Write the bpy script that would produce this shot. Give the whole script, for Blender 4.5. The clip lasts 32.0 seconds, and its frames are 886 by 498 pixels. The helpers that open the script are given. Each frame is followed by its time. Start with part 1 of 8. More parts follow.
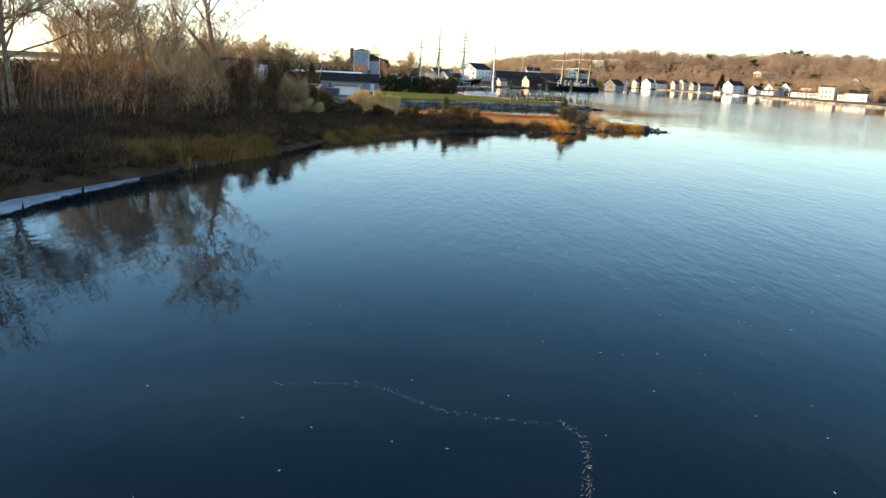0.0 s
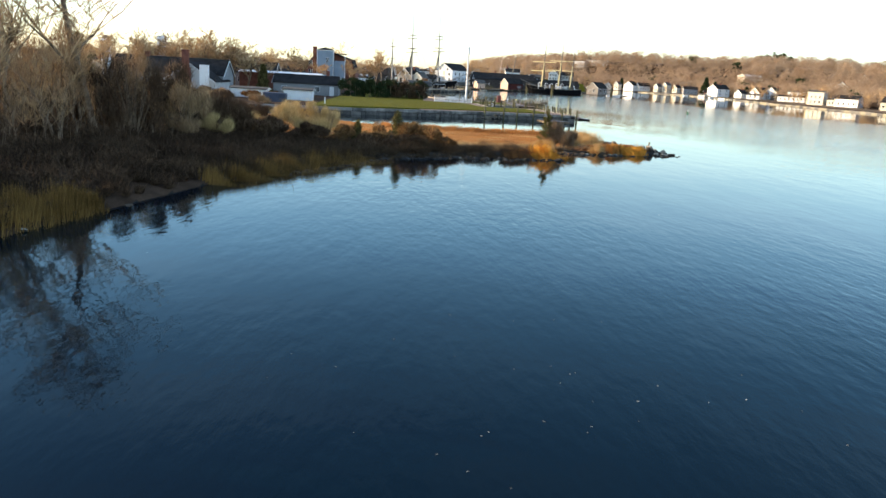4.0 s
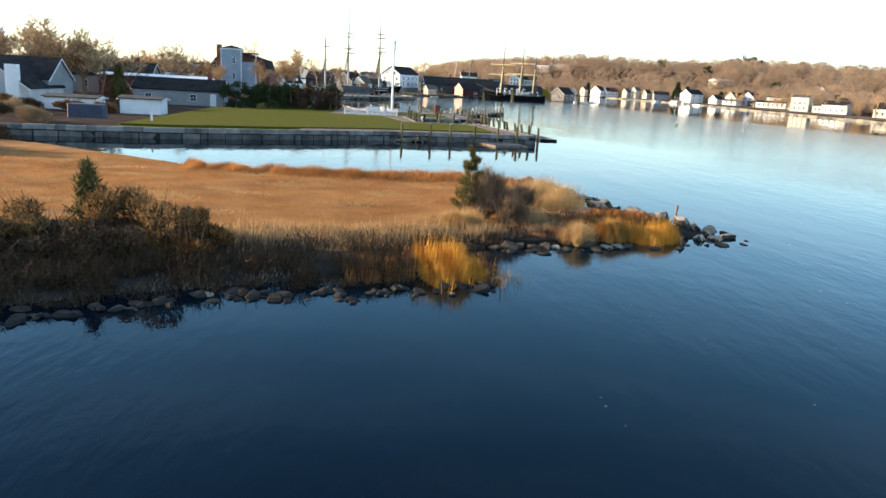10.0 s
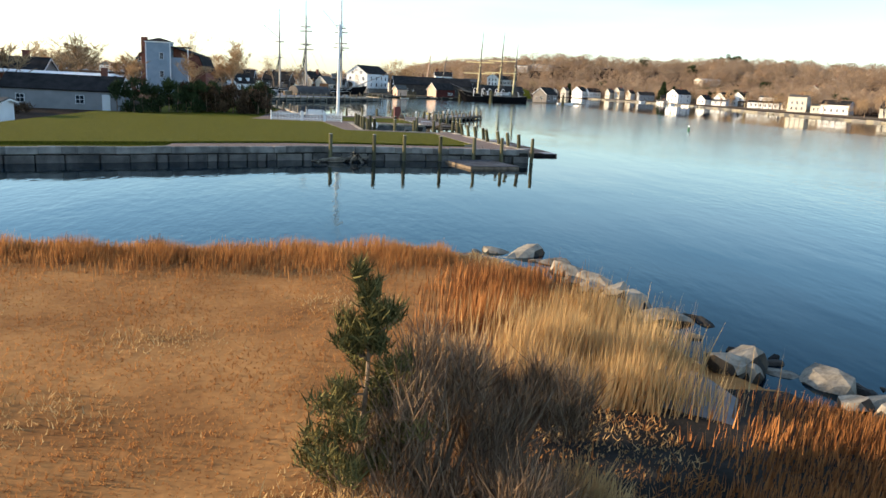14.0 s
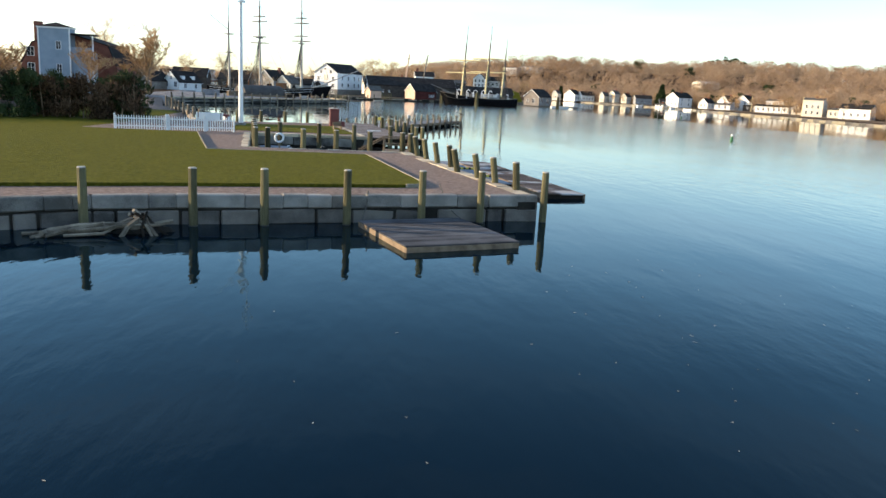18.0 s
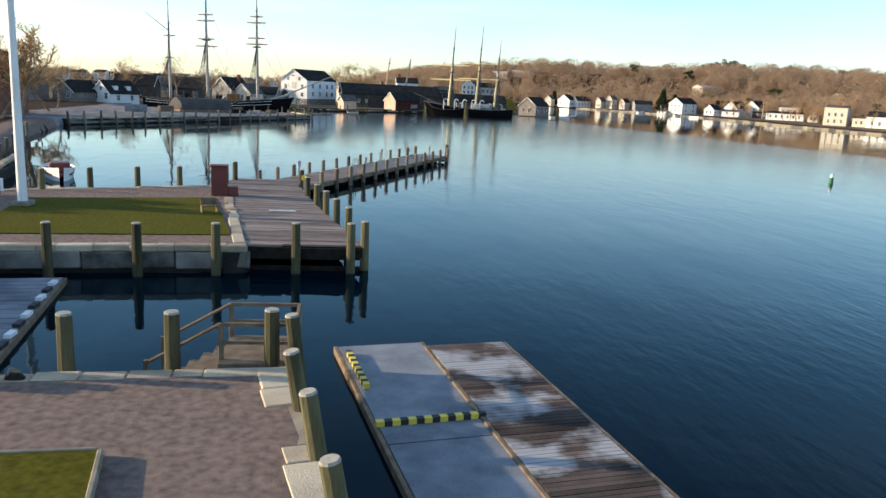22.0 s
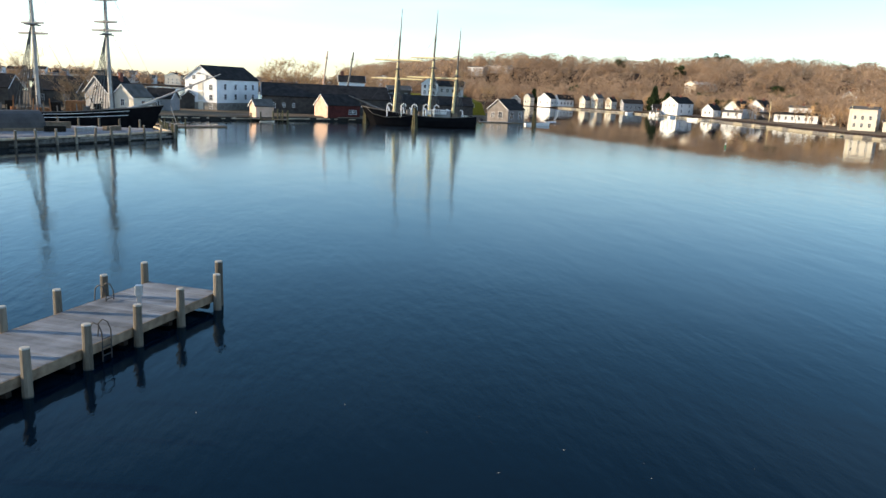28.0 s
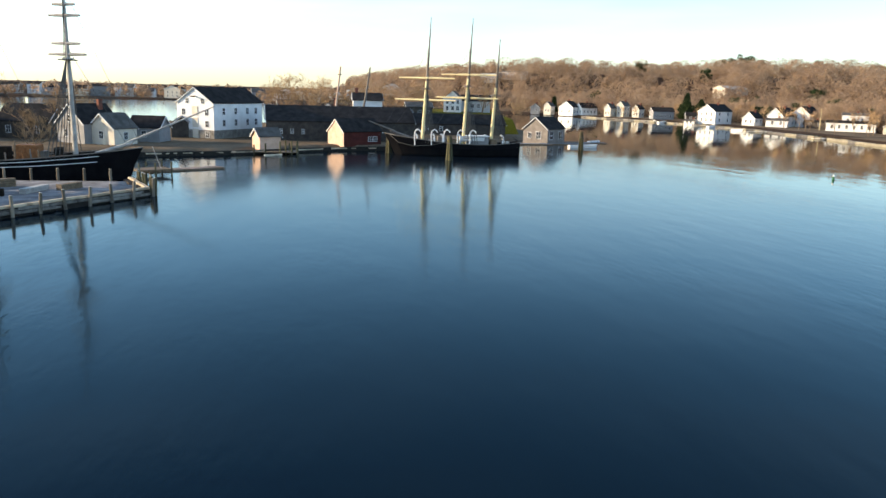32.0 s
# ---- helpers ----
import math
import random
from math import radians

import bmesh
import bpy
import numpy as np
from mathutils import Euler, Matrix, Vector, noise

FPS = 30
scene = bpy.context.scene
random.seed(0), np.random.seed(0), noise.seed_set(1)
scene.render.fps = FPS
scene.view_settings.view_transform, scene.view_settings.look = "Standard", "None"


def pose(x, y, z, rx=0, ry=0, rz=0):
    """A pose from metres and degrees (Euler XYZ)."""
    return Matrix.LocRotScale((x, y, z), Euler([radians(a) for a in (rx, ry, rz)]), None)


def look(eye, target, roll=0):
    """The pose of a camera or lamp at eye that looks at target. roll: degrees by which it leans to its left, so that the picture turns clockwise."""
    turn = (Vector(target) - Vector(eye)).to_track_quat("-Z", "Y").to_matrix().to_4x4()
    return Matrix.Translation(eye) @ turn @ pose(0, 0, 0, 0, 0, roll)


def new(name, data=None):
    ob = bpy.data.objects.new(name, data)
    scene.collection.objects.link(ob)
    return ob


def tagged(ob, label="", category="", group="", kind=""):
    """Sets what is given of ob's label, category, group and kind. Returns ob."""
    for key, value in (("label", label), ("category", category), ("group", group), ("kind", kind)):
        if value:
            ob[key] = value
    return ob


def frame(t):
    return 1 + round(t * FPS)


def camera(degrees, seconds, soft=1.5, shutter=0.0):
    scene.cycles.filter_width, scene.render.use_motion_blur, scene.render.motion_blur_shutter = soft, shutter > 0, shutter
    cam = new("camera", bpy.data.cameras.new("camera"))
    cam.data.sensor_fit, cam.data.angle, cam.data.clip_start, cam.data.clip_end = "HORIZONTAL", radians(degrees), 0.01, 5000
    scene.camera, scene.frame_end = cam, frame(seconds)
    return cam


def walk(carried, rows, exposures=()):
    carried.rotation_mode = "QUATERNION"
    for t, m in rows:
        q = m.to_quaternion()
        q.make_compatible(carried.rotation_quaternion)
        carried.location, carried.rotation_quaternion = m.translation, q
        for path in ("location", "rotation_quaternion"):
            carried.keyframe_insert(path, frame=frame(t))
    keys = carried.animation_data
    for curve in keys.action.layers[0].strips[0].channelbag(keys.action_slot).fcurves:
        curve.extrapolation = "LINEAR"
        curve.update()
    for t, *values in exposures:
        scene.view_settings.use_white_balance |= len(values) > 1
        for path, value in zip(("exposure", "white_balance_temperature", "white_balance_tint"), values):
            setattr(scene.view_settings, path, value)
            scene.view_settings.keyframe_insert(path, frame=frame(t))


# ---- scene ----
cam = camera(60.0, 32.0)
PATH = [
    (0, (0.439, -3.496, 7.604), (0.446, -1.548, 7.152), 2.8),
    (0.5, (0.646, -1.643, 7.577), (0.659, 0.305, 7.126), 2.8),
    (1, (1.179, 0.506, 7.566), (1.197, 2.454, 7.113), 2.8),
    (1.5, (1.799, 3.305, 7.723), (1.823, 5.253, 7.271), 2.9),
    (2, (2.176, 6.451, 7.936), (2.209, 8.399, 7.485), 3.0),
    (2.5, (2.401, 9.809, 8.171), (2.441, 11.756, 7.719), 3.1),
    (3, (2.478, 12.758, 8.383), (2.526, 14.706, 7.93), 3.2),
    (3.5, (2.784, 16.248, 8.516), (2.838, 18.195, 8.064), 3.3),
    (5.5, (5.882, 32.328, 8.615), (5.963, 34.276, 8.17), 3.4),
    (6, (6.659, 36.225, 8.595), (6.747, 38.173, 8.153), 3.5),
    (6.5, (7.23, 40.016, 8.643), (7.325, 41.964, 8.199), 3.4),
    (7, (7.814, 43.976, 8.588), (7.916, 45.924, 8.145), 3.4),
    (7.5, (8.655, 48.197, 8.48), (8.765, 50.144, 8.039), 3.3),
    (8, (9.561, 52.373, 8.464), (9.678, 54.32, 8.025), 3.3),
    (8.5, (10.624, 56.63, 8.464), (10.749, 58.578, 8.027), 3.3),
    (9, (11.575, 60.833, 8.445), (11.706, 62.781, 8.01), 3.3),
    (9.5, (12.435, 64.904, 8.432), (12.573, 66.851, 7.998), 3.3),
    (10, (13.178, 69.094, 8.357), (13.322, 71.041, 7.924), 3.2),
    (10.5, (13.728, 73.006, 8.36), (13.878, 74.953, 7.927), 3.2),
    (11, (14.239, 77.239, 8.302), (14.397, 79.185, 7.868), 3.3),
    (11.5, (14.723, 81.483, 8.298), (14.889, 83.428, 7.864), 3.2),
    (12, (15.104, 85.444, 8.232), (15.278, 87.389, 7.799), 3.2),
    (12.5, (15.694, 89.308, 7.804), (15.874, 91.253, 7.375), 3.0),
    (13, (16.361, 93.482, 7.551), (16.548, 95.427, 7.124), 3.0),
    (13.5, (17.109, 97.692, 7.413), (17.301, 99.637, 6.988), 2.9),
    (14, (17.707, 101.602, 7.287), (17.905, 103.546, 6.863), 2.9),
    (14.5, (18.483, 105.766, 7.136), (18.686, 107.71, 6.713), 2.9),
    (16.5, (22.089, 124.337, 6.582), (22.308, 126.281, 6.163), 2.9),
    (17, (22.85, 128.994, 6.432), (23.073, 130.937, 6.016), 2.9),
    (17.5, (23.64, 133.894, 6.261), (23.866, 135.837, 5.847), 3.0),
    (18, (24.385, 138.715, 6.082), (24.612, 140.658, 5.67), 3.0),
    (18.5, (25.002, 143.468, 6.055), (25.232, 145.412, 5.644), 2.9),
    (19, (25.551, 148.334, 6.436), (25.783, 150.277, 6.025), 2.9),
    (19.5, (25.977, 153.086, 7.065), (26.211, 155.029, 6.654), 2.8),
    (20, (26.338, 157.671, 7.453), (26.578, 159.614, 7.046), 2.9),
    (20.5, (26.721, 161.622, 7.674), (26.962, 163.566, 7.268), 2.7),
    (21, (27.286, 166.73, 7.885), (27.531, 168.673, 7.479), 2.9),
    (21.5, (28.369, 170.851, 8.033), (28.615, 172.794, 7.627), 2.8),
    (22, (29.208, 175.23, 8.213), (29.464, 177.172, 7.808), 2.8),
    (22.5, (30.442, 179.734, 8.221), (30.73, 181.672, 7.818), 2.6),
    (23, (31.493, 184.179, 8.381), (31.802, 186.113, 7.976), 2.5),
    (23.5, (32.54, 188.607, 8.474), (32.862, 190.539, 8.069), 2.5),
    (24, (34.004, 193.121, 8.525), (34.326, 195.053, 8.119), 2.5),
    (24.5, (35.627, 196.701, 8.838), (35.949, 198.632, 8.431), 2.5),
    (25, (37.438, 200.466, 9.297), (37.759, 202.396, 8.886), 2.5),
    (25.5, (39.201, 204.465, 9.59), (39.524, 206.395, 9.177), 2.7),
    (26, (40.888, 208.6, 9.788), (41.212, 210.53, 9.372), 2.8),
    (26.5, (42.405, 213.259, 9.908), (42.727, 215.189, 9.493), 2.7),
    (28.5, (45.226, 232.618, 10.258), (45.519, 234.553, 9.846), 2.6),
    (29, (44.958, 237.399, 10.55), (45.248, 239.336, 10.142), 2.5),
    (29.5, (44.523, 242.326, 11.207), (44.809, 244.263, 10.798), 2.4),
    (30, (43.928, 247.14, 12.029), (44.21, 249.077, 11.619), 2.3),
    (30.5, (43.03, 251.091, 12.643), (43.317, 253.027, 12.234), 2.1),
    (31, (42.288, 254.569, 13.189), (42.577, 256.505, 12.778), 2.0),
    (31.5, (42.075, 257.218, 13.484), (42.36, 259.155, 13.076), 1.7),
    (32, (42.341, 258.947, 13.614), (42.625, 260.885, 13.208), 1.6),
]
walk(cam, [(t, look(eye, target, roll)) for t, eye, target, roll in PATH], exposures=[(0, 1.25, 6850, 10), (6, 1.25, 6500, 10), (9, 1.27, 6350, 10), (11.5, 1.27, 6550, 10), (13, 1.15, 6550, 10), (14, 1.0, 6500, 10), (17, 1.06, 6500, 10), (20, 1.02, 6600, 10), (21, 0.72, 6500, 10), (22.5, 0.76, 6300, 10), (24, 0.84, 6250, 10), (26, 0.89, 6200, 10), (29, 0.95, 6350, 10), (32, 0.98, 6450, 10)])

# ---- sky, sun, exposure ----
SUN_AZ, SUN_EL = radians(-81.0), radians(12.5)
sun_way = Vector((math.sin(SUN_AZ) * math.cos(SUN_EL), math.cos(SUN_AZ) * math.cos(SUN_EL), math.sin(SUN_EL)))
world = bpy.data.worlds.new("sky")
scene.world = world
world.use_nodes = True
wn, wl = world.node_tree.nodes, world.node_tree.links
wn.clear()
w_out, w_bg, w_sky = wn.new("ShaderNodeOutputWorld"), wn.new("ShaderNodeBackground"), wn.new("ShaderNodeTexSky")
w_sky.sky_type, w_sky.sun_disc = "NISHITA", False
w_sky.sun_elevation, w_sky.sun_rotation = SUN_EL, SUN_AZ
w_sky.air_density, w_sky.dust_density, w_sky.ozone_density = 1.0, 0.45, 3.0
w_bg.inputs["Strength"].default_value = 0.18
haze = wn.new("ShaderNodeMix")
haze.data_type, haze.blend_type = "RGBA", "ADD"
haze.inputs[0].default_value = 1.0
wl.new(w_sky.outputs[0], haze.inputs[6])
way, flat_, streak, thin_, veil = wn.new("ShaderNodeTexCoord"), wn.new("ShaderNodeMapping"), wn.new("ShaderNodeTexNoise"), wn.new("ShaderNodeMapRange"), wn.new("ShaderNodeMix")
flat_.inputs["Scale"].default_value = (1.0, 1.0, 7.0)
streak.inputs["Scale"].default_value, streak.inputs["Detail"].default_value = 2.4, 5.0
thin_.inputs["From Min"].default_value, thin_.inputs["From Max"].default_value = 0.46, 0.74
veil.data_type = "RGBA"
veil.inputs["A"].default_value, veil.inputs["B"].default_value = (0.24, 0.32, 0.38, 1), (0.75, 0.72, 0.70, 1)
wl.new(way.outputs["Generated"], flat_.inputs["Vector"])
wl.new(flat_.outputs[0], streak.inputs["Vector"])
wl.new(streak.outputs["Fac"], thin_.inputs["Value"])
wl.new(thin_.outputs[0], veil.inputs[0])
wl.new(veil.outputs["Result"], haze.inputs[7])
wl.new(haze.outputs[2], w_bg.inputs["Color"])
wl.new(w_bg.outputs[0], w_out.inputs[0])
sun = new("sun", bpy.data.lights.new("sun", "SUN"))
sun.data.energy, sun.data.angle, sun.data.color = 5.0, radians(0.6), (1.0, 0.78, 0.52)
sun.matrix_world = look((0, 0, 60), Vector((0, 0, 60)) - sun_way)

# ---- materials ----
def shade(name, low, high, rough=0.8, scale=3.0, fine=40.0, bump=0.3, metal=0.0, island=0.0, spread=0.0, stretch=(1, 1, 1), depth=0.02, ior=1.45, thin=0.0):
    """Two-scale noise between two colours, with fine relief; island and spread vary pieces."""
    m = bpy.data.materials.new(name)
    m.use_nodes = True
    n, l = m.node_tree.nodes, m.node_tree.links
    b = n["Principled BSDF"]
    b.inputs["Roughness"].default_value, b.inputs["Metallic"].default_value = rough, metal
    b.inputs["IOR"].default_value = ior if rough < 0.75 else 1.25 if rough < 0.9 else 1.12
    g = n.new("ShaderNodeNewGeometry")
    mp = n.new("ShaderNodeMapping")
    mp.inputs["Scale"].default_value = stretch
    l.new(g.outputs["Position"], mp.inputs["Vector"])
    big, small = n.new("ShaderNodeTexNoise"), n.new("ShaderNodeTexNoise")
    big.inputs["Scale"].default_value, small.inputs["Scale"].default_value = scale, fine
    big.inputs["Detail"].default_value, small.inputs["Detail"].default_value = 4.0, 3.0
    l.new(mp.outputs[0], big.inputs["Vector"])
    l.new(mp.outputs[0], small.inputs["Vector"])
    mix = n.new("ShaderNodeMath")
    mix.operation = "MULTIPLY_ADD"
    l.new(small.outputs["Fac"], mix.inputs[0])
    mix.inputs[1].default_value = 0.45
    half = n.new("ShaderNodeMath")
    half.operation = "MULTIPLY_ADD"
    l.new(big.outputs["Fac"], half.inputs[0])
    half.inputs[1].default_value, half.inputs[2].default_value = 1.1, -0.27
    l.new(half.outputs[0], mix.inputs[2])
    fac = mix
    for amount, node, out in ((island, g, "Random Per Island"), (spread, None, "Random")):
        if amount:
            src = node or n.new("ShaderNodeObjectInfo")
            add = n.new("ShaderNodeMath")
            add.operation = "MULTIPLY_ADD"
            l.new(src.outputs[out], add.inputs[0])
            add.inputs[1].default_value = amount
            low_by = n.new("ShaderNodeMath")
            low_by.operation = "SUBTRACT"
            l.new(fac.outputs[0], low_by.inputs[0])
            low_by.inputs[1].default_value = amount / 2
            l.new(low_by.outputs[0], add.inputs[2])
            fac = add
    ramp = n.new("ShaderNodeValToRGB")
    ramp.color_ramp.elements[0].position, ramp.color_ramp.elements[1].position = 0.2, 0.85
    ramp.color_ramp.elements[0].color, ramp.color_ramp.elements[1].color = (*low, 1), (*high, 1)
    l.new(fac.outputs[0], ramp.inputs[0])
    l.new(ramp.outputs[0], b.inputs["Base Color"])
    if bump:
        bp = n.new("ShaderNodeBump")
        bp.inputs["Strength"].default_value, bp.inputs["Distance"].default_value = bump, depth
        l.new(small.outputs["Fac"], bp.inputs["Height"])
        l.new(bp.outputs[0], b.inputs["Normal"])
    if thin:
        tr, both = n.new("ShaderNodeBsdfTranslucent"), n.new("ShaderNodeMixShader")
        both.inputs[0].default_value = thin
        l.new(ramp.outputs[0], tr.inputs["Color"])
        l.new(b.outputs[0], both.inputs[1])
        l.new(tr.outputs[0], both.inputs[2])
        l.new(both.outputs[0], n["Material Output"].inputs[0])
    return m


granite = shade("granite", (0.045, 0.042, 0.037), (0.26, 0.24, 0.205), 0.85, 1.2, 25, 0.7, spread=0.55)
# granite lightened for sun on the south coping, then darkened back for shade
lit_granite = shade("lit_granite", (0.08, 0.077, 0.068), (0.30, 0.28, 0.245), 0.85, 1.2, 25, 0.7, spread=0.5)
# coping with the low sun's warm tint in its colour
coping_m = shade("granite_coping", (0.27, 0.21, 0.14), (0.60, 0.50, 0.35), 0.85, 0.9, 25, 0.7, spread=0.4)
# boulder colours with light put in: dark for shaded faces, pale for sunlit ones
shaded_rock = shade("boulder_shaded", (0.02, 0.016, 0.012), (0.105, 0.083, 0.06), 0.9, 2.4, 14, 0.6, spread=0.3)
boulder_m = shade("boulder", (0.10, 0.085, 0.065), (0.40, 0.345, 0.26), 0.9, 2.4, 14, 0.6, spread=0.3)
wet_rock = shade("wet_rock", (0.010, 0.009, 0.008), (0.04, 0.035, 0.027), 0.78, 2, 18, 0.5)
gravel_m = shade("gravel", (0.12, 0.09, 0.075), (0.31, 0.23, 0.188), 0.95, 5.0, 70, 1.0, depth=0.03)
frost_ground = shade("frosted_wharf_gravel", (0.09, 0.082, 0.076), (0.34, 0.32, 0.305), 0.9, 0.5, 14, 0.6, depth=0.04)
lawn_m = shade("lawn", (0.052, 0.053, 0.007), (0.148, 0.134, 0.016), 0.95, 6.0, 60, 1.0, depth=0.05)
kerb_m = shade("kerb", (0.16, 0.14, 0.10), (0.34, 0.30, 0.22), 0.9, 2, 30, 0.4)
marsh_m = shade("marsh_soil", (0.20, 0.085, 0.028), (0.46, 0.225, 0.076), 0.95, 0.35, 5, 0.3, depth=0.06)
litter_m = shade("leaf_litter", (0.022, 0.014, 0.009), (0.085, 0.052, 0.032), 0.95, 0.6, 6, 0.8, depth=0.1)
mud_m = shade("mud", (0.013, 0.011, 0.009), (0.05, 0.043, 0.034), 0.92, 0.8, 10, 0.5, depth=0.05)
town_soil = shade("town_ground", (0.08, 0.06, 0.038), (0.21, 0.155, 0.10), 0.95, 0.08, 1.0, 0.3)
pile_m = shade("pile_wood", (0.034, 0.031, 0.016), (0.155, 0.138, 0.072), 0.85, 2, 22, 0.5, spread=0.4, stretch=(1, 1, 0.15))
pile_grey = shade("grey_pile_wood", (0.075, 0.062, 0.045), (0.25, 0.21, 0.155), 0.85, 2, 22, 0.5, spread=0.5, stretch=(1, 1, 0.15))
damp_stone = shade("damp_granite", (0.035, 0.032, 0.028), (0.17, 0.15, 0.125), 0.7, 1.2, 25, 0.7, spread=0.5)
pile_top = shade("pile_cap", (0.24, 0.225, 0.185), (0.46, 0.43, 0.36), 0.85, 6, 40, 0.4)
pile_wet = shade("wet_pile", (0.015, 0.014, 0.01), (0.05, 0.045, 0.03), 0.5, 3, 20, 0.5)
plank_m = shade("weathered_plank", (0.11, 0.084, 0.07), (0.31, 0.25, 0.21), 0.85, 3, 30, 0.4, spread=0.5, stretch=(0.2, 1, 1))
frost_plank = shade("frosted_plank", (0.028, 0.02, 0.016), (0.14, 0.10, 0.08), 0.85, 0.7, 25, 0.3, spread=0.4)
n, l = frost_plank.node_tree.nodes, frost_plank.node_tree.links
rime, cover, mixed = n.new("ShaderNodeTexNoise"), n.new("ShaderNodeMapRange"), n.new("ShaderNodeMix")
rime.inputs["Scale"].default_value, rime.inputs["Detail"].default_value = 0.55, 5.0
cover.inputs["From Min"].default_value, cover.inputs["From Max"].default_value = 0.50, 0.60
cover.inputs["To Max"].default_value = 0.85
mixed.data_type = "RGBA"
mixed.inputs["B"].default_value = (0.40, 0.39, 0.38, 1)
l.new(n["Geometry"].outputs["Position"], rime.inputs["Vector"])
l.new(rime.outputs["Fac"], cover.inputs["Value"])
l.new(cover.outputs[0], mixed.inputs[0])
l.new(n["Color Ramp"].outputs[0], mixed.inputs["A"])
l.new(mixed.outputs["Result"], n["Principled BSDF"].inputs["Base Color"])
frost_m = shade("frosted_float", (0.10, 0.11, 0.125), (0.30, 0.31, 0.32), 0.75, 0.9, 30, 0.2)
raft_m = shade("raft_plank", (0.024, 0.023, 0.024), (0.12, 0.12, 0.124), 0.85, 0.7, 25, 0.3, spread=0.4)
# blue-grey far planks: frost plus a cast shadow, both put into the colour
pier_frost_shade = shade("frosted_planks_in_shade", (0.085, 0.088, 0.09), (0.23, 0.238, 0.245), 0.85, 0.9, 30, 0.2, spread=0.3)
timber = shade("timber", (0.10, 0.07, 0.045), (0.27, 0.20, 0.13), 0.8, 3, 30, 0.4)
warm_timber = shade("warm_timber", (0.14, 0.055, 0.02), (0.36, 0.16, 0.065), 0.8, 3, 30, 0.4)
dark_timber = shade("tarred_timber", (0.010, 0.009, 0.008), (0.035, 0.028, 0.021), 0.92, 3, 30, 0.4)
white_paint = shade("white_paint", (0.66, 0.65, 0.62), (0.82, 0.81, 0.78), 0.6, 0.6, 12, 0.1)
# white greyed in its colour to stand for the house front's shade
dull_white = shade("dull_white_paint", (0.40, 0.385, 0.36), (0.55, 0.53, 0.50), 0.7, 0.5, 10, 0.15)
shore_white = shade("sunlit_white_clapboard", (0.62, 0.60, 0.56), (0.78, 0.76, 0.72), 0.65, 0.5, 10, 0.15)
cream_paint = shade("cream_paint", (0.52, 0.46, 0.36), (0.68, 0.61, 0.49), 0.7, 0.6, 12, 0.1)
blue_paint = shade("pale_blue_siding", (0.19, 0.245, 0.29), (0.28, 0.34, 0.39), 0.65, 0.6, 12, 0.1)
grey_side = shade("grey_siding", (0.20, 0.20, 0.20), (0.30, 0.29, 0.28), 0.75, 0.6, 14, 0.15)
shingle_side = shade("weathered_shingle", (0.13, 0.115, 0.10), (0.29, 0.25, 0.215), 0.85, 0.9, 9, 0.4, depth=0.03)
dark_shingle = shade("dark_shingle", (0.035, 0.03, 0.027), (0.10, 0.085, 0.07), 0.85, 0.9, 9, 0.4, depth=0.03)
red_side = shade("barn_red", (0.045, 0.012, 0.010), (0.11, 0.028, 0.022), 0.75, 0.8, 12, 0.2)
orange_wood = shade("warm_shingle", (0.50, 0.33, 0.23), (0.72, 0.50, 0.37), 0.8, 0.9, 12, 0.2)
brick_m = shade("brick", (0.11, 0.04, 0.028), (0.26, 0.105, 0.07), 0.85, 1.0, 12, 0.4)
roof_m = shade("dark_roof", (0.014, 0.013, 0.013), (0.045, 0.041, 0.038), 0.92, 0.7, 8, 0.4, depth=0.03)
roof_grey = shade("grey_roof", (0.06, 0.056, 0.05), (0.15, 0.14, 0.125), 0.92, 0.7, 8, 0.4, depth=0.03)
black_hull = shade("black_hull", (0.004, 0.004, 0.005), (0.011, 0.0105, 0.011), 0.92, 0.8, 10, 0.1)
buff = shade("buff_spar", (0.64, 0.52, 0.25), (0.80, 0.68, 0.38), 0.6, 1.5, 20, 0.1)
spar_dark = shade("dark_spar", (0.10, 0.085, 0.07), (0.24, 0.20, 0.16), 0.7, 1.5, 20, 0.1)
spar_grey = shade("pale_spar", (0.28, 0.255, 0.22), (0.50, 0.465, 0.41), 0.7, 1.5, 20, 0.1)
canvas = shade("tarpaulin", (0.045, 0.04, 0.037), (0.10, 0.09, 0.082), 0.8, 0.5, 8, 0.2)
rope_m = shade("rope", (0.06, 0.055, 0.05), (0.14, 0.13, 0.11), 0.9, 5, 40, 0)
red_box_m = shade("oxblood_paint", (0.10, 0.022, 0.018), (0.17, 0.04, 0.03), 0.6, 1.2, 20, 0.1)
yellow_m = shade("yellow_paint", (0.62, 0.46, 0.05), (0.74, 0.58, 0.08), 0.6, 3, 30, 0.1)
black_m = shade("black_rubber", (0.012, 0.012, 0.012), (0.03, 0.03, 0.03), 0.7, 3, 30, 0.1)
green_m = shade("green_buoy", (0.012, 0.10, 0.035), (0.025, 0.16, 0.055), 0.5, 3, 20, 0.1)
metal_m = shade("galvanised_metal", (0.35, 0.36, 0.37), (0.55, 0.56, 0.57), 0.4, 3, 30, 0.05, metal=0.8)
bark = shade("bark", (0.09, 0.062, 0.04), (0.36, 0.255, 0.165), 0.95, 2, 20, 0.5, spread=0.2)
twig = shade("twigs", (0.21, 0.128, 0.068), (0.60, 0.40, 0.21), 0.95, 0.3, 5, 0, island=0.5, spread=0.3)
bush_gold = shade("golden_brown_leaves", (0.07, 0.04, 0.016), (0.34, 0.205, 0.09), 0.95, 0.8, 6, 0, island=0.6, thin=0.35)
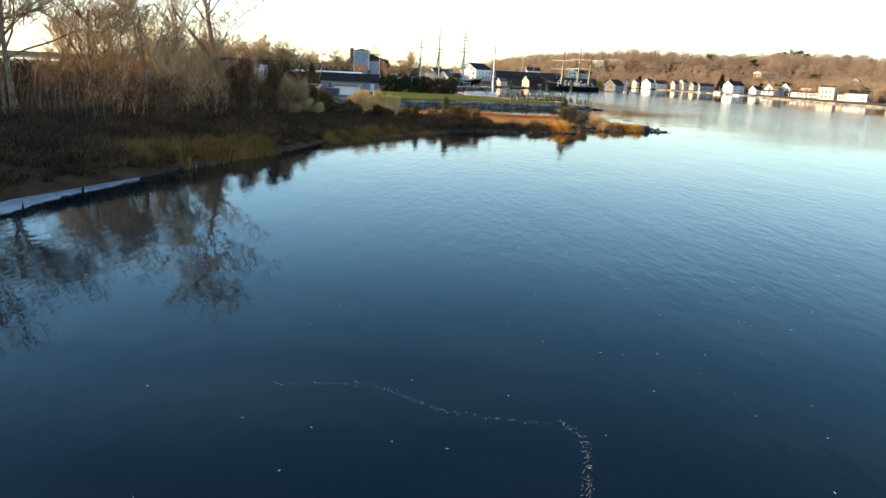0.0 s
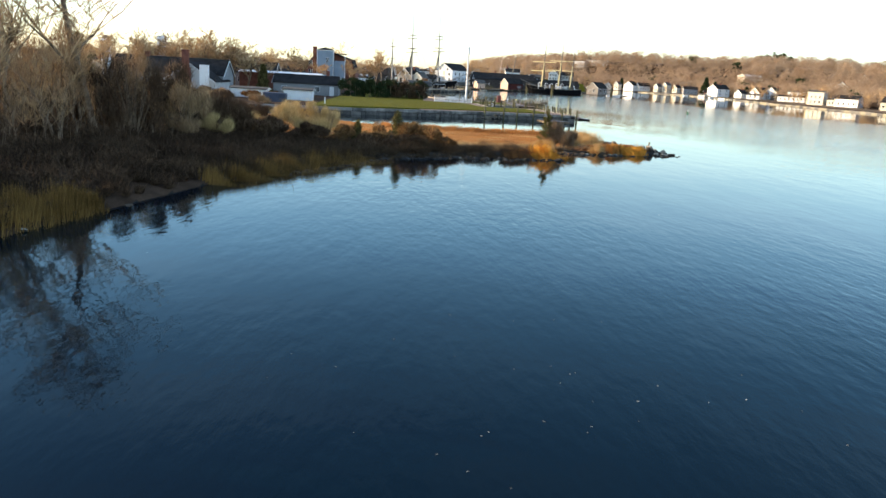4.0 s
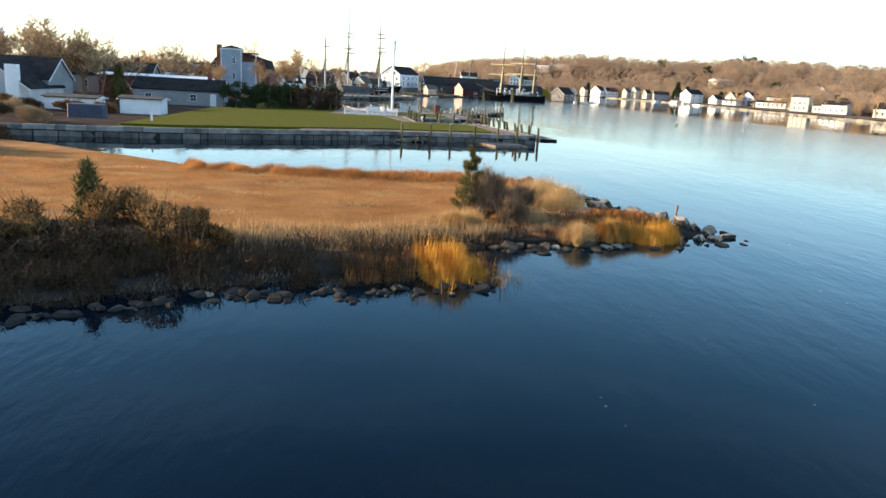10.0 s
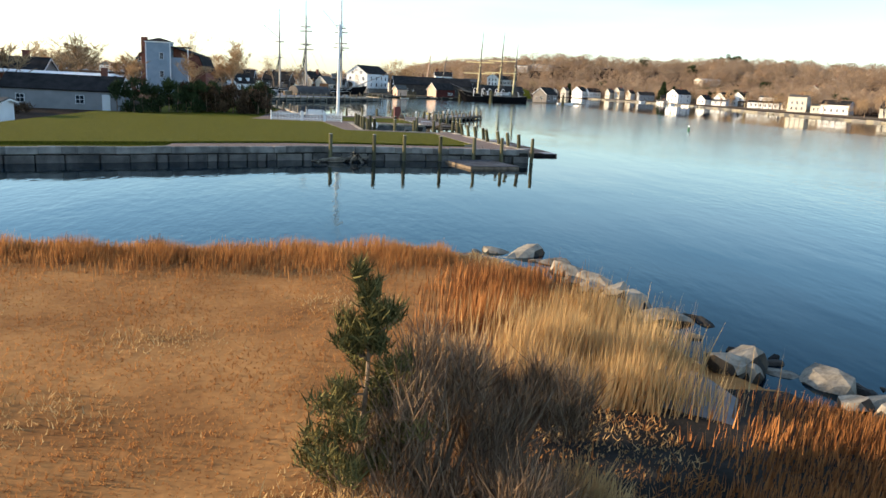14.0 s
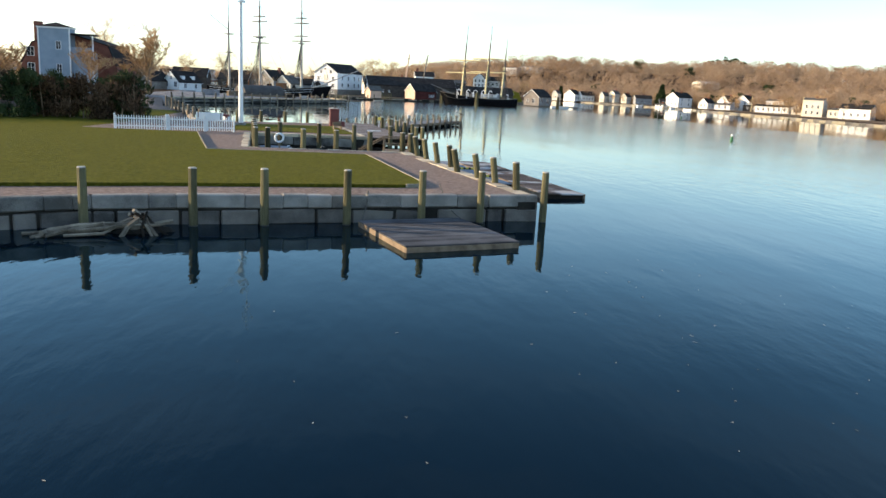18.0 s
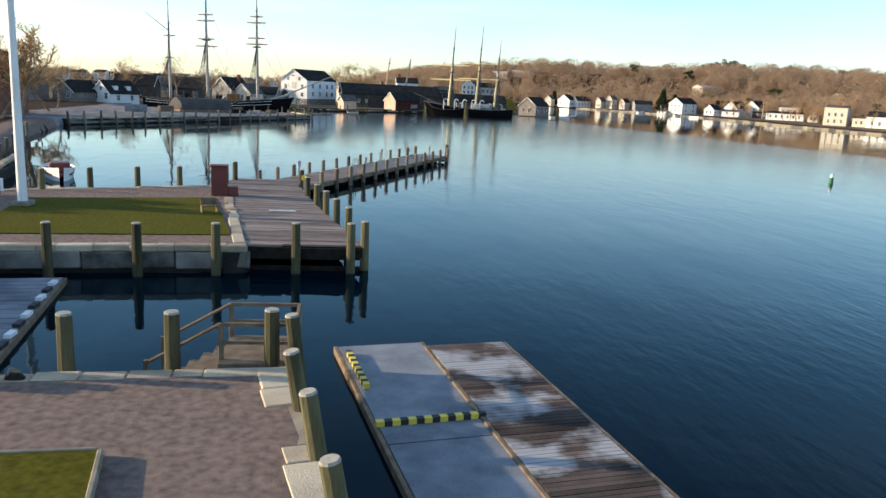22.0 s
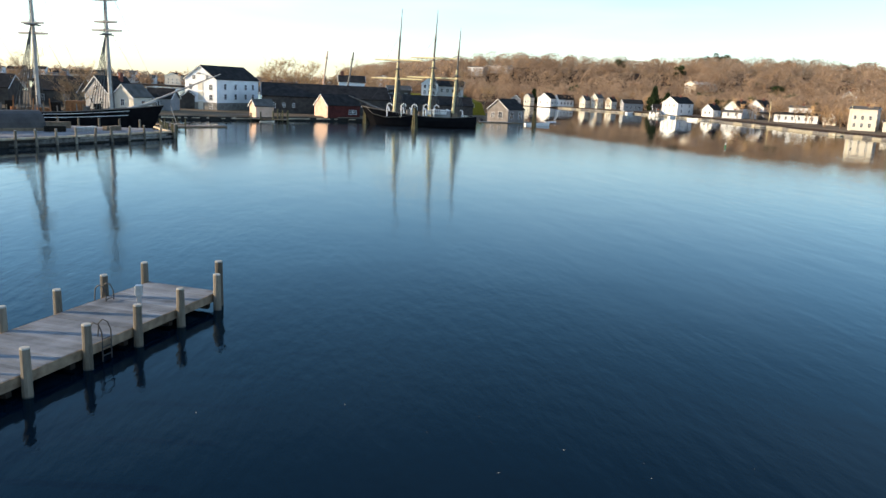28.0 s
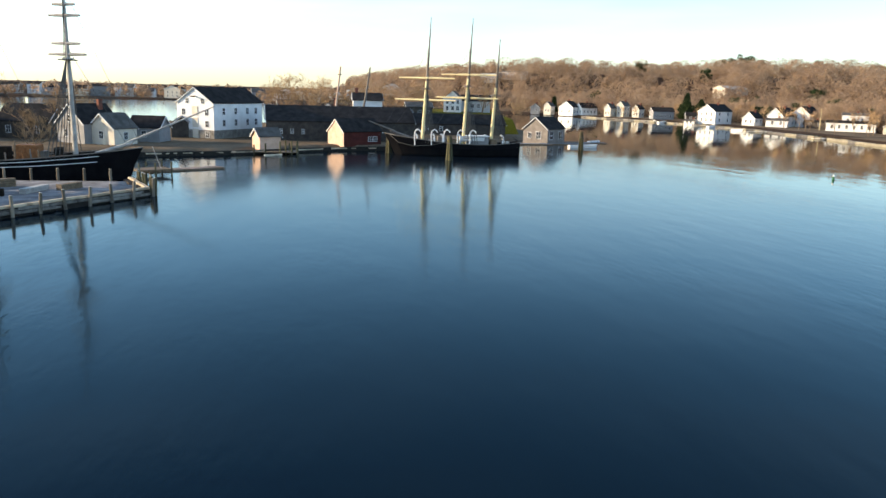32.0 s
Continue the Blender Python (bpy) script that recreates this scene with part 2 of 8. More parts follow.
brush_m = shade("brush", (0.03, 0.019, 0.012), (0.15, 0.092, 0.052), 0.95, 0.3, 5, 0, island=0.6, spread=0.3)
# brush darkened in colour to stand for tree shadow along the stony shore
shaded_sedge = shade("shaded_sedge", (0.02, 0.014, 0.009), (0.10, 0.066, 0.038), 0.95, 0.3, 5, 0, island=0.5, spread=0.3)
pale_brush = shade("pale_shrub", (0.34, 0.23, 0.09), (0.72, 0.53, 0.25), 0.95, 0.4, 5, 0, island=0.6)
russet = shade("russet_leaves", (0.09, 0.04, 0.015), (0.27, 0.13, 0.045), 0.9, 0.5, 6, 0, island=0.7)
wood_far = shade("far_wood", (0.25, 0.165, 0.105), (0.50, 0.36, 0.235), 0.95, 0.035, 0.15, 0, island=0.05, thin=0.5)
evergreen = shade("evergreen", (0.012, 0.022, 0.010), (0.055, 0.075, 0.03), 0.9, 0.5, 6, 0, island=0.6)
cedar_m = shade("cedar_green", (0.05, 0.05, 0.018), (0.20, 0.165, 0.06), 0.9, 0.6, 6, 0, island=0.7)
reed_gold = shade("golden_reed", (0.34, 0.14, 0.025), (0.80, 0.40, 0.06), 0.9, 0.5, 5, 0, island=0.6)
reed_rust = shade("rust_reed", (0.17, 0.065, 0.022), (0.42, 0.18, 0.06), 0.9, 0.5, 5, 0, island=0.6)
grass_m = shade("marsh_grass", (0.25, 0.105, 0.035), (0.54, 0.26, 0.09), 0.95, 0.2, 1.2, 0, island=0.1, thin=0.45)
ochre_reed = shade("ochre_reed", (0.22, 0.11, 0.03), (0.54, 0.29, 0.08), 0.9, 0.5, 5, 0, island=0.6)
# ochre reed again, with the left bank's shade darkened into its colour
shaded_ochre = shade("shaded_ochre_reed", (0.10, 0.055, 0.016), (0.30, 0.17, 0.05), 0.9, 0.5, 5, 0, island=0.6)
straw_m = shade("pale_straw", (0.32, 0.19, 0.08), (0.68, 0.46, 0.21), 0.95, 0.4, 3, 0, island=0.3, thin=0.3)
dim_grass = shade("brown_sedge", (0.08, 0.05, 0.032), (0.28, 0.19, 0.115), 0.95, 0.4, 5, 0, island=0.6)
scum_m = shade("drift_scum", (0.22, 0.20, 0.16), (0.5, 0.46, 0.38), 0.9, 3, 20, 0, island=0.6)
ice_m = shade("shore_ice", (0.03, 0.042, 0.05), (0.27, 0.33, 0.375), 0.5, 1.6, 9, 0.5)

glass = bpy.data.materials.new("window_glass")
glass.use_nodes = True
gb = glass.node_tree.nodes["Principled BSDF"]
gb.inputs["Base Color"].default_value = (0.02, 0.024, 0.03, 1)
gb.inputs["Roughness"].default_value = 0.06

# Water: dark, clear, with small wind ripples that come and go in patches.
water_m = bpy.data.materials.new("river_water")
water_m.use_nodes = True
n, l = water_m.node_tree.nodes, water_m.node_tree.links
n.remove(n["Principled BSDF"])
deep, gloss, fres, blend = n.new("ShaderNodeBsdfDiffuse"), n.new("ShaderNodeBsdfGlossy"), n.new("ShaderNodeFresnel"), n.new("ShaderNodeMixShader")
deep.inputs["Color"].default_value = (0.0006, 0.0048, 0.0105, 1)
fres.inputs["IOR"].default_value = 1.185
lift, share = n.new("ShaderNodeMapRange"), n.new("ShaderNodeMath")
lift.inputs["From Min"].default_value, lift.inputs["From Max"].default_value = 0.02, 0.2
lift.inputs["To Min"].default_value, lift.inputs["To Max"].default_value = 0.74, 1.12
share.operation, share.use_clamp = "MULTIPLY", True
l.new(fres.outputs[0], lift.inputs["Value"])
l.new(fres.outputs[0], share.inputs[0])
l.new(lift.outputs[0], share.inputs[1])
l.new(share.outputs[0], blend.inputs[0])
l.new(deep.outputs[0], blend.inputs[1])
l.new(gloss.outputs[0], blend.inputs[2])
l.new(blend.outputs[0], n["Material Output"].inputs["Surface"])
g = n.new("ShaderNodeNewGeometry")
mp = n.new("ShaderNodeMapping")
mp.inputs["Rotation"].default_value = (0, 0, radians(32))
mp.inputs["Scale"].default_value = (1.0, 0.38, 1.0)
l.new(g.outputs["Position"], mp.inputs["Vector"])
rip, swell, patch = (n.new("ShaderNodeTexNoise") for _ in range(3))
for node, s, d in ((rip, 2.1, 3.0), (swell, 0.33, 2.0), (patch, 0.022, 3.0)):
    node.inputs["Scale"].default_value, node.inputs["Detail"].default_value = s, d
l.new(mp.outputs[0], rip.inputs["Vector"])
l.new(mp.outputs[0], swell.inputs["Vector"])
l.new(g.outputs["Position"], patch.inputs["Vector"])
ramp = n.new("ShaderNodeMapRange")
ramp.inputs["From Min"].default_value, ramp.inputs["From Max"].default_value = 0.42, 0.66
ramp.inputs["To Min"].default_value, ramp.inputs["To Max"].default_value = 0.45, 2.6
l.new(patch.outputs["Fac"], ramp.inputs["Value"])
# lee of the two shores: calmer, mirror-like water
sep = n.new("ShaderNodeSeparateXYZ")
l.new(g.outputs["Position"], sep.inputs[0])
lee_w, lee_e, lee, rough_w = (n.new("ShaderNodeMapRange") for _ in range(4))
for node, lo_, hi_, slope, shift in ((lee_w, 101, 91, 0.22, -105), (lee_e, 38, 74, 0.25, -50)):
    node.inputs["From Min"].default_value, node.inputs["From Max"].default_value = lo_, hi_
    by_y, to_x, wob_ = (n.new("ShaderNodeMath") for _ in range(3))
    by_y.operation, to_x.operation, wob_.operation = "MULTIPLY_ADD", "ADD", "MULTIPLY_ADD"
    l.new(sep.outputs["Y"], by_y.inputs[0])
    by_y.inputs[1].default_value, by_y.inputs[2].default_value = slope, shift
    l.new(sep.outputs["X"], to_x.inputs[0])
    l.new(by_y.outputs[0], to_x.inputs[1])
    l.new(patch.outputs["Fac"], wob_.inputs[0])
    wob_.inputs[1].default_value = 22.0
    l.new(to_x.outputs[0], wob_.inputs[2])
    l.new(wob_.outputs[0], node.inputs["Value"])
both = n.new("ShaderNodeMath")
both.operation = "MULTIPLY"
l.new(lee_w.outputs[0], both.inputs[0])
l.new(lee_e.outputs[0], both.inputs[1])
rough_w.inputs["To Min"].default_value, rough_w.inputs["To Max"].default_value = 0.015, 0.11
l.new(both.outputs[0], rough_w.inputs["Value"])
l.new(rough_w.outputs[0], gloss.inputs["Roughness"])
lee.inputs["To Min"].default_value, lee.inputs["To Max"].default_value = 0.7, 1.0
l.new(both.outputs[0], lee.inputs["Value"])
mul, add = n.new("ShaderNodeMath"), n.new("ShaderNodeMath")
mul.operation, add.operation = "MULTIPLY", "MULTIPLY_ADD"
l.new(rip.outputs["Fac"], mul.inputs[0])
wind = n.new("ShaderNodeMath")
wind.operation = "MULTIPLY"
l.new(ramp.outputs[0], wind.inputs[0])
l.new(lee.outputs[0], wind.inputs[1])
calm, still = n.new("ShaderNodeMapRange"), n.new("ShaderNodeMath")
calm.inputs["From Min"].default_value, calm.inputs["From Max"].default_value = 150, 225
calm.inputs["To Min"].default_value, calm.inputs["To Max"].default_value = 1.0, 0.5
l.new(sep.outputs["Y"], calm.inputs["Value"])
still.operation = "MULTIPLY"
l.new(wind.outputs[0], still.inputs[0])
l.new(calm.outputs[0], still.inputs[1])
l.new(still.outputs[0], mul.inputs[1])
l.new(swell.outputs["Fac"], add.inputs[0])
add.inputs[1].default_value = 1.6
l.new(mul.outputs[0], add.inputs[2])
bp = n.new("ShaderNodeBump")
bp.inputs["Strength"].default_value, bp.inputs["Distance"].default_value = 0.4, 0.044
l.new(add.outputs[0], bp.inputs["Height"])
l.new(bp.outputs[0], gloss.inputs["Normal"])
l.new(bp.outputs[0], fres.inputs["Normal"])
# the reflection loses its blue-green tint towards grazing angles
graze, tint = n.new("ShaderNodeMapRange"), n.new("ShaderNodeMix")
graze.inputs["From Min"].default_value, graze.inputs["From Max"].default_value = 0.09, 0.45
tint.data_type = "RGBA"
tint.inputs["A"].default_value, tint.inputs["B"].default_value = (0.62, 0.88, 0.95, 1), (0.93, 0.95, 0.94, 1)
l.new(fres.outputs[0], graze.inputs["Value"])
l.new(graze.outputs[0], tint.inputs[0])
l.new(tint.outputs["Result"], gloss.inputs["Color"])

# ---- building blocks ----
rnd = random.Random(7)


def mesh_of(name, bm, material):
    me = bpy.data.meshes.new(name)
    bm.normal_update()
    bm.to_mesh(me)
    bm.free()
    for m in material if isinstance(material, (list, tuple)) else (material,):
        me.materials.append(m)
    return me


def part(name, bm, material, parent=None, label="", at=None):
    """A bmesh (or a ready mesh) as one mesh object under a thing or a part."""
    me = bm if isinstance(bm, bpy.types.Mesh) else mesh_of(name, bm, material)
    ob = new(name, me)
    ob.parent = parent
    if at is not None:
        ob.matrix_basis = at
    if label:
        ob["label"] = label
    return ob


def thing(name, label, category, x=0, y=0, z=0, turn=0.0, group="", kind=""):
    e = new(name)
    e.empty_display_size = 0.2
    e.matrix_basis = pose(x, y, z, 0, 0, turn)
    return tagged(e, label, category, group, kind)


def box(bm, x0, x1, y0, y1, z0, z1, bevel=0.0, mat=0, m=None):
    vs = [bm.verts.new((x, y, z)) for z in (z0, z1) for x, y in ((x0, y0), (x1, y0), (x1, y1), (x0, y1))]
    fs = [bm.faces.new([vs[i] for i in f]) for f in ((3, 2, 1, 0), (4, 5, 6, 7), (0, 1, 5, 4), (1, 2, 6, 5), (2, 3, 7, 6), (3, 0, 4, 7))]
    for f in fs:
        f.material_index = mat
    if bevel:
        bmesh.ops.bevel(bm, geom=list({e for f in fs for e in f.edges}), offset=bevel, segments=1, affect="EDGES")
    if m is not None:
        bmesh.ops.transform(bm, matrix=m, verts=vs)
    return bm


def nb():
    return bmesh.new()


def tube(bm, p, q, r0, r1, n=6, caps=True, mat=0):
    p, q = Vector(p), Vector(q)
    ax = (q - p).normalized()
    u = ax.orthogonal().normalized()
    v = ax.cross(u)
    rings = [[bm.verts.new(c + r * (math.cos(2 * math.pi * i / n) * u + math.sin(2 * math.pi * i / n) * v)) for i in range(n)] for c, r in ((p, r0), (q, r1))]
    for i in range(n):
        bm.faces.new((rings[0][i], rings[0][(i + 1) % n], rings[1][(i + 1) % n], rings[1][i])).material_index = mat
    if caps:
        bm.faces.new(rings[0][::-1]).material_index = mat
        bm.faces.new(rings[1]).material_index = mat
    return bm


def slab(bm, pts, z0, z1, mat=0):
    """A prism over a flat outline, anticlockwise from above."""
    lo = [bm.verts.new((x, y, z0)) for x, y in pts]
    hi = [bm.verts.new((x, y, z1)) for x, y in pts]
    top = bm.faces.new(hi)
    top.normal_update()
    k = len(pts)
    for i in range(k):
        bm.faces.new((lo[i], lo[(i + 1) % k], hi[(i + 1) % k], hi[i])).material_index = mat
    bmesh.ops.triangulate(bm, faces=[top])
    return bm


def arc_tube(bm, pts, r, n=5, mat=0):
    ps = [Vector(p) for p in pts]
    rings, u = [], None
    for i, p in enumerate(ps):
        ax = (ps[min(i + 1, len(ps) - 1)] - ps[max(i - 1, 0)]).normalized()
        u = ax.orthogonal().normalized() if u is None else (u - ax * u.dot(ax)).normalized()
        v = ax.cross(u)
        rings.append([bm.verts.new(p + r * (math.cos(2 * math.pi * k / n) * u + math.sin(2 * math.pi * k / n) * v)) for k in range(n)])
    for a, c in zip(rings, rings[1:]):
        for k in range(n):
            bm.faces.new((a[k], a[(k + 1) % n], c[(k + 1) % n], c[k])).material_index = mat
    bm.faces.new(rings[0][::-1]).material_index = mat
    bm.faces.new(rings[-1]).material_index = mat
    return bm


def raw(name, verts, faces, material):
    me = bpy.data.meshes.new(name)
    me.from_pydata(verts, [], faces)
    me.materials.append(material)
    return me


def lattice(bm, xs, zs, holes, y0, y1):
    """One joined grid of bars in the xz plane with open cells, from y0 to y1."""
    vs = {}

    def v(i, j, k):
        if (i, j, k) not in vs:
            vs[i, j, k] = bm.verts.new((xs[i], (y0, y1)[k], zs[j]))
        return vs[i, j, k]

    full = {(i, j) for i in range(len(xs) - 1) for j in range(len(zs) - 1)} - set(holes)
    for i, j in full:
        bm.faces.new((v(i, j, 0), v(i + 1, j, 0), v(i + 1, j + 1, 0), v(i, j + 1, 0)))
        bm.faces.new((v(i, j + 1, 1), v(i + 1, j + 1, 1), v(i + 1, j, 1), v(i, j, 1)))
        for di, dj, a, c in ((-1, 0, (i, j + 1), (i, j)), (1, 0, (i + 1, j), (i + 1, j + 1)), (0, -1, (i, j), (i + 1, j)), (0, 1, (i + 1, j + 1), (i, j + 1))):
            if (i + di, j + dj) not in full:
                bm.faces.new((v(*a, 0), v(*a, 1), v(*c, 1), v(*c, 0)))
    bmesh.ops.recalc_face_normals(bm, faces=bm.faces)
    return bm


# ---- the plan: outlines of land, in metres ----
TIDE = 0.3
MARSH = [(-400, -120), (-30, -120), (-27, 5), (-24, 18), (-20.5, 30), (-18.5, 37), (-16, 45), (-13.3, 54), (-11, 64), (-9.5, 70), (-7, 77), (-3, 85), (-0.5, 91.2), (4.4, 94.2), (10, 96.6), (14, 97.6), (17.3, 98.4), (17.9, 101.6), (16.6, 104.4), (20.5, 105.6), (24.2, 106.6), (26.5, 107.6), (30, 108.7), (33.9, 110.0), (34.0, 111.2), (32.0, 114.5), (30.6, 118), (28.6, 120.5), (27.8, 125), (26, 130), (23.5, 134), (18, 134.6), (11, 133), (4, 132.6), (-2, 134), (-10, 139), (-18, 145), (-30, 150), (-60, 152), (-400, 152)]
QUAY = [(-400, 140), (-60, 146), (-35, 148.5), (-12, 155), (0, 160.7), (14.5, 168.4), (32.6, 172.8), (27.9, 193.2), (17.0, 192.4), (15.2, 206.4), (25.2, 207.4), (22.6, 221.5), (21.0, 226.5), (9.0, 221.5), (6.3, 227), (2.5, 243), (-1, 252), (-8, 274), (-13, 299.5), (21, 353), (16.5, 363), (-22, 363), (-24, 400), (4, 402), (24, 411), (44, 424.5), (60, 430), (84, 449), (104, 486), (112, 500), (106, 520), (40, 531), (-30, 533), (-60, 560), (-400, 600)]
WEST = [(216, -600), (215, 200), (209, 400), (208, 470), (213, 525), (216, 566), (214, 598), (204, 645), (184, 690), (140, 752), (60, 830), (-60, 880), (-400, 900), (-2600, 1000), (-2600, 4200), (3600, 4200), (3600, -600)]


def side(pts, x, y):
    """Signed distance to an outline, plus inside."""
    p = np.array(pts, float)
    q = np.roll(p, -1, 0)
    best = np.full(x.shape, 1e18)
    inside = np.zeros(x.shape, bool)
    for (ax, ay), (bx, by) in zip(p, q):
        dx, dy = bx - ax, by - ay
        t = np.clip(((x - ax) * dx + (y - ay) * dy) / (dx * dx + dy * dy), 0, 1)
        best = np.minimum(best, (x - ax - t * dx) ** 2 + (y - ay - t * dy) ** 2)
        if ay != by:
            inside ^= ((ay > y) != (by > y)) & (x < (bx - ax) * (y - ay) / (by - ay) + ax)
    return np.where(inside, 1, -1) * np.sqrt(best)


def smooth(t):
    t = np.clip(t, 0, 1)
    return t * t * (3 - 2 * t)


def height(x, y):
    x, y = np.asarray(x, float), np.asarray(y, float)
    m, q, w = side(MARSH, x, y), side(QUAY, x, y), side(WEST, x, y)
    wob = 0.5 * np.sin(x * 0.31 + 1.3 * np.sin(y * 0.17)) + 0.5 * np.sin(y * 0.43 + x * 0.11)
    bank = smooth((-x - 10) / 22) * smooth((118 - y) / 30)
    hm = -2.2 + 2.75 * smooth((m + 1.6) / 4.2) + 0.08 * wob * smooth(m / 4) + bank * (1.3 + 0.25 * wob) * smooth(m / 5) + 0.9 * smooth((-x - 45) / 60)
    low = 0.65 * smooth((4 - x) / 28) * smooth((q - 9) / 18) * smooth((260 - y) / 30)
    hq = np.where(y < 390, -2.2 + 3.55 * smooth((q - 0.15) / 0.9) - low, -2.2 + 3.5 * smooth((q + 0.5) / 3))
    far = smooth((w - 46) / 140)
    hw = -2.2 + 3.6 * smooth((w + 1.5) / 4) + far * (20.5 + 7 * smooth((y - 640) / 160) * smooth((330 - x) / 90) + 4 * np.sin(x * 0.019 + 0.8) + 3 * np.sin(y * 0.017)) * (0.1 + 0.9 * smooth((x - 5) / 170)) + (5 + 3 * np.sin(x * 0.011 + y * 0.006)) * smooth((w - 170) / 170) * smooth((x - 200) / 120) + 9.5 * np.exp(-((x - 178) ** 2 + (y - 874) ** 2) / 4600.0) * smooth((w - 20) / 30)
    return np.maximum(np.maximum(hm, hq), hw)


def steps(*runs):
    out = []
    for a, b3, s in runs:
        out += list(np.arange(a, b3, s))
    return np.array(out + [runs[-1][1]], float)


gx = steps((-2600, -400, 220), (-400, -90, 31), (-90, -30, 4), (-30, 44, 0.85), (44, 130, 6), (130, 700, 9.5), (700, 3600, 240))
gy = steps((-600, -60, 60), (-60, 18, 6), (18, 240, 0.9), (240, 470, 3.5), (470, 1100, 11), (1100, 4200, 260))
X, Y = np.meshgrid(gx, gy)
Z = height(X, Y)
nx_, ny_ = len(gx), len(gy)
quads = [(j * nx_ + i, j * nx_ + i + 1, (j + 1) * nx_ + i + 1, (j + 1) * nx_ + i) for j in range(ny_ - 1) for i in range(nx_ - 1)]
ground_me = bpy.data.meshes.new("ground")
ground_me.from_pydata(list(zip(X.ravel().tolist(), Y.ravel().tolist(), Z.ravel().tolist())), [], quads)
for m in (mud_m, litter_m, marsh_m, gravel_m, town_soil, lawn_m, frost_ground):
    ground_me.materials.append(m)
cx, cy = (gx[:-1] + gx[1:]) / 2, (gy[:-1] + gy[1:]) / 2
CX, CY = np.meshgrid(cx, cy)
CZ = height(CX, CY)
sm, sq, sw = side(MARSH, CX, CY), side(QUAY, CX, CY), side(WEST, CX, CY)
kind = np.zeros(CX.shape, int)
jag = 1.2 * np.sin(CX * 0.7 + 2 * np.sin(CY * 0.3))
kind[(sm > 0.8) & (CZ > 0.1)] = 1
kind[(sm > 0.5) & (CX + jag > -30) & (CY - 0.45 * np.maximum(-CX, 0) + jag > 103.6 - 0.25 * np.abs(CX - 8)) & (CZ > 0.3)] = 2
kind[(sm > -3) & (CX + 0.35 * jag > 20.2) & (CY < 118)] = 0
kind[(sm > -3) & (sm < 4.2 + 0.6 * jag) & (CX > -14) & (CX < 20) & (CY > 74) & (CY < 108)] = 0
kind[(sq > 0.4) & (CY < 390)] = 1
kind[(sq > 0.4) & (CY < 300) & (CX > -17)] = 5
kind[(sq > 0.4) & (CX > 2) & (CY < 245) & ((CY > 204) | ((CX > 13.5) & (CY > 187)) | (sq < 2.6))] = 3
kind[(sq > 0.4) & (CY > 245) & (CX > -60)] = 1
kind[(sq > 0.4) & (CY > 245) & (sq < 5.5) & (CX > -60)] = 3
kind[(sq > 0.4) & (CY > 296) & (CX > -26)] = 6
kind[(sq > 0) & (CY > 390)] = 4
kind[(sw > -1)] = 1
kind[(sw > 9) & (sw < 40)] = 4
ground_me.polygons.foreach_set("material_index", kind.ravel().astype("i"))
ground_me.polygons.foreach_set("use_smooth", np.ones(kind.size, bool))
ground = tagged(new("ground", ground_me), "river banks of mud, brown marsh, gravel and low wooded hills", "ground", kind="structure")

bm = nb()
vs = [bm.verts.new(p) for p in ((-3000, -900, TIDE), (4000, -900, TIDE), (4000, 4500, TIDE), (-3000, 4500, TIDE))]
bm.faces.new(vs)
water = part("water", bm, water_m)
tagged(water, "calm dark blue river water with faint wind ripples", "water", kind="structure")

# ---- quay: granite walls, coping, gravel, lawns ----
def along(pts):
    """Points of a line with their lengths."""
    out, s = [], 0.0
    for a, b4 in zip(pts, pts[1:]):
        d = math.dist(a, b4)
        out.append((a, b4, s, d))
        s += d
    return out, s


STONES = []


def seawall(name, pts, label, top=1.42, courses=((-0.35, 0.32), (0.34, 0.86), (0.88, 1.2)), thick=1.0, cope=0.55, step=1.6, high=0.26):
    """A granite wall with its face on the line; land lies to the left of the way along it."""
    w = thing(name, label, "wall", kind="structure")
    segs, total = along(pts)
    core = nb()
    for a, b4, s, d in segs:
        ang = math.atan2(b4[1] - a[1], b4[0] - a[0])
        m = Matrix.Translation((a[0], a[1], 0)) @ Matrix.Rotation(ang, 4, "Z")
        box(core, -0.05, d + 0.05, 0.12, thick, -2.4, top - 0.24, m=m)
        STONES.append((w, m, d, top, courses, cope, step, high))
    part("core", core, wet_rock, w, "dark wet joints and footing stones")
    return w


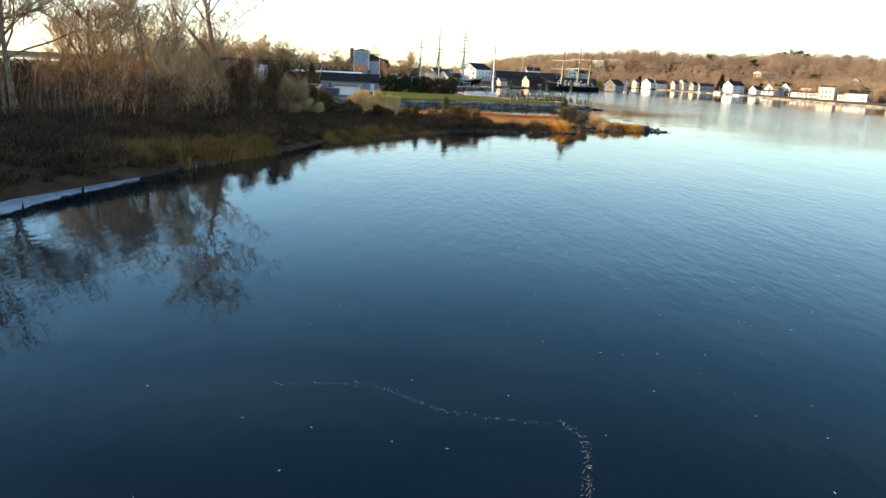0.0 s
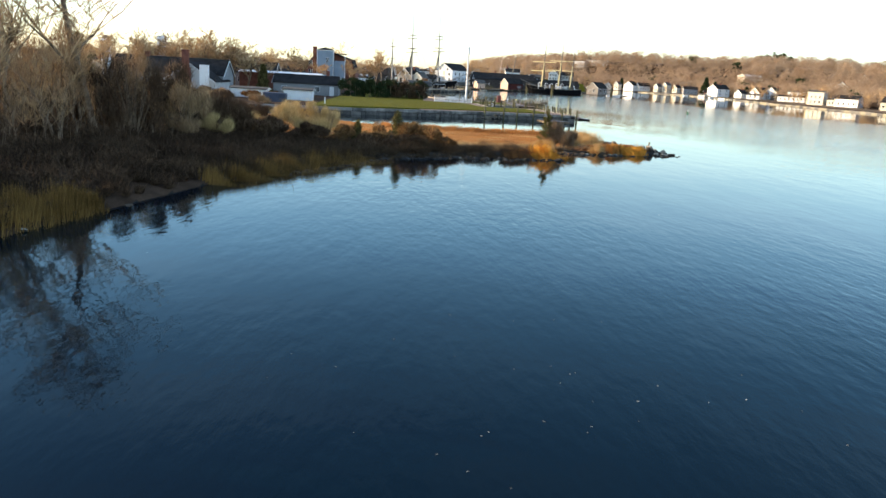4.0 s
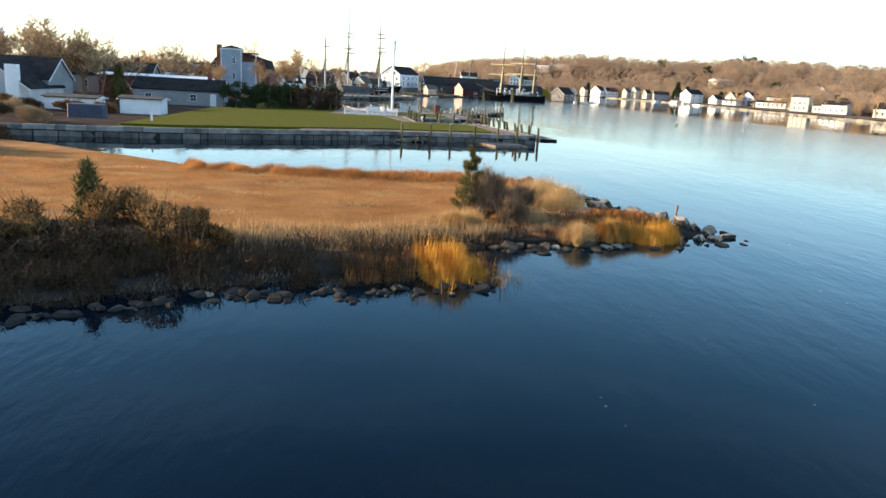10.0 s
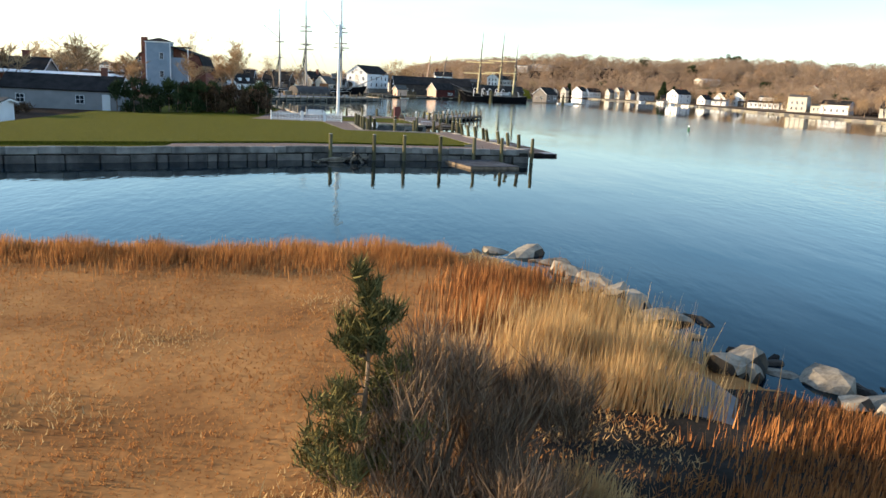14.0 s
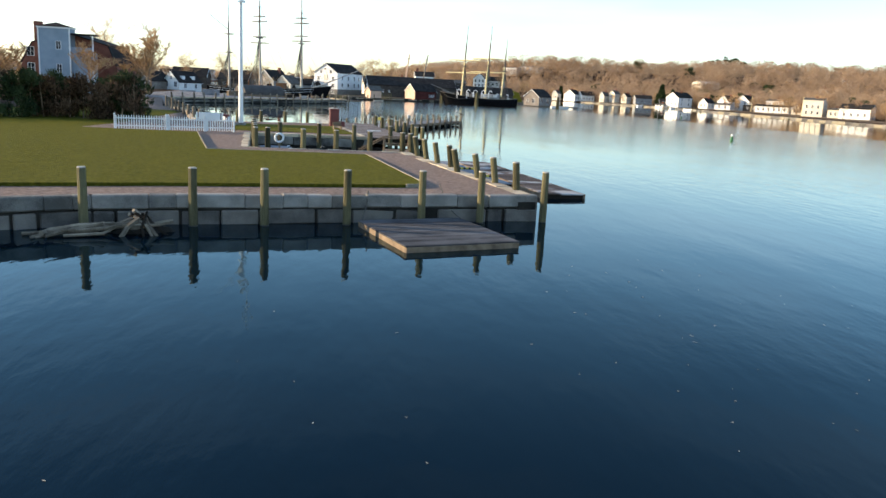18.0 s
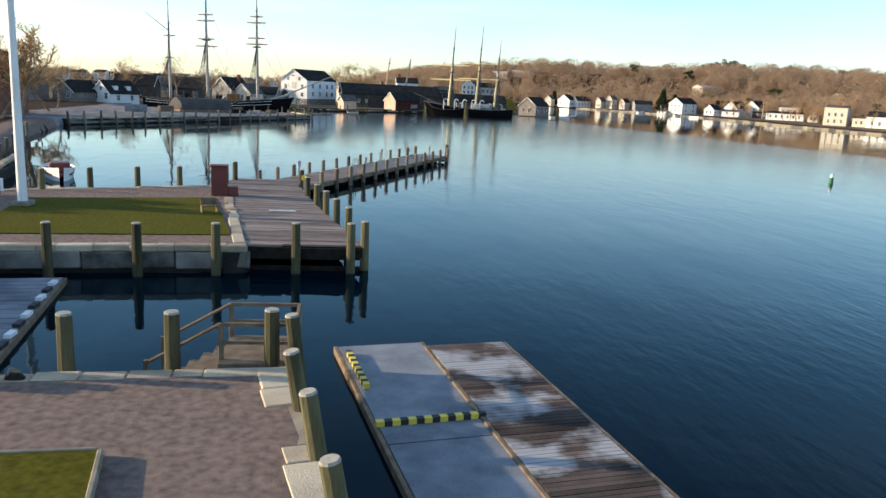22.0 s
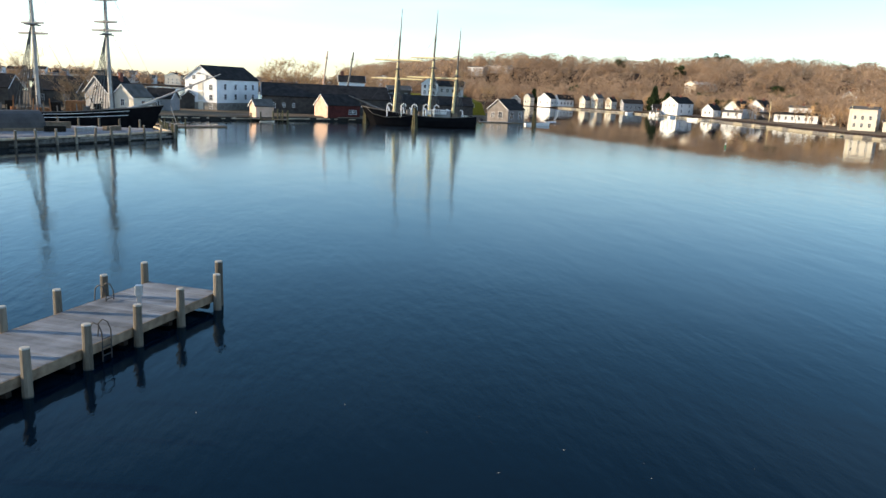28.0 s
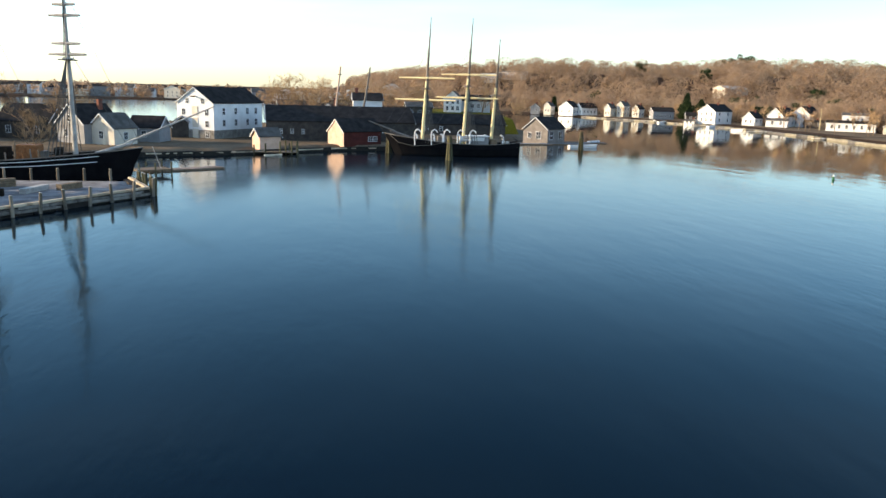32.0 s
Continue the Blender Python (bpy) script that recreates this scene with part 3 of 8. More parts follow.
def lay_stones(w, m, d, top, courses, cope, step, high, cache={}):
    r = random.Random(int(d * 977) + int(m.translation.x * 13))
    for z0, z1 in courses:
        s = 0.0
        while s < d - 0.2:
            long = min(d - s, r.choice((0.8, 1.1, 1.4, 1.8, 2.2)) * step / 1.6)
            if d - s - long < 0.5:
                long = d - s
            key = (round(long, 1), z0)
            if key not in cache:
                bs = nb()
                box(bs, 0.03, round(long, 1) - 0.03, 0, 0.3, z0 + 0.012, z1 - 0.012, 0.05)
                cache[key] = mesh_of("granite_block", bs, granite if z0 > 0.3 else damp_stone if z0 > 0.2 else wet_rock)
            part("granite_block", cache[key], None, w, at=m @ pose(s, r.uniform(-0.13, 0.09), r.uniform(-0.02, 0.02), r.uniform(-3, 3), r.uniform(-1.0, 1.0), r.uniform(-3.0, 3.0)))
            s += long
    s = 0.0
    while s < d - 0.2:
        long = min(d - s, r.choice((0.7, 1.0, 1.4, 1.9) if high < 0.4 else (1.0, 1.5, 2.0, 2.6)))
        if d - s - long < 0.6:
            long = d - s
        key = (round(long, 1), "cope", cope, high)
        if key not in cache:
            bs = nb()
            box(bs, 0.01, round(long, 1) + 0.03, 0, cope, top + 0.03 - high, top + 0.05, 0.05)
            cache[key] = mesh_of("coping_stone", bs, lit_granite if high > 0.4 else coping_m)
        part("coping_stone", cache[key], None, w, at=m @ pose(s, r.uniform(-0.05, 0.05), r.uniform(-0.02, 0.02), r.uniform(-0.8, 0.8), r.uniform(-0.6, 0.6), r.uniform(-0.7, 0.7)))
        s += long


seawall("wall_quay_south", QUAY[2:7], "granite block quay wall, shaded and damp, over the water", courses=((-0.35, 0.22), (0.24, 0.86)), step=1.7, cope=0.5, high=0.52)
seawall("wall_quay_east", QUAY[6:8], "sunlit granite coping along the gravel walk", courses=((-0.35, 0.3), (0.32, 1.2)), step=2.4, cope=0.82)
seawall("wall_slip", QUAY[7:10], "low granite wall round the boat slip", courses=((-0.35, 0.3), (0.32, 1.2)), step=2.6)
seawall("wall_island", QUAY[9:12], "granite wall of the lawn beside the boat slip", courses=((-0.35, 0.45), (0.47, 1.2)), step=2.6)
seawall("wall_basin", QUAY[12:17], "timber and stone edge of the basin", courses=((-0.35, 1.2),), step=4)

bm = nb()
slab(bm, [(2, 162.2), (14.5, 168.8), (32.2, 173.1), (27.6, 192.9), (16.6, 192.1), (14.8, 206.7), (24.8, 207.8), (22.3, 221.2), (20.7, 226), (9, 221.1), (4, 220), (2, 205)], 1.2, 1.45)
tagged(part("gravel_walk", bm, gravel_m), "pinkish-grey gravel walk beside the lawn", "path", kind="structure")


def lawn(name, pts, z0, z1, label):
    bl = nb()
    slab(bl, pts, z0, z1)
    return tagged(part(name, bl, lawn_m), label, "lawn", kind="structure")


LAWN = [(16.2, 171.6), (26.6, 173.95), (27.25, 174.3), (27.45, 175.1), (24.9, 188.6), (15.0, 188.0), (11.5, 202.6), (5.2, 202.2), (-17, 204), (-17, 157.5), (-12, 158.4), (0, 164.2), (10.5, 169.9)]
lawn("lawn_main", LAWN, 1.2, 1.6, "mown green lawn with a raised edge")
lawn("lawn_island", [(13.4, 208.6), (24.2, 209.6), (21.7, 220.6), (12.2, 218.6)], 1.2, 1.5, "small green lawn round the flagpole")
lawn("lawn_north", [(-8, 222), (2.5, 219), (-2, 232), (-12, 262), (-16, 262)], 1.0, 1.43, "green lawn beside the path")


def kerb(pts, label):
    e = thing("kerb", label, "kerb", kind="structure")
    for a, b4, s, d in along(pts)[0]:
        m = Matrix.Translation((a[0], a[1], 0)) @ Matrix.Rotation(math.atan2(b4[1] - a[1], b4[0] - a[0]), 4, "Z")
        k = max(1, round(d / 2.4))
        for i in range(k):
            bk = nb()
            box(bk, i * d / k + 0.01, (i + 1) * d / k - 0.01, -0.1, 0.0, 1.2, 1.63, 0.02)
            part("kerb_timber", bk, kerb_m, e, at=m)
    return e


kerb([(26.6, 173.95), (27.25, 174.3), (27.45, 175.1), (24.9, 188.6)], "weathered timber edging of the lawn")
kerb([(24.9, 188.6), (15.0, 188.0), (11.5, 202.6)], "weathered timber edging of the lawn")

# ---- timber deck and pier ----
DECK_W, DECK_E = [(25.1, 207.6), (22.5, 221.5), (20.9, 227.3), (22.0, 232.6)], [(30.0, 208.0), (27.4, 220.0), (26.0, 228.2), (26.6, 230.5)]


def edge(line, y):
    for (ax, ay), (bx, by) in zip(line, line[1:]):
        if ay <= y <= by:
            return ax + (bx - ax) * (y - ay) / (by - ay)
    return line[-1][0]


deck = thing("timber_deck", "weathered grey plank deck at the water's edge", "deck", kind="structure")
frame_bm = nb()
for y in np.arange(208.2, 231, 2.8):
    box(frame_bm, edge(DECK_W, y) + 0.4, edge(DECK_E, y) - 0.12, y, y + 0.25, 0.95, 1.33)
for (ax, ay), (bx, by) in zip(DECK_E, DECK_E[1:]):
    d = math.dist((ax, ay), (bx, by))
    box(frame_bm, 0, d, 0.0, 0.12, 0.9, 1.34, m=Matrix.Translation((ax, ay, 0)) @ Matrix.Rotation(math.atan2(by - ay, bx - ax), 4, "Z"))
box(frame_bm, 25.2, 29.9, 207.72, 207.85, 0.85, 1.33)
box(frame_bm, 25.2, 29.9, 207.95, 208.1, 0.3, 0.5)
part("deck_frame", frame_bm, dark_timber, deck, "dark wet timber frame")
y = 207.9
while y < 230.6:
    bd = nb()
    box(bd, edge(DECK_W, y) + rnd.uniform(-0.05, 0.02), edge(DECK_E, y) + rnd.uniform(-0.02, 0.06), 0.0, 0.185, 1.34, 1.42 + rnd.uniform(0, 0.012))
    part("plank", bd, plank_m, deck, at=pose(0, y, 0))
    y += 0.2

PIER_A, PIER_DIR, PIER_L, PIER_W, PIER_Z = Vector((25.75, 229.66, 0)), Vector((0.424, 0.906, 0)).normalized(), 34.7, 3.5, 1.0
pier_m = Matrix.Translation(PIER_A) @ Matrix.Rotation(math.atan2(PIER_DIR.y, PIER_DIR.x), 4, "Z")
pier = thing("pier", "long narrow plank pier on piles, far planks coloured for frost and shade", "pier", kind="structure")
bf = nb()
for s in (0.25, PIER_W - 0.35, PIER_W / 2):
    box(bf, 0, PIER_L, s, s + 0.18, PIER_Z - 0.36, PIER_Z - 0.09)
for s in np.arange(0, PIER_L, 2.6):
    box(bf, s, s + 0.22, 0.05, PIER_W - 0.05, PIER_Z - 0.6, PIER_Z - 0.36)
part("pier_frame", bf, dark_timber, pier, "dark wet stringers", at=pier_m)
bf = nb()
box(bf, 0, PIER_L, -0.06, 0.0, PIER_Z - 0.34, PIER_Z)
box(bf, 0, PIER_L, PIER_W, PIER_W + 0.06, PIER_Z - 0.34, PIER_Z)
part("fascia", bf, timber, pier, "pale weathered edge board", at=pier_m)
plank_me = {}
for mat_ in (plank_m, pier_frost_shade):
    bd = nb()
    box(bd, 0, 0.205, 0.0, PIER_W, PIER_Z - 0.08, PIER_Z)
    plank_me[mat_] = mesh_of("plank", bd, mat_)
s = 0.0
while s < PIER_L - 0.2:
    part("plank", plank_me[pier_frost_shade if 15 < s else plank_m], None, pier, at=pier_m @ pose(s, rnd.uniform(-0.02, 0.02), rnd.uniform(0, 0.012)))
    s += 0.222

# ---- piles ----
pile_cache = {}


def pile(x, y, top, label, r=0.2, base=-1.6, lean=(0, 0), group="mooring piles", wood=None):
    wood = wood or pile_m
    key = (round(top, 1), r, base, wood.name)
    if key not in pile_cache:
        k, rr = 10, random.Random(len(pile_cache))
        b1, b2_, b3_ = nb(), nb(), nb()
        tube(b1, (0, 0, 0.35), (0, 0, round(top, 1) - 0.05), r * 1.05, r * 0.94, k, False)
        tube(b2_, (0, 0, base), (0, 0, 0.35), r * 1.08, r * 1.05, k, False)
        tube(b3_, (0, 0, round(top, 1) - 0.05), (0, 0, round(top, 1)), r * 0.97, r * 0.86, k)
        pile_cache[key] = [mesh_of("shaft", b1, wood), mesh_of("wet_foot", b2_, pile_wet), mesh_of("end_grain", b3_, pile_top)]
    e = thing("pile", label, "pile", x, y, 0, rnd.uniform(0, 90), group)
    e.rotation_euler = Euler((radians(lean[1]), radians(lean[0]), 0))
    for nm, me in zip(("shaft", "wet_foot", "end_grain"), pile_cache[key]):
        part(nm, me, None, e)
    return e


SOUTH_PILES = [(14.4, 167.9), (18.1, 169.0), (20.75, 169.55), (24.0, 170.3), (27.15, 171.1), (29.8, 171.8), (32.8, 172.5)]
for x, y in SOUTH_PILES:
    pile(x, y - 0.05, 2.6, "yellow-green treated timber pile against the granite quay", 0.165)
for i, (x, y) in enumerate([(31.9, 174.6), (31.4, 177), (30.85, 178.9), (30.1, 181.5), (29.9, 183.8), (29.4, 185.9), (28.9, 188.5), (28.5, 190.7), (28.15, 193.2)]):
    pile(x + 0.15, y, 2.75, "leaning yellow-green timber pile beside the gravel walk", 0.18, lean=((-4, -8, -10, -11, -7, -10, -9, -10, -6)[i], 0))
for x, y in [(20.6, 192.9), (22.85, 193.1), (25.2, 193.3), (27.5, 193.6)]:
    pile(x, y, 2.75, "timber pile with a pale weathered top at the boat slip", 0.19)
for x, y in [(17.4, 192.6), (18.2, 192.8), (16.9, 196), (16.6, 198.2), (16.2, 200.7), (15.8, 204)]:
    pile(x, y, 2.8, "grey timber pile clustered at the slip's head", 0.19)
for x, y in [(17.7, 206.2), (21.0, 206.5), (24.0, 206.9), (27.2, 207.4), (29.5, 207.6), (30.1, 208.2)]:
    pile(x, y, 2.45, "sunlit timber pile along the island wall", 0.19)
for x, y in [(29.4, 211.4), (28.8, 214.1), (28.2, 216.9), (27.6, 219.6), (26.9, 223), (26.3, 227)]:
    pile(x, y, 2.6, "timber pile along the deck edge", 0.18)
for x, y in [(11.7, 221.7), (14.0, 222.9), (16.4, 224.2), (18.7, 225.3), (21.3, 227.2), (21.6, 229.3)]:
    pile(x, y + 0.5, 2.7, "dark timber pile at the basin's edge", 0.18)
for i in range(14):
    s = 1.0 + i * 2.55
    p = pier_m @ Vector((s, -0.22, 0))
    pile(p.x, p.y, 1.95, "timber pile along the pier", 0.16, wood=pile_grey)
    p = pier_m @ Vector((s + 0.4, PIER_W + 0.22, 0))
    pile(p.x, p.y, 1.95, "timber pile along the pier", 0.16, wood=pile_grey)
p = pier_m @ Vector((PIER_L + 0.1, 0.1, 0))
pile(p.x, p.y, 2.3, "dark end pile of the pier", 0.17, wood=pile_grey)
for i in range(9):
    pile(7.6 - i * 1.75 + 0.4, 221.5 + i * 5.6, 2.6, "grey timber pile along the basin path", 0.17, wood=pile_grey)
WHARF = [(-13, 299.5), (21, 353)]
for i in range(22):
    t = i / 21
    pile(-13 + 34 * t + 0.35, 299.5 + 53.5 * t - 0.25, 2.5, "grey timber pile along the ship's wharf", 0.17, wood=pile_grey, lean=(rnd.uniform(-5, 5), rnd.uniform(-3, 3)))
for i in range(8):
    pile(21.2 - i * 0.62 + 0.2, 353.8 + i * 1.35, 2.5, "leaning timber pile at the wharf's end", 0.17, lean=(rnd.uniform(-7, 7), 0))
for i in range(9):
    pile(14 - i * 3.2, 362.6, 2.5, "timber pile between wharf and ship", 0.17, wood=pile_grey)
seawall("wall_north_shore", [(-22, 401.2), (4, 401.6), (24, 410.6), (44, 424.1), (60, 429.6)], "low grey timber and stone bulkhead along the north shore", top=0.95, courses=((-0.35, 0.1), (0.12, 0.66)), step=4, cope=0.6)
seawall("wall_wharf", QUAY[18:21], "grey stone and timber face of the ship's wharf", courses=((-0.35, 0.1), (0.13, 0.46), (0.49, 0.82), (0.85, 1.17)), step=5, cope=0.5)


# ---- buildings ----
win_cache = {}


def window(parent, w, h, m, mat=None, double=True):
    """A window: frame with sash bars, and its pane, facing -y of the matrix."""
    key = (round(w, 2), round(h, 2), double)
    if key not in win_cache:
        bf_, bg = nb(), nb()
        t = 0.07
        lattice(bf_, (-w / 2 - t, -w / 2, -0.025, 0.025, w / 2, w / 2 + t), (-t, 0, h / 2 - 0.03, h / 2 + 0.03, h, h + t), [(1, 1), (3, 1), (1, 3), (3, 3)], -0.07, 0.02)
        box(bg, -w / 2, w / 2, -0.03, 0.02, 0, h)
        win_cache[key] = (mesh_of("window", bf_, white_paint), mesh_of("pane", bg, glass))
    f = part("window", win_cache[key][0], None, parent, at=m)
    part("pane", win_cache[key][1], None, f)


def house(name, label, x, y, z, w, d, eave, rise, turn, wall_m, roof_mt, ridge="x", front=(), left=(), right=(), door=None, chimney=None, over=0.3, base=None, group=""):
    """w along x, d along y; front is the -y face. Window rows: (x, z, width, height)."""
    e = thing(name, label, "house", x, y, z, turn, group)
    bw = nb()
    hw, hd = w / 2, d / 2
    b0 = -0.8
    if ridge == "x":
        prof = [(-hd, b0), (hd, b0), (hd, eave), (0, eave + rise), (-hd, eave)]
        ends = [[bw.verts.new((sx * hw, a, c)) for a, c in prof] for sx in (-1, 1)]
    else:
        prof = [(-hw, b0), (hw, b0), (hw, eave), (0, eave + rise), (-hw, eave)]
        ends = [[bw.verts.new((a, sy * hd, c)) for a, c in prof] for sy in (1, -1)]
    bw.faces.new(ends[0][::-1])
    bw.faces.new(ends[1])
    for i in range(5):
        bw.faces.new((ends[0][i], ends[0][(i + 1) % 5], ends[1][(i + 1) % 5], ends[1][i]))
    bmesh.ops.recalc_face_normals(bw, faces=bw.faces)
    part("wall", bw, wall_m, e)
    br = nb()
    half, ln = (hd, hw) if ridge == "x" else (hw, hd)
    sl = math.hypot(half, rise)
    ang = math.atan2(rise, half)
    for sgn in (-1, 1):
        m = Matrix.Translation((0, 0, eave + rise + 0.05))
        if ridge == "x":
            m = m @ Matrix.Rotation(0 if sgn > 0 else math.pi, 4, "Z") @ Matrix.Rotation(-ang, 4, "X")
            box(br, -ln - over, ln + over, 0, sl + over, -0.02, 0.14, m=m)
        else:
            m = m @ Matrix.Rotation((math.pi / 2 if sgn < 0 else -math.pi / 2), 4, "Z") @ Matrix.Rotation(-ang, 4, "X")
            box(br, -ln - over, ln + over, 0, sl + over, -0.02, 0.14, m=m)
    part("roof", br, roof_mt, e)
    for sgn in (-1, 1):
        for end in (-1, 1):
            bt = nb()
            a = Vector((0, 0, eave + rise - 0.05))
            c = Vector((0, sgn * (half + over), eave - rise * over / half - 0.05)) if ridge == "x" else Vector((sgn * (half + over), 0, eave - rise * over / half - 0.05))
            off = Vector((end * (ln + over + 0.02), 0, 0)) if ridge == "x" else Vector((0, end * (ln + over + 0.02), 0))
            tube(bt, a + off, c + off, 0.11, 0.11, 4)
            part("barge_board", bt, white_paint, e)
    for wx, wz, ww, wh in front:
        window(e, ww, wh, pose(wx, -hd - 0.01, wz))
    for wx, wz, ww, wh in left:
        window(e, ww, wh, pose(-hw - 0.01, wx, wz, 0, 0, -90))
    for wx, wz, ww, wh in right:
        window(e, ww, wh, pose(hw + 0.01, wx, wz, 0, 0, 90))
    if door:
        face, dx, dw, dh = door
        bd = nb()
        box(bd, -dw / 2, dw / 2, -0.08, 0.0, -0.05, dh, 0.02)
        part("door", bd, white_paint, e, at=pose(dx, -hd, 0) if face == "front" else pose(-hw, dx, 0, 0, 0, -90))
    for cxx, cyy, top, size in chimney or ():
        bc = nb()
        box(bc, cxx - size, cxx + size, cyy - size, cyy + size, eave - 0.5, top, 0.03)
        box(bc, cxx - size - 0.08, cxx + size + 0.08, cyy - size - 0.08, cyy + size + 0.08, top - 0.25, top, 0.02)
        part("chimney", bc, brick_m, e)
    if base:
        bb = nb()
        box(bb, -hw - 0.04, hw + 0.04, -hd - 0.04, hd + 0.04, -0.8, base)
        part("foundation", bb, granite, e, "stone foundation")
    return e


def rows(xs, zs, w, h):
    return [(x, z, w, h) for z in zs for x in xs]


# Shore houses on the left bank.
ga = house("garage", "long low grey-sided building with a dark roof and white door", -28.0, 224.6, 0.6, 16.4, 7, 2.9, 2.0, 2, grey_side, roof_m, front=[(-5.4, 0.9, 1.1, 1.15), (2.9, 1.0, 1.1, 1.15)], door=("front", 6.6, 1.15, 2.4))
bc = nb()
box(bc, -0.4, 0.4, -0.4, 0.4, 3.5, 6.3, 0.03)
part("chimney", bc, brick_m, ga, at=pose(5.2, 1.0, 0))
ho = house("house", "white clapboard house with a tall brick chimney on its gable", -50.2, 203.5, 0.8, 11.6, 13, 2.5, 4.0, 0, dull_white, roof_m, ridge="y", front=[(3.9, 0.9, 1.0, 1.2)])
bc = nb()
box(bc, -1.0, 1.0, -0.55, 0.35, -0.8, 5.4, 0.04)
box(bc, -0.75, 0.75, -0.5, 0.3, 5.4, 9.2, 0.04)
box(bc, -0.85, 0.85, -0.6, 0.4, 8.9, 9.15, 0.02)
part("chimney", bc, brick_m, ho, at=pose(-0.5, -6.9, 0))
bc = nb()
box(bc, 2.6, 4.5, -7.4, -6.3, 0.2, 6.1, 0.03)
part("bay", bc, white_paint, ho, "tall white bay with closed shutters")
house("house", "grey house wing with a long dark roof", -57.6, 209.5, 0.8, 26, 10, 3.8, 3.5, 0, grey_side, roof_m, front=rows((-11, -8, -5), (1.4,), 1.0, 1.5), chimney=[(-6, 0, 8.4, 0.5)])
house("shed", "low white flat-topped shed beside the house", -53.0, 194.5, 0.6, 6, 4, 1.6, 0.25, 0, white_paint, white_paint)
house("shed", "low white shed among the shrubs", -35.4, 192, 0.4, 7.6, 4, 2.1, 0.3, 0, white_paint, roof_grey)
house("house", "grey house with a long dark roof among trees", -52, 252, 0.8, 22, 9, 4.2, 3.0, 0, grey_side, roof_m, chimney=[(7, 0, 8.5, 0.5)], front=rows((-7, -3, 1, 5), (1.6,), 1, 1.4))
house("shed", "flat-roofed building with a white roof", -38, 243, 0.7, 22, 8, 4.6, 0.4, 0, brick_m, white_paint)
# Brick gambrel building with a pale blue stair tower.
bl = thing("brick_building", "brick gambrel building with a pale blue clapboard stair tower", "building", -30.9, 294, 0.8)
bw = nb()
gam = [(-9.5, -1), (8, -1), (8, 6.0), (6.6, 9.8), (0, 11.6), (-7.4, 9.8), (-9.5, 6.0)]
ends = [[bw.verts.new((a, yy, c)) for a, c in gam] for yy in (3.0, 16.0)]
bw.faces.new(ends[0])
bw.faces.new(ends[1][::-1])
for i in range(7):
    bw.faces.new((ends[0][i], ends[1][i], ends[1][(i + 1) % 7], ends[0][(i + 1) % 7]))
bmesh.ops.recalc_face_normals(bw, faces=bw.faces)
part("wall", bw, brick_m, bl, at=pose(0.5, 0, 0))
br = nb()
for (a, c), (a2, c2) in zip(gam[2:], gam[3:]):
    d = math.dist((a, c), (a2, c2))
    tube_m = Matrix.Translation((a, 2.8, c + 0.02)) @ Matrix.Rotation(-math.atan2(c2 - c, a2 - a), 4, "Y")
    box(br, -0.1, d + 0.1, 0, 13.4, 0, 0.16, m=tube_m)
part("roof", br, roof_m, bl, at=pose(0.5, 0, 0))
bw = nb()
box(bw, -4.6, 1.0, 0.0, 3.2, -1, 12.4)
part("stair_tower", bw, blue_paint, bl, "pale blue clapboard tower with white corner boards")
bw = nb()
box(bw, 1.0, 5.0, 0.5, 3.2, -1, 8.2)
box(bw, 1.0, 5.0, 0.5, 0.62, 8.2, 9.1)
part("balcony_bay", bw, blue_paint, bl, "pale blue balcony bay")
bw = nb()
for x0 in (-4.66, 0.9, 4.9):
    box(bw, x0, x0 + 0.22, -0.06 if x0 < 1 else 0.44, 0.1 if x0 < 1 else 0.56, -1, 12.4 if x0 < 1 else 11.4)
box(bw, -4.8, 1.2, -0.2, 3.2, 12.3, 12.6)
part("trim", bw, white_paint, bl, "white corner boards")
br = nb()
vs = [br.verts.new(p) for p in ((-4.9, -0.3, 12.6), (1.3, -0.3, 12.6), (1.3, 3.4, 12.6), (-4.9, 3.4, 12.6), (-1.8, 1.6, 13.5))]
for f in ((0, 1, 4), (1, 2, 4), (2, 3, 4), (3, 0, 4), (3, 2, 1, 0)):
    br.faces.new([vs[i] for i in f])
box(br, 1.0, 5.3, 0.2, 3.2, 11.3, 11.6)
part("tower_roof", br, roof_m, bl)
for zz in (4.4, 8.6):
    window(bl, 0.8, 1.4, pose(-1.0, -0.01, zz))
for zz in (1.2, 4.2, 7.2):
    window(bl, 1.2, 1.6, pose(-7.2, 2.98, zz))
for yy in (5, 9, 13):
    for zz in (1.2, 3.8):
        window(bl, 1.1, 1.5, pose(-9.02, yy, zz, 0, 0, -90))
bc = nb()
box(bc, -6.5, -5.2, 3.2, 4.4, 9, 13.6, 0.05)
part("chimney", bc, brick_m, bl)
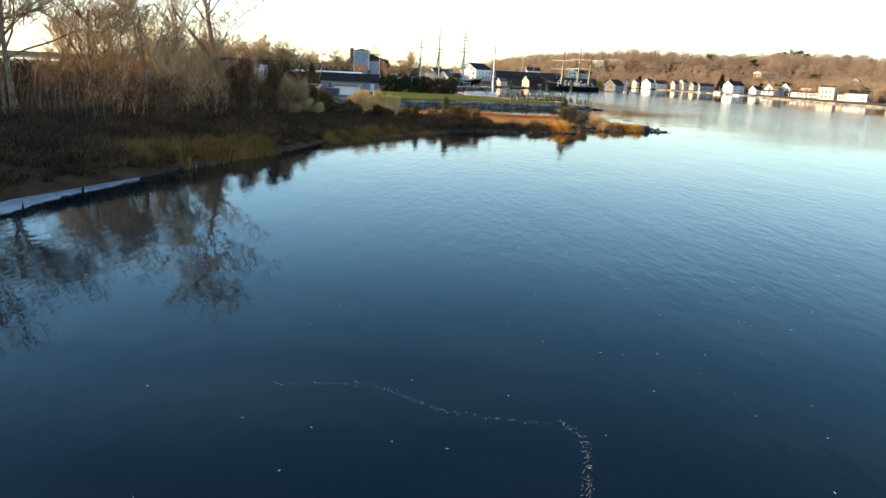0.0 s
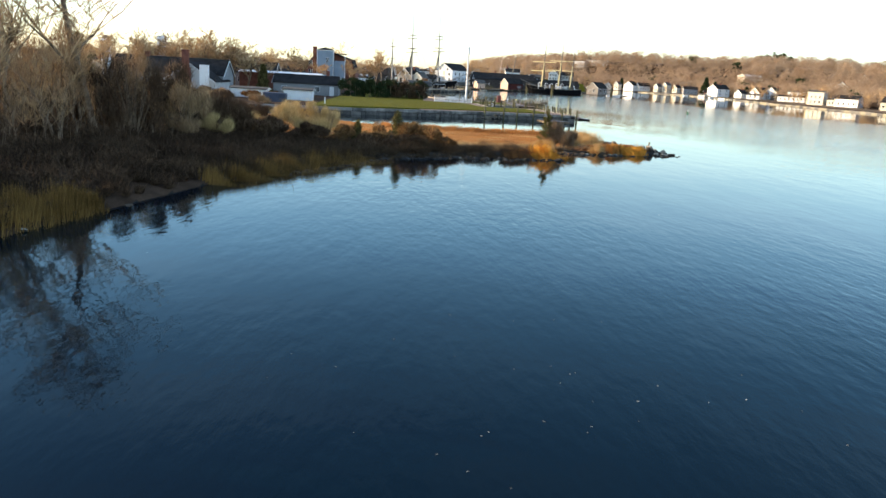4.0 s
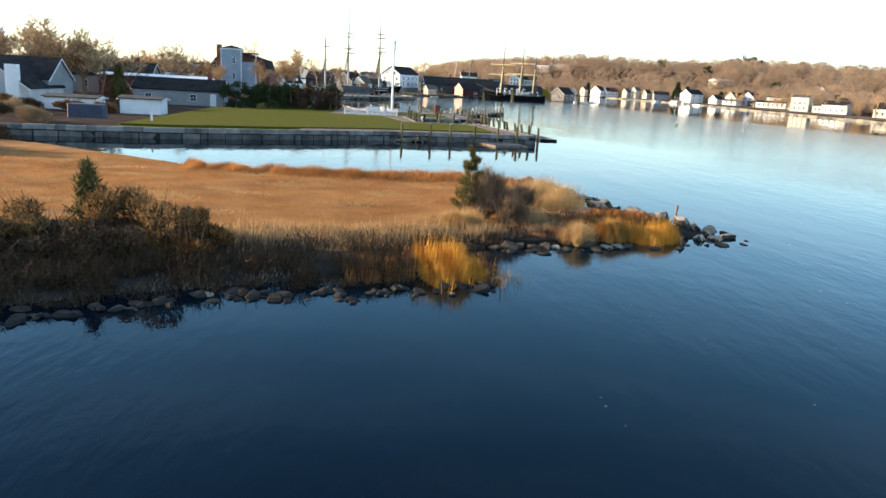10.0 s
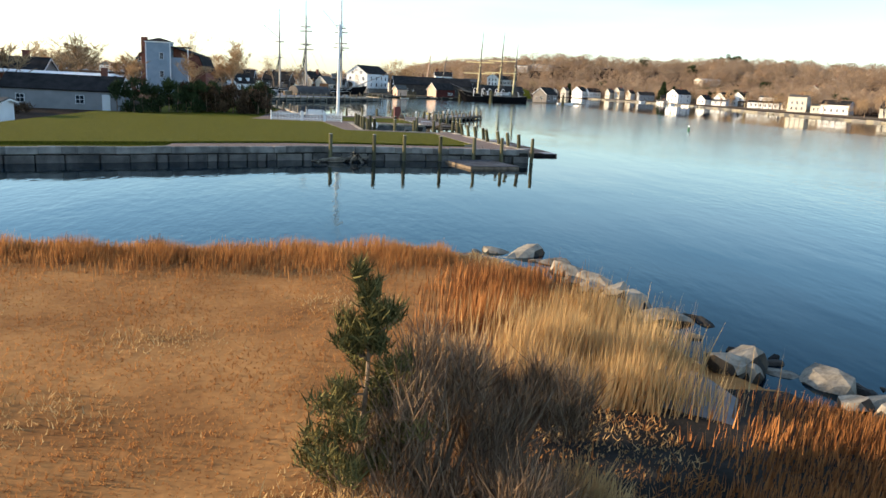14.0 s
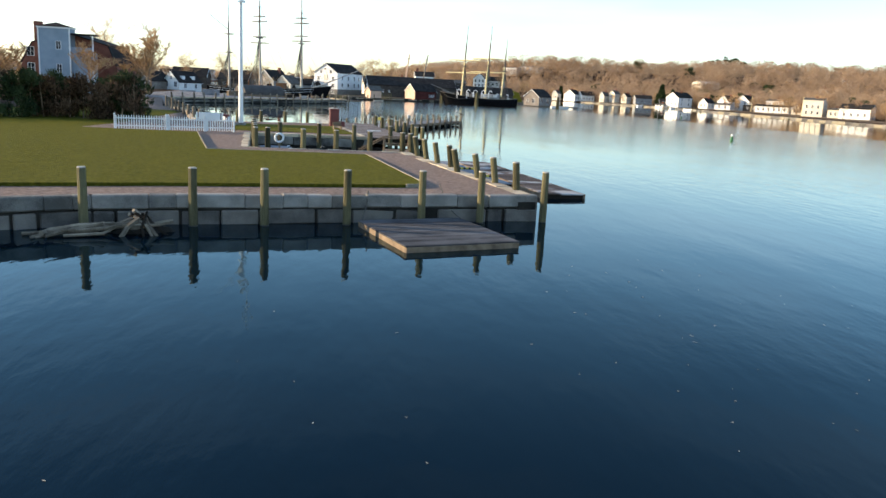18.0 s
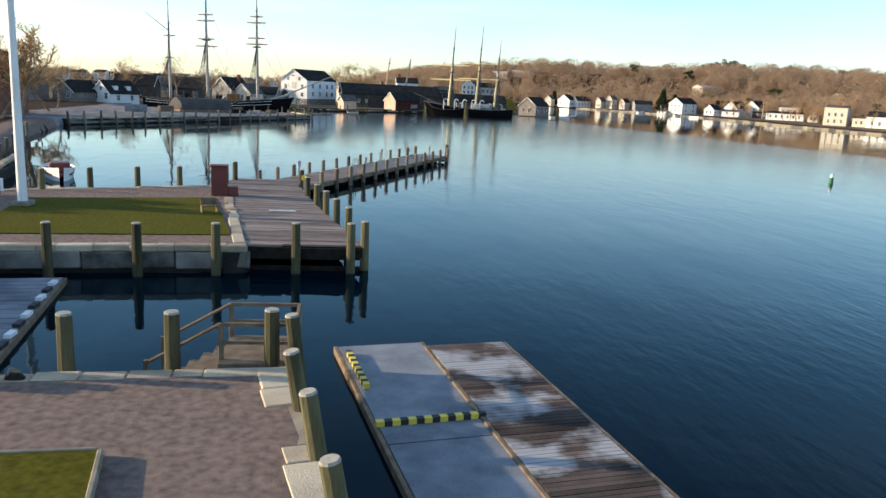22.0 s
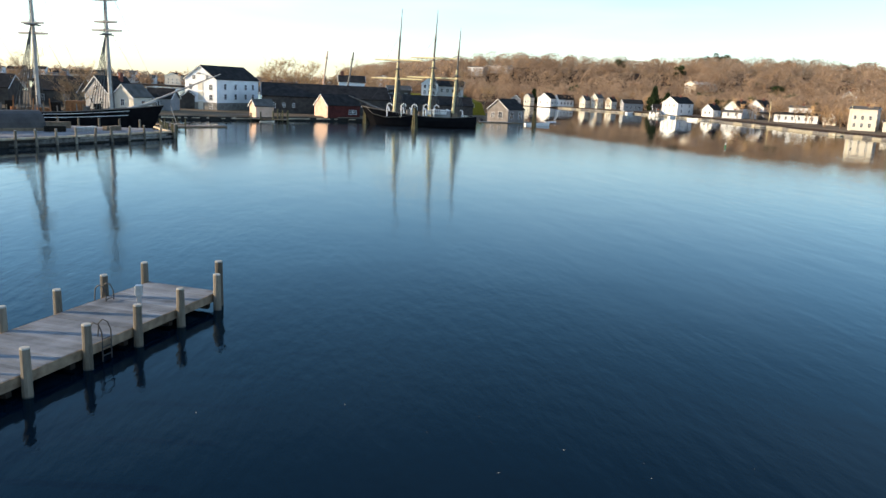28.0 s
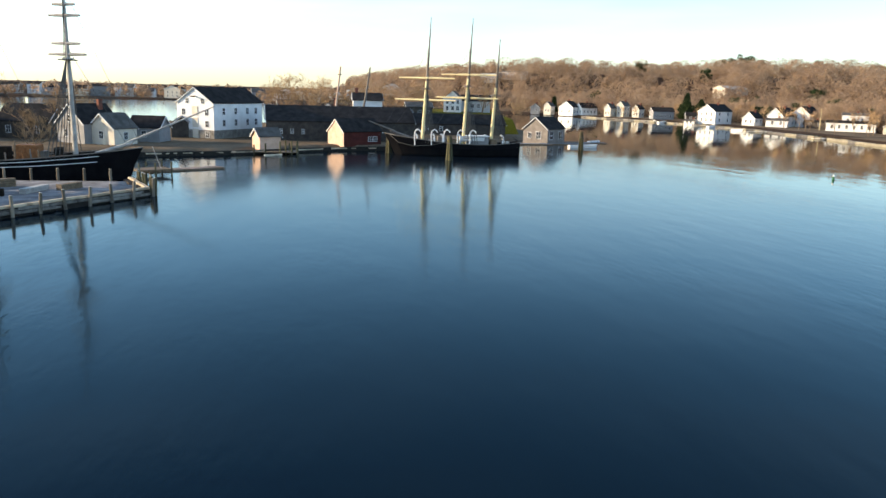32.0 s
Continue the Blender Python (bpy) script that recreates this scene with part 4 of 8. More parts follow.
# Tower and cupola beyond the bank.
for nm, lb, x, y, z, w_, top in (("tower", "white wooden tower with a dark opening", -72, 245, 0.8, 1.05, 13.0), ("cupola_tower", "white cupola with a small dome above the trees", -104, 285, 0.8, 1.15, 12.0)):
    e = thing(nm, lb, "tower", x, y, z)
    bw = nb()
    box(bw, -w_, w_, -w_, w_, -1, top, 0.05)
    box(bw, -w_ - 0.3, w_ + 0.3, -w_ - 0.3, w_ + 0.3, top - 1, top - 0.7)
    part("shaft", bw, white_paint, e)
    bg = nb()
    box(bg, -0.5, 0.5, -w_ - 0.05, -w_ + 0.1, top - 3.8, top - 1.8)
    part("opening", bg, glass, e)
    if w_ > 1.1:
        bdm = nb()
        for k in range(6):
            a0, a1 = k * math.pi / 12, (k + 1) * math.pi / 12
            tube(bdm, (0, 0, top + 1.1 * math.sin(a0)), (0, 0, top + 1.1 * math.sin(a1)), 1.1 * math.cos(a0), max(0.05, 1.1 * math.cos(a1)), 12, False)
        part("dome", bdm, roof_grey, e)

# Across the basin: the wharf and the north shore.
gs = house("house", "white steep-roofed shop with dormers by the wharf", -27.8, 378, 1.3, 6.6, 8.5, 2.3, 3.0, -35, white_paint, roof_m, ridge="y", front=[(-1.8, 1.0, 1, 1.4), (1.8, 1.0, 1, 1.4), (0, 3.0, 0.8, 1.0)], right=[(-2, 0.7, 0.8, 1.2), (2, 0.7, 0.8, 1.2)])
for yy in (-2.0, 1.8):
    bd = nb()
    box(bd, 1.6, 2.7, yy - 0.55, yy + 0.55, 2.4, 4.1, 0.03)
    part("dormer", bd, white_paint, gs, "white dormer")
house("house", "dark shingled shop by the wharf", -36, 375, 1.3, 7, 8, 2.4, 2.6, -30, shingle_side, roof_m, ridge="y", front=[(-1.8, 1.0, 1, 1.4), (1.8, 1.0, 1, 1.4)])
house("house", "long low brown shed behind the wharf", -52, 372, 1.3, 18, 9, 3.6, 2.6, 0, shingle_side, roof_m, front=rows((-6, -2, 2, 6), (1.2,), 1, 1.3))
house("house", "blue-grey gabled house behind the ship", -6.5, 424, 1.3, 8.5, 8, 4.0, 3.6, -38, grey_side, roof_m, ridge="y", front=[(-1.6, 1.2, 1, 1.4), (1.6, 1.2, 1, 1.4), (0, 4.2, 1, 1.3)], chimney=[(1.2, 2, 8.6, 0.4)])
house("house", "pale grey house with a dark roof", -1.0, 421, 1.3, 6.5, 6, 3.2, 2.8, -30, cream_paint, roof_grey, ridge="y", front=[(0, 1.2, 1, 1.4)], right=[(0, 1.0, 1, 1.4)])
house("house", "grey wing of the shore house", 4.0, 430, 1.3, 6.5, 6, 3.0, 2.2, -10, grey_side, roof_m, front=[(0, 1.0, 1, 1.3)])
house("house", "dark gabled house behind the ship", -21, 436, 1.3, 11, 9, 3.6, 3.4, -10, dark_shingle, roof_m, front=rows((-3, 3), (1.2,), 1, 1.4))
house("house", "dark shop behind the ship", -36, 430, 1.3, 12, 9, 4.0, 3.0, 0, dark_shingle, roof_m)
house("shed", "small dark shed by the shore", 7.6, 446, 1.3, 4.5, 6, 3.0, 1.8, 10, dark_shingle, roof_grey, ridge="y")
wb = house("warehouse", "three-storey white warehouse with a dark roof", 16.0, 450, 1.3, 10.4, 18, 8.0, 3.4, -31, white_paint, roof_m, ridge="y", front=rows((-3.3, 3.3), (2.6, 5.2), 0.9, 1.3) + rows((-2.2, 2.2), (7.8,), 0.8, 1.1) + rows((-3.3, 3.3), (0.3,), 1.0, 1.2), right=rows((-5.5, -1.2, 3.2, 6.5), (2.8, 5.4), 0.9, 1.4), base=1.9)
for zz in (0, 2.5, 5.1):
    bd = nb()
    box(bd, -0.8, 0.8, -9.12, -9.0, zz, zz + 2.1, 0.02)
    part("loading_door", bd, cream_paint, wb, "cream boarded loading door")
bd = nb()
box(bd, -0.12, 0.12, -10.4, -8.7, 9.2, 9.5)
part("hoist_beam", bd, timber, wb)
ls = house("boathouse", "long dark shingled boathouse with a low black roof", 43.9, 447, 1.3, 34, 13, 4.4, 3.3, 6, dark_shingle, roof_m, front=rows((-14, -11.5, -9), (1.6,), 0.55, 1.0), left=[(-2, 1.2, 0.8, 1.2)])
bd = nb()
box(bd, -1.9, 1.9, -0.1, 0.0, 0, 0.7, 0.02)
part("sign_board", bd, white_paint, ls, "white sign board", at=pose(-17.1, -2, 4.0, 0, 0, -90))
rs = house("boat_shed", "barn-red boat shed with a warm shingled gable end", 47.2, 432.4, 0.6, 9.8, 6.2, 3.6, 2.6, 33, red_side, roof_m, front=[(2.0, 1.4, 1.0, 1.0), (3.3, 1.4, 1.0, 1.0)])
bw = nb()
prof = ((-3.08, -0.3), (3.08, -0.3), (3.08, 3.55), (0, 6.15), (-3.08, 3.55))
ends = [[bw.verts.new((xx, a, c)) for a, c in prof] for xx in (-5.04, -4.88)]
bw.faces.new(ends[0])
bw.faces.new(ends[1][::-1])
for k in range(5):
    bw.faces.new((ends[0][k], ends[1][k], ends[1][(k + 1) % 5], ends[0][(k + 1) % 5]))
bmesh.ops.recalc_face_normals(bw, faces=bw.faces)
# gable cladding, with the sun on it brightened into its colour
part("gable_end", bw, orange_wood, rs, "sunlit shingled gable end")
hut = house("dock_hut", "small shingled hut with a brown roof on a dock", 29.2, 417.0, 0.9, 4.4, 3.8, 2.8, 1.5, 28, orange_wood, roof_grey)
mh = house("marina_shed", "grey shingled shed with white windows on the marina float", 99.0, 463, 0.7, 7.6, 9, 3.5, 3.0, -46, shingle_side, roof_m, ridge="y", front=[(-1.8, 1.0, 1.0, 1.4), (1.0, 0.9, 1.4, 1.8)], right=[(-2.6, 0.8, 1.6, 2.0), (2.2, 0.8, 1.6, 2.0)])
house("house", "white cottage behind the boathouse", 41, 489, 1.5, 8, 8, 4, 3.4, 0, white_paint, roof_grey, ridge="y", front=[(-2, 1.4, 1, 1.4), (2, 1.4, 1, 1.4), (0, 4.4, 1, 1.3)], chimney=[(2, 1, 9, 0.4)])
house("house", "white cottage behind the boathouse", 52, 480, 1.5, 8, 8, 8.7, 1.9, 0, white_paint, roof_m, chimney=[(-3, 0, 12, 0.45)], front=rows((-2.5, 0, 2.5), (1.4, 5.2), 1, 1.4))
house("house", "white gabled house above the boathouse", 81.8, 514, 6.9, 5.6, 8, 4.0, 2.4, -14, shore_white, roof_grey, ridge="y", front=rows((-1.6, 0.2, 1.8), (0.4, 2.4), 0.8, 1.2))
house("house", "low pale grey house beside the white gabled one", 89.6, 516, 6.9, 9.6, 7, 3.4, 1.8, -10, dull_white, roof_m, front=rows((-3, -1, 1, 3), (1.2,), 0.9, 1.2))
kn = nb()
for quad in (((62, 488, 5.4), (96, 488, 5.4), (96, 522, 7.2), (62, 522, 7.2)), ((62, 482, 0.5), (97, 482, 0.5), (96, 488, 5.4), (62, 488, 5.4)), ((97, 482, 0.5), (98, 522, 0.5), (96, 522, 7.2), (96, 488, 5.4)), ((62, 522, 0.5), (62, 482, 0.5), (62, 488, 5.4), (62, 522, 7.2))):
    kn.faces.new([kn.verts.new(p) for p in quad])
bmesh.ops.remove_doubles(kn, verts=kn.verts, dist=0.01)
bmesh.ops.recalc_face_normals(kn, faces=kn.faces)
tagged(part("lawn_knoll", kn, lawn_m), "green grassy knoll under the white houses", "lawn", kind="structure")
house("house", "brown house behind the boathouse roof", 69, 503, 1.4, 8, 8, 6.8, 1.4, 0, dark_shingle, roof_grey, front=rows((-2.5, 0, 2.5), (4.4,), 1.0, 1.4))
house("shed", "long dark weathered shed with a low roof behind the ship", 77, 478, 1.3, 27, 9, 3.0, 2.6, 3, dark_shingle, roof_m, front=rows((-9, -5), (1.2,), 0.8, 1.1))
house("house", "cream house among bare trees", 30, 505, 1.5, 9, 8, 4.4, 3.4, 12, cream_paint, roof_grey, front=rows((-2.5, 0, 2.5), (1.4,), 1, 1.4))

# West shore houses.
def west(x, y, w, d, eave, rise, turn, ridge, mat_, roof_mt, label, z=None, cols=3, storeys=2):
    xs = [(-w / 2 + (i + 0.8) * w / (cols + 0.6)) for i in range(cols)]
    zs = [1.2 + 2.7 * k for k in range(storeys) if 1.2 + 2.7 * k + 1.4 < eave + 0.2]
    ys = [-d / 4, d / 4]
    zz = float(height(np.array([x]), np.array([y]))[0]) if z is None else z
    house("house", label, x, y, zz, w, d, eave, rise, turn, mat_, roof_mt, ridge, front=rows(xs, zs, 0.85, 1.4), left=rows(ys, zs, 0.85, 1.4), right=rows(ys, zs, 0.85, 1.4), chimney=[(0.6, 0.8, eave + rise + 0.9, 0.4)], group="west shore houses")


W_, C_, B_ = shore_white, cream_paint, grey_side
west(222, 607, 9.5, 13, 5.8, 3.2, -62, "y", W_, roof_m, "large white gabled house on the far shore")
west(212, 610, 5, 6, 2.6, 0.7, -48, "x", W_, roof_grey, "small white annexe on the far shore", cols=2, storeys=1)
west(235, 596, 6, 8, 3.4, 2.8, -55, "y", W_, roof_m, "small white cottage by the water", cols=2, storeys=1)
west(239, 582, 9, 5, 2.9, 0.9, -38, "x", W_, roof_grey, "low white boathouse by the water", cols=2, storeys=1)
west(247, 592, 8, 12, 4.8, 3.6, -58, "y", W_, roof_m, "white gabled house by the water", cols=2)
west(259, 592, 9, 12, 5.6, 3.6, -56, "y", W_, roof_m, "white gabled house above a dark boathouse", cols=2)
west(255, 578, 9, 6, 2.7, 0.8, -42, "x", dark_shingle, roof_m, "low dark boathouse under the white house", cols=2, storeys=1)
west(253, 551, 18, 8, 3.4, 0.9, -40, "x", W_, roof_m, "long white house with a raised middle", cols=6, storeys=1)
west(256, 553, 9.5, 7, 6.6, 0.8, -40, "x", W_, roof_grey, "white upper storey of the long house", cols=3)
west(257, 533, 5, 6, 3.0, 2.2, -40, "y", C_, roof_grey, "cream cottage with bare shrubs", cols=2, storeys=1)
west(237, 485, 9, 8, 7.6, 0.9, -45, "x", C_, roof_grey, "cream two-storey house by the seawall", cols=3)
west(243, 478, 5, 6, 3.6, 0.8, -45, "x", C_, roof_grey, "low cream wing by the seawall", cols=2, storeys=1)
west(246, 466, 13, 8, 4.6, 2.0, -50, "x", W_, roof_m, "white house by the seawall", cols=4)
west(248, 425, 11, 9, 4.2, 3.0, -52, "x", C_, roof_m, "cream house by the seawall", cols=4)
west(255, 360, 11, 9, 5.4, 3.0, -60, "x", W_, roof_m, "white house by the seawall", cols=4)
west(181, 706, 7, 10, 4.4, 3.4, 38, "x", W_, roof_m, "white gabled house at the bend", cols=2)
west(191, 704, 10.5, 7, 4.2, 2.8, 14, "x", W_, roof_m, "white house with a dark roof at the bend", cols=4)
west(165, 723, 5.4, 6, 3.4, 2.2, -20, "y", B_, roof_grey, "small white house at the bend", cols=2)
west(172, 717, 4.6, 6, 4.4, 2.4, -40, "y", C_, roof_grey, "tall narrow pale house at the bend", cols=2)
west(199, 686, 4, 6, 4.6, 2.6, -50, "y", C_, roof_grey, "cream house with gables", cols=2)
west(206, 684, 4.6, 6, 6.2, 2.4, -54, "y", C_, roof_grey, "tall cream house with gables", cols=2)
west(213, 679, 4.2, 6, 4.6, 2.4, -50, "y", C_, roof_m, "narrow cream house with a gable", cols=2)
west(216, 654, 11, 8, 4.2, 2.0, -8, "x", B_, roof_m, "blue-grey house with a dark roof", cols=4)
west(224, 634, 7, 6, 2.8, 1.6, -20, "x", dark_shingle, roof_m, "low dark shed under the trees", cols=2, storeys=1)
west(297, 735, 20, 11, 5.4, 1.8, 20, "x", C_, cream_paint, "pale house with chimneys on the hillside", cols=6)
west(290, 690, 8, 8, 5.0, 1.4, 10, "x", C_, roof_grey, "small pale house in the wood", cols=2)
west(352, 640, 10, 8, 4.2, 2.2, 30, "x", C_, roof_grey, "pale house in the wood", cols=3, storeys=1)
west(312, 600, 9, 8, 6.0, 3.6, -36, "y", C_, roof_grey, "pale gabled house in the wood", cols=2)
west(167, 872, 15, 9, 6.4, 0.6, -42, "x", dull_white, roof_grey, "pale institutional block on the rise, half behind bare trees", cols=4, storeys=3)
west(184, 870, 22, 9, 5.4, 0.6, -42, "x", dull_white, roof_grey, "long pale institutional building on the rise", cols=6, storeys=3)
for i in range(34):
    xx = -330 + i * 13 + rnd.uniform(-8, 8)
    west(xx, 905 + rnd.uniform(-12, 40) + max(0, -xx - 40) * 0.1, rnd.uniform(8, 16), 9, rnd.uniform(4.5, 8), rnd.uniform(1.5, 3.5), rnd.uniform(-20, 20), rnd.choice("xy"), rnd.choice((W_, C_, B_, W_)), rnd.choice((roof_m, roof_grey)), "small pale house in the distant town", cols=3)

# ---- vegetation ----
def grow(seed, tall, spread_, limbs=5, depth=4, droop=0.0, thin=0.62, fine=0.012, ends=6, kids=5, open_=0.25):
    """A bare tree as two meshes: trunk with limbs, and the twigs of its crown."""
    r = random.Random(seed)
    wood, tw = nb(), nb()

    def branch(p, way, length, rad, level):
        k = 3 if level < 2 else 2 if level < depth else 1
        pts = [p]
        w = Vector(way)
        for i in range(k):
            w = (w + Vector((r.gauss(0, 0.16), r.gauss(0, 0.16), r.gauss(0.05 - droop * level * 0.08, 0.1)))).normalized()
            pts.append(pts[-1] + w * length / k)
        bmx = wood if level < 2 else tw
        for i in range(k):
            a, c = rad * (1 - 0.55 * i / k), rad * (1 - 0.55 * (i + 1) / k)
            tube(bmx, pts[i], pts[i + 1], a, c, 7 if level == 0 else 4 if level == 1 else 3, False)
        if level >= depth:
            return
        n = limbs if level == 0 else (kids if level < depth - 1 else ends)
        for j in range(n):
            t = r.uniform(0.35 if level == 0 else 0.25, 1.0)
            i = min(k - 1, int(t * k))
            at = pts[i].lerp(pts[i + 1], t * k - i)
            az = r.uniform(0, 2 * math.pi)
            out = Vector((math.cos(az), math.sin(az), r.uniform(open_, open_ + 0.85)))
            sp = spread_ * (1.0 if level == 0 else 1.3)
            way2 = (out.normalized() * sp + w * (1.25 - spread_ * 0.5)).normalized()
            branch(at, way2, length * r.uniform(0.45, thin), max(rad * 0.42 * (1.1 - 0.4 * t), fine), level + 1)

    branch(Vector((0, 0, -0.3)), (r.gauss(0, 0.05), r.gauss(0, 0.05), 1), tall * 0.62, tall * 0.017, 0)
    return mesh_of("trunk", wood, bark), mesh_of("crown", tw, twig)


tree_kinds = [grow(i, 1.0 * t, s, limb, dep) for i, (t, s, limb, dep) in enumerate(((12, 0.9, 8, 4), (11, 0.8, 9, 4), (10, 1.0, 8, 4), (9, 0.75, 8, 4), (7, 0.95, 8, 3), (6, 0.8, 9, 3), (5, 1.0, 9, 3)))]
tree_kinds += [grow(31, 12, 1.05, 9, 4, fine=0.034, ends=5), grow(32, 11, 0.95, 9, 3, fine=0.045, ends=9), grow(41, 13, 1.15, 9, 4, fine=0.026, thin=0.68, ends=5, kids=4, open_=0.0), grow(42, 12, 1.25, 8, 4, fine=0.026, thin=0.7, ends=5, kids=4, open_=0.05), grow(47, 14.5, 1.2, 10, 4, fine=0.026, thin=0.68, ends=5, kids=4, open_=0.05)]


def tree(kind_, x, y, size=1.0, label="bare deciduous tree with fine brown twigs", z=None, group="bare trees", wide=1.0):
    zz = float(height(np.array([x]), np.array([y]))[0]) if z is None else z
    e = thing("tree", label, "tree", x, y, zz, rnd.uniform(0, 360), group)
    e.scale = (size * wide, size * wide, size * rnd.uniform(0.92, 1.08))
    part("trunk", tree_kinds[kind_][0], None, e)
    part("crown", tree_kinds[kind_][1], None, e)
    return e


tree(11, -24.6, 86.5, 1.5, "tall bare tree with forked trunk behind the dark bank", wide=1.05)
for k, x, y, s in ((9, -36, 62, 1.35), (10, -39, 66, 1.3), (9, -34, 72, 1.2), (10, -31, 77.5, 1.25), (10, -37, 83, 1.3), (0, -30, 82, 1.2), (1, -32.5, 86, 1.15), (0, -40, 93, 1.1), (1, -28.5, 91, 0.9), (2, -34, 95, 1.0), (3, -25, 80, 0.8), (2, -36, 76, 1.2), (1, -41, 80, 1.2), (2, -31, 71, 1.0), (3, -29, 75, 0.95)):
    tree(k, x, y, s)
for k in range(26):
    y = rnd.uniform(66, 99)
    x = -25.5 - rnd.uniform(0, 15) - max(0, 78 - y) * 0.45
    tree(rnd.choice((0, 1, 2, 3, 3)), x, y, rnd.uniform(0.55, 0.85), "bare slender tree in the thicket", group="thicket trees")
for k in range(44):
    y = rnd.uniform(64, 100)
    x = -23.5 - rnd.uniform(0, 15) - max(0, 78 - y) * 0.45
    tree(rnd.choice((4, 5, 6)), x, y, rnd.uniform(0.6, 1.0), "bare brown sapling in the thicket", group="thicket saplings")
for k, x, y, s in ((7, -55.8, 223.5, 1.2), (8, -53, 226, 1.1), (7, -48, 229, 1.05), (8, -59, 231, 1.15), (7, -72, 226, 1.1), (8, -40, 236, 0.95), (7, -36, 250, 0.9), (8, -30, 262, 0.85), (8, -44.4, 227.4, 1.05), (7, -50, 233, 1.0), (8, -62, 226, 1.1), (7, -68, 232, 1.05), (8, -58, 240, 1.2), (7, -64, 248, 1.1), (8, -76, 240, 1.0), (7, -84, 232, 1.0), (8, -46, 262, 0.8)):
    tree(k, x, y, s * 1.08, wide=1.5)
for k, x, y, s in ((7, -43, 256, 0.75), (8, -44, 300, 0.9), (7, -52, 296, 0.95), (7, -15.4, 288, 0.9), (8, -19, 291, 0.85), (7, -22, 283, 0.7), (8, -22, 318, 0.8), (1, -8, 398, 0.9), (0, -20, 412, 0.95), (1, -30, 405, 0.9), (2, -13, 430, 1.0), (0, -72, 205, 1.0), (2, -82, 215, 1.1), (1, -66, 215, 1.0), (3, -55, 222, 1.0), (2, -25, 330, 0.9), (0, -31, 315, 1.1), (1, -40, 325, 1.0)):
    tree(k, x, y, s * 1.08, wide=1.5)
for k, x, y, s in ((9, 27, 496, 1.25), (10, 33, 500, 1.3), (9, 39, 505, 1.2), (10, 46, 498, 1.15), (9, 60, 505, 1.1), (2, 70, 512, 1.5), (1, 22, 505, 1.2), (0, 90, 508, 1.3), (2, 100, 500, 1.2), (0, 53, 510, 1.3), (1, 80, 515, 1.2), (10, 36, 497, 1.2), (2, 30, 490, 1.3)):
    tree(k, x, y, s, "broad bare tree behind the boathouse")


for k in range(46):
    yy_ = rnd.uniform(400, 690)
    tree(rnd.choice((4, 4, 5, 6)), 221 + rnd.uniform(0, 34) + max(0, 480 - yy_) * 0.12, yy_, rnd.uniform(1.0, 1.8), "bare tree between the far-shore houses", group="far-shore trees")
for k, x, y, s in ((4, -40, 395, 1.3), (4, -46, 402, 1.5), (5, -34, 404, 1.4), (0, -58, 410, 0.8), (4, -10, 445, 1.5), (1, 3, 470, 0.9), (4, 12, 478, 1.6)):
    tree(k, x, y, s, "round bare tree behind the wharf houses")


def tufts(centres, size, per, material, name, label, cat, long=1.0, flat=1.0, seed=1, wide=0.1, shell=False, ruffle=0.15):
    """Many small slips round given centres (x, y, z, radius, height), one mesh of uncountable stuff."""
    r = np.random.default_rng(seed)
    c = np.array(centres, float)
    k = len(c) * per
    which = np.repeat(np.arange(len(c)), per)
    v = r.normal(size=(k, 3))
    v /= np.linalg.norm(v, axis=1)[:, None]
    rad = r.uniform(0.8, 1.0, k) if shell else r.uniform(0.35, 1.0, k) ** 0.6
    pos = c[which, :3] + v * rad[:, None] * np.stack([c[which, 3], c[which, 3], c[which, 4] * flat], 1)
    a = r.normal(size=(k, 3))
    a[:, 2] = np.abs(a[:, 2]) + long - 1
    a /= np.linalg.norm(a, axis=1)[:, None]
    if shell:
        a = r.normal(size=(k, 3)) * 0.55 + 0.4 * a
        a -= 0.92 * v * np.sum(a * v, axis=1)[:, None]
        a /= np.linalg.norm(a, axis=1)[:, None]
    b_ = np.cross(a, v + ruffle * r.normal(size=(k, 3)) if shell else r.normal(size=(k, 3)))
    b_ /= np.linalg.norm(b_, axis=1)[:, None]
    s = size * r.uniform(0.6, 1.4, k)[:, None]
    p0, p1, p2 = pos - b_ * s * wide, pos + b_ * s * wide, pos + a * s * long
    verts = np.stack([p0, p1, p2], 1).reshape(-1, 3)
    me = bpy.data.meshes.new(name)
    me.from_pydata(verts.tolist(), [], np.arange(3 * k).reshape(-1, 3).tolist())
    me.materials.append(material)
    ob = new(name, me)
    return tagged(ob, label, cat, kind="stuff") if label else ob


def blades(points, tall, lean, material, name, label, cat, wide=0.03, seed=2):
    """Standing blades of grass or reed at given feet (x, y, z, height)."""
    r = np.random.default_rng(seed)
    p = np.array(points, float)
    k = len(p)
    az = r.uniform(0, 2 * np.pi, k)
    side_ = np.stack([np.cos(az), np.sin(az), np.zeros(k)], 1) * (wide * r.uniform(0.6, 1.4, k))[:, None]
    h = tall * p[:, 3] * r.uniform(0.7, 1.15, k)
    tip = p[:, :3] + np.stack([r.normal(0, lean, k) * h + 0.08 * h, r.normal(0, lean, k) * h, h], 1)
    verts = np.stack([p[:, :3] - side_, p[:, :3] + side_, tip], 1).reshape(-1, 3)
    me = bpy.data.meshes.new(name)
    me.from_pydata(verts.tolist(), [], np.arange(3 * k).reshape(-1, 3).tolist())
    me.materials.append(material)
    return tagged(new(name, me), label, cat, kind="stuff")


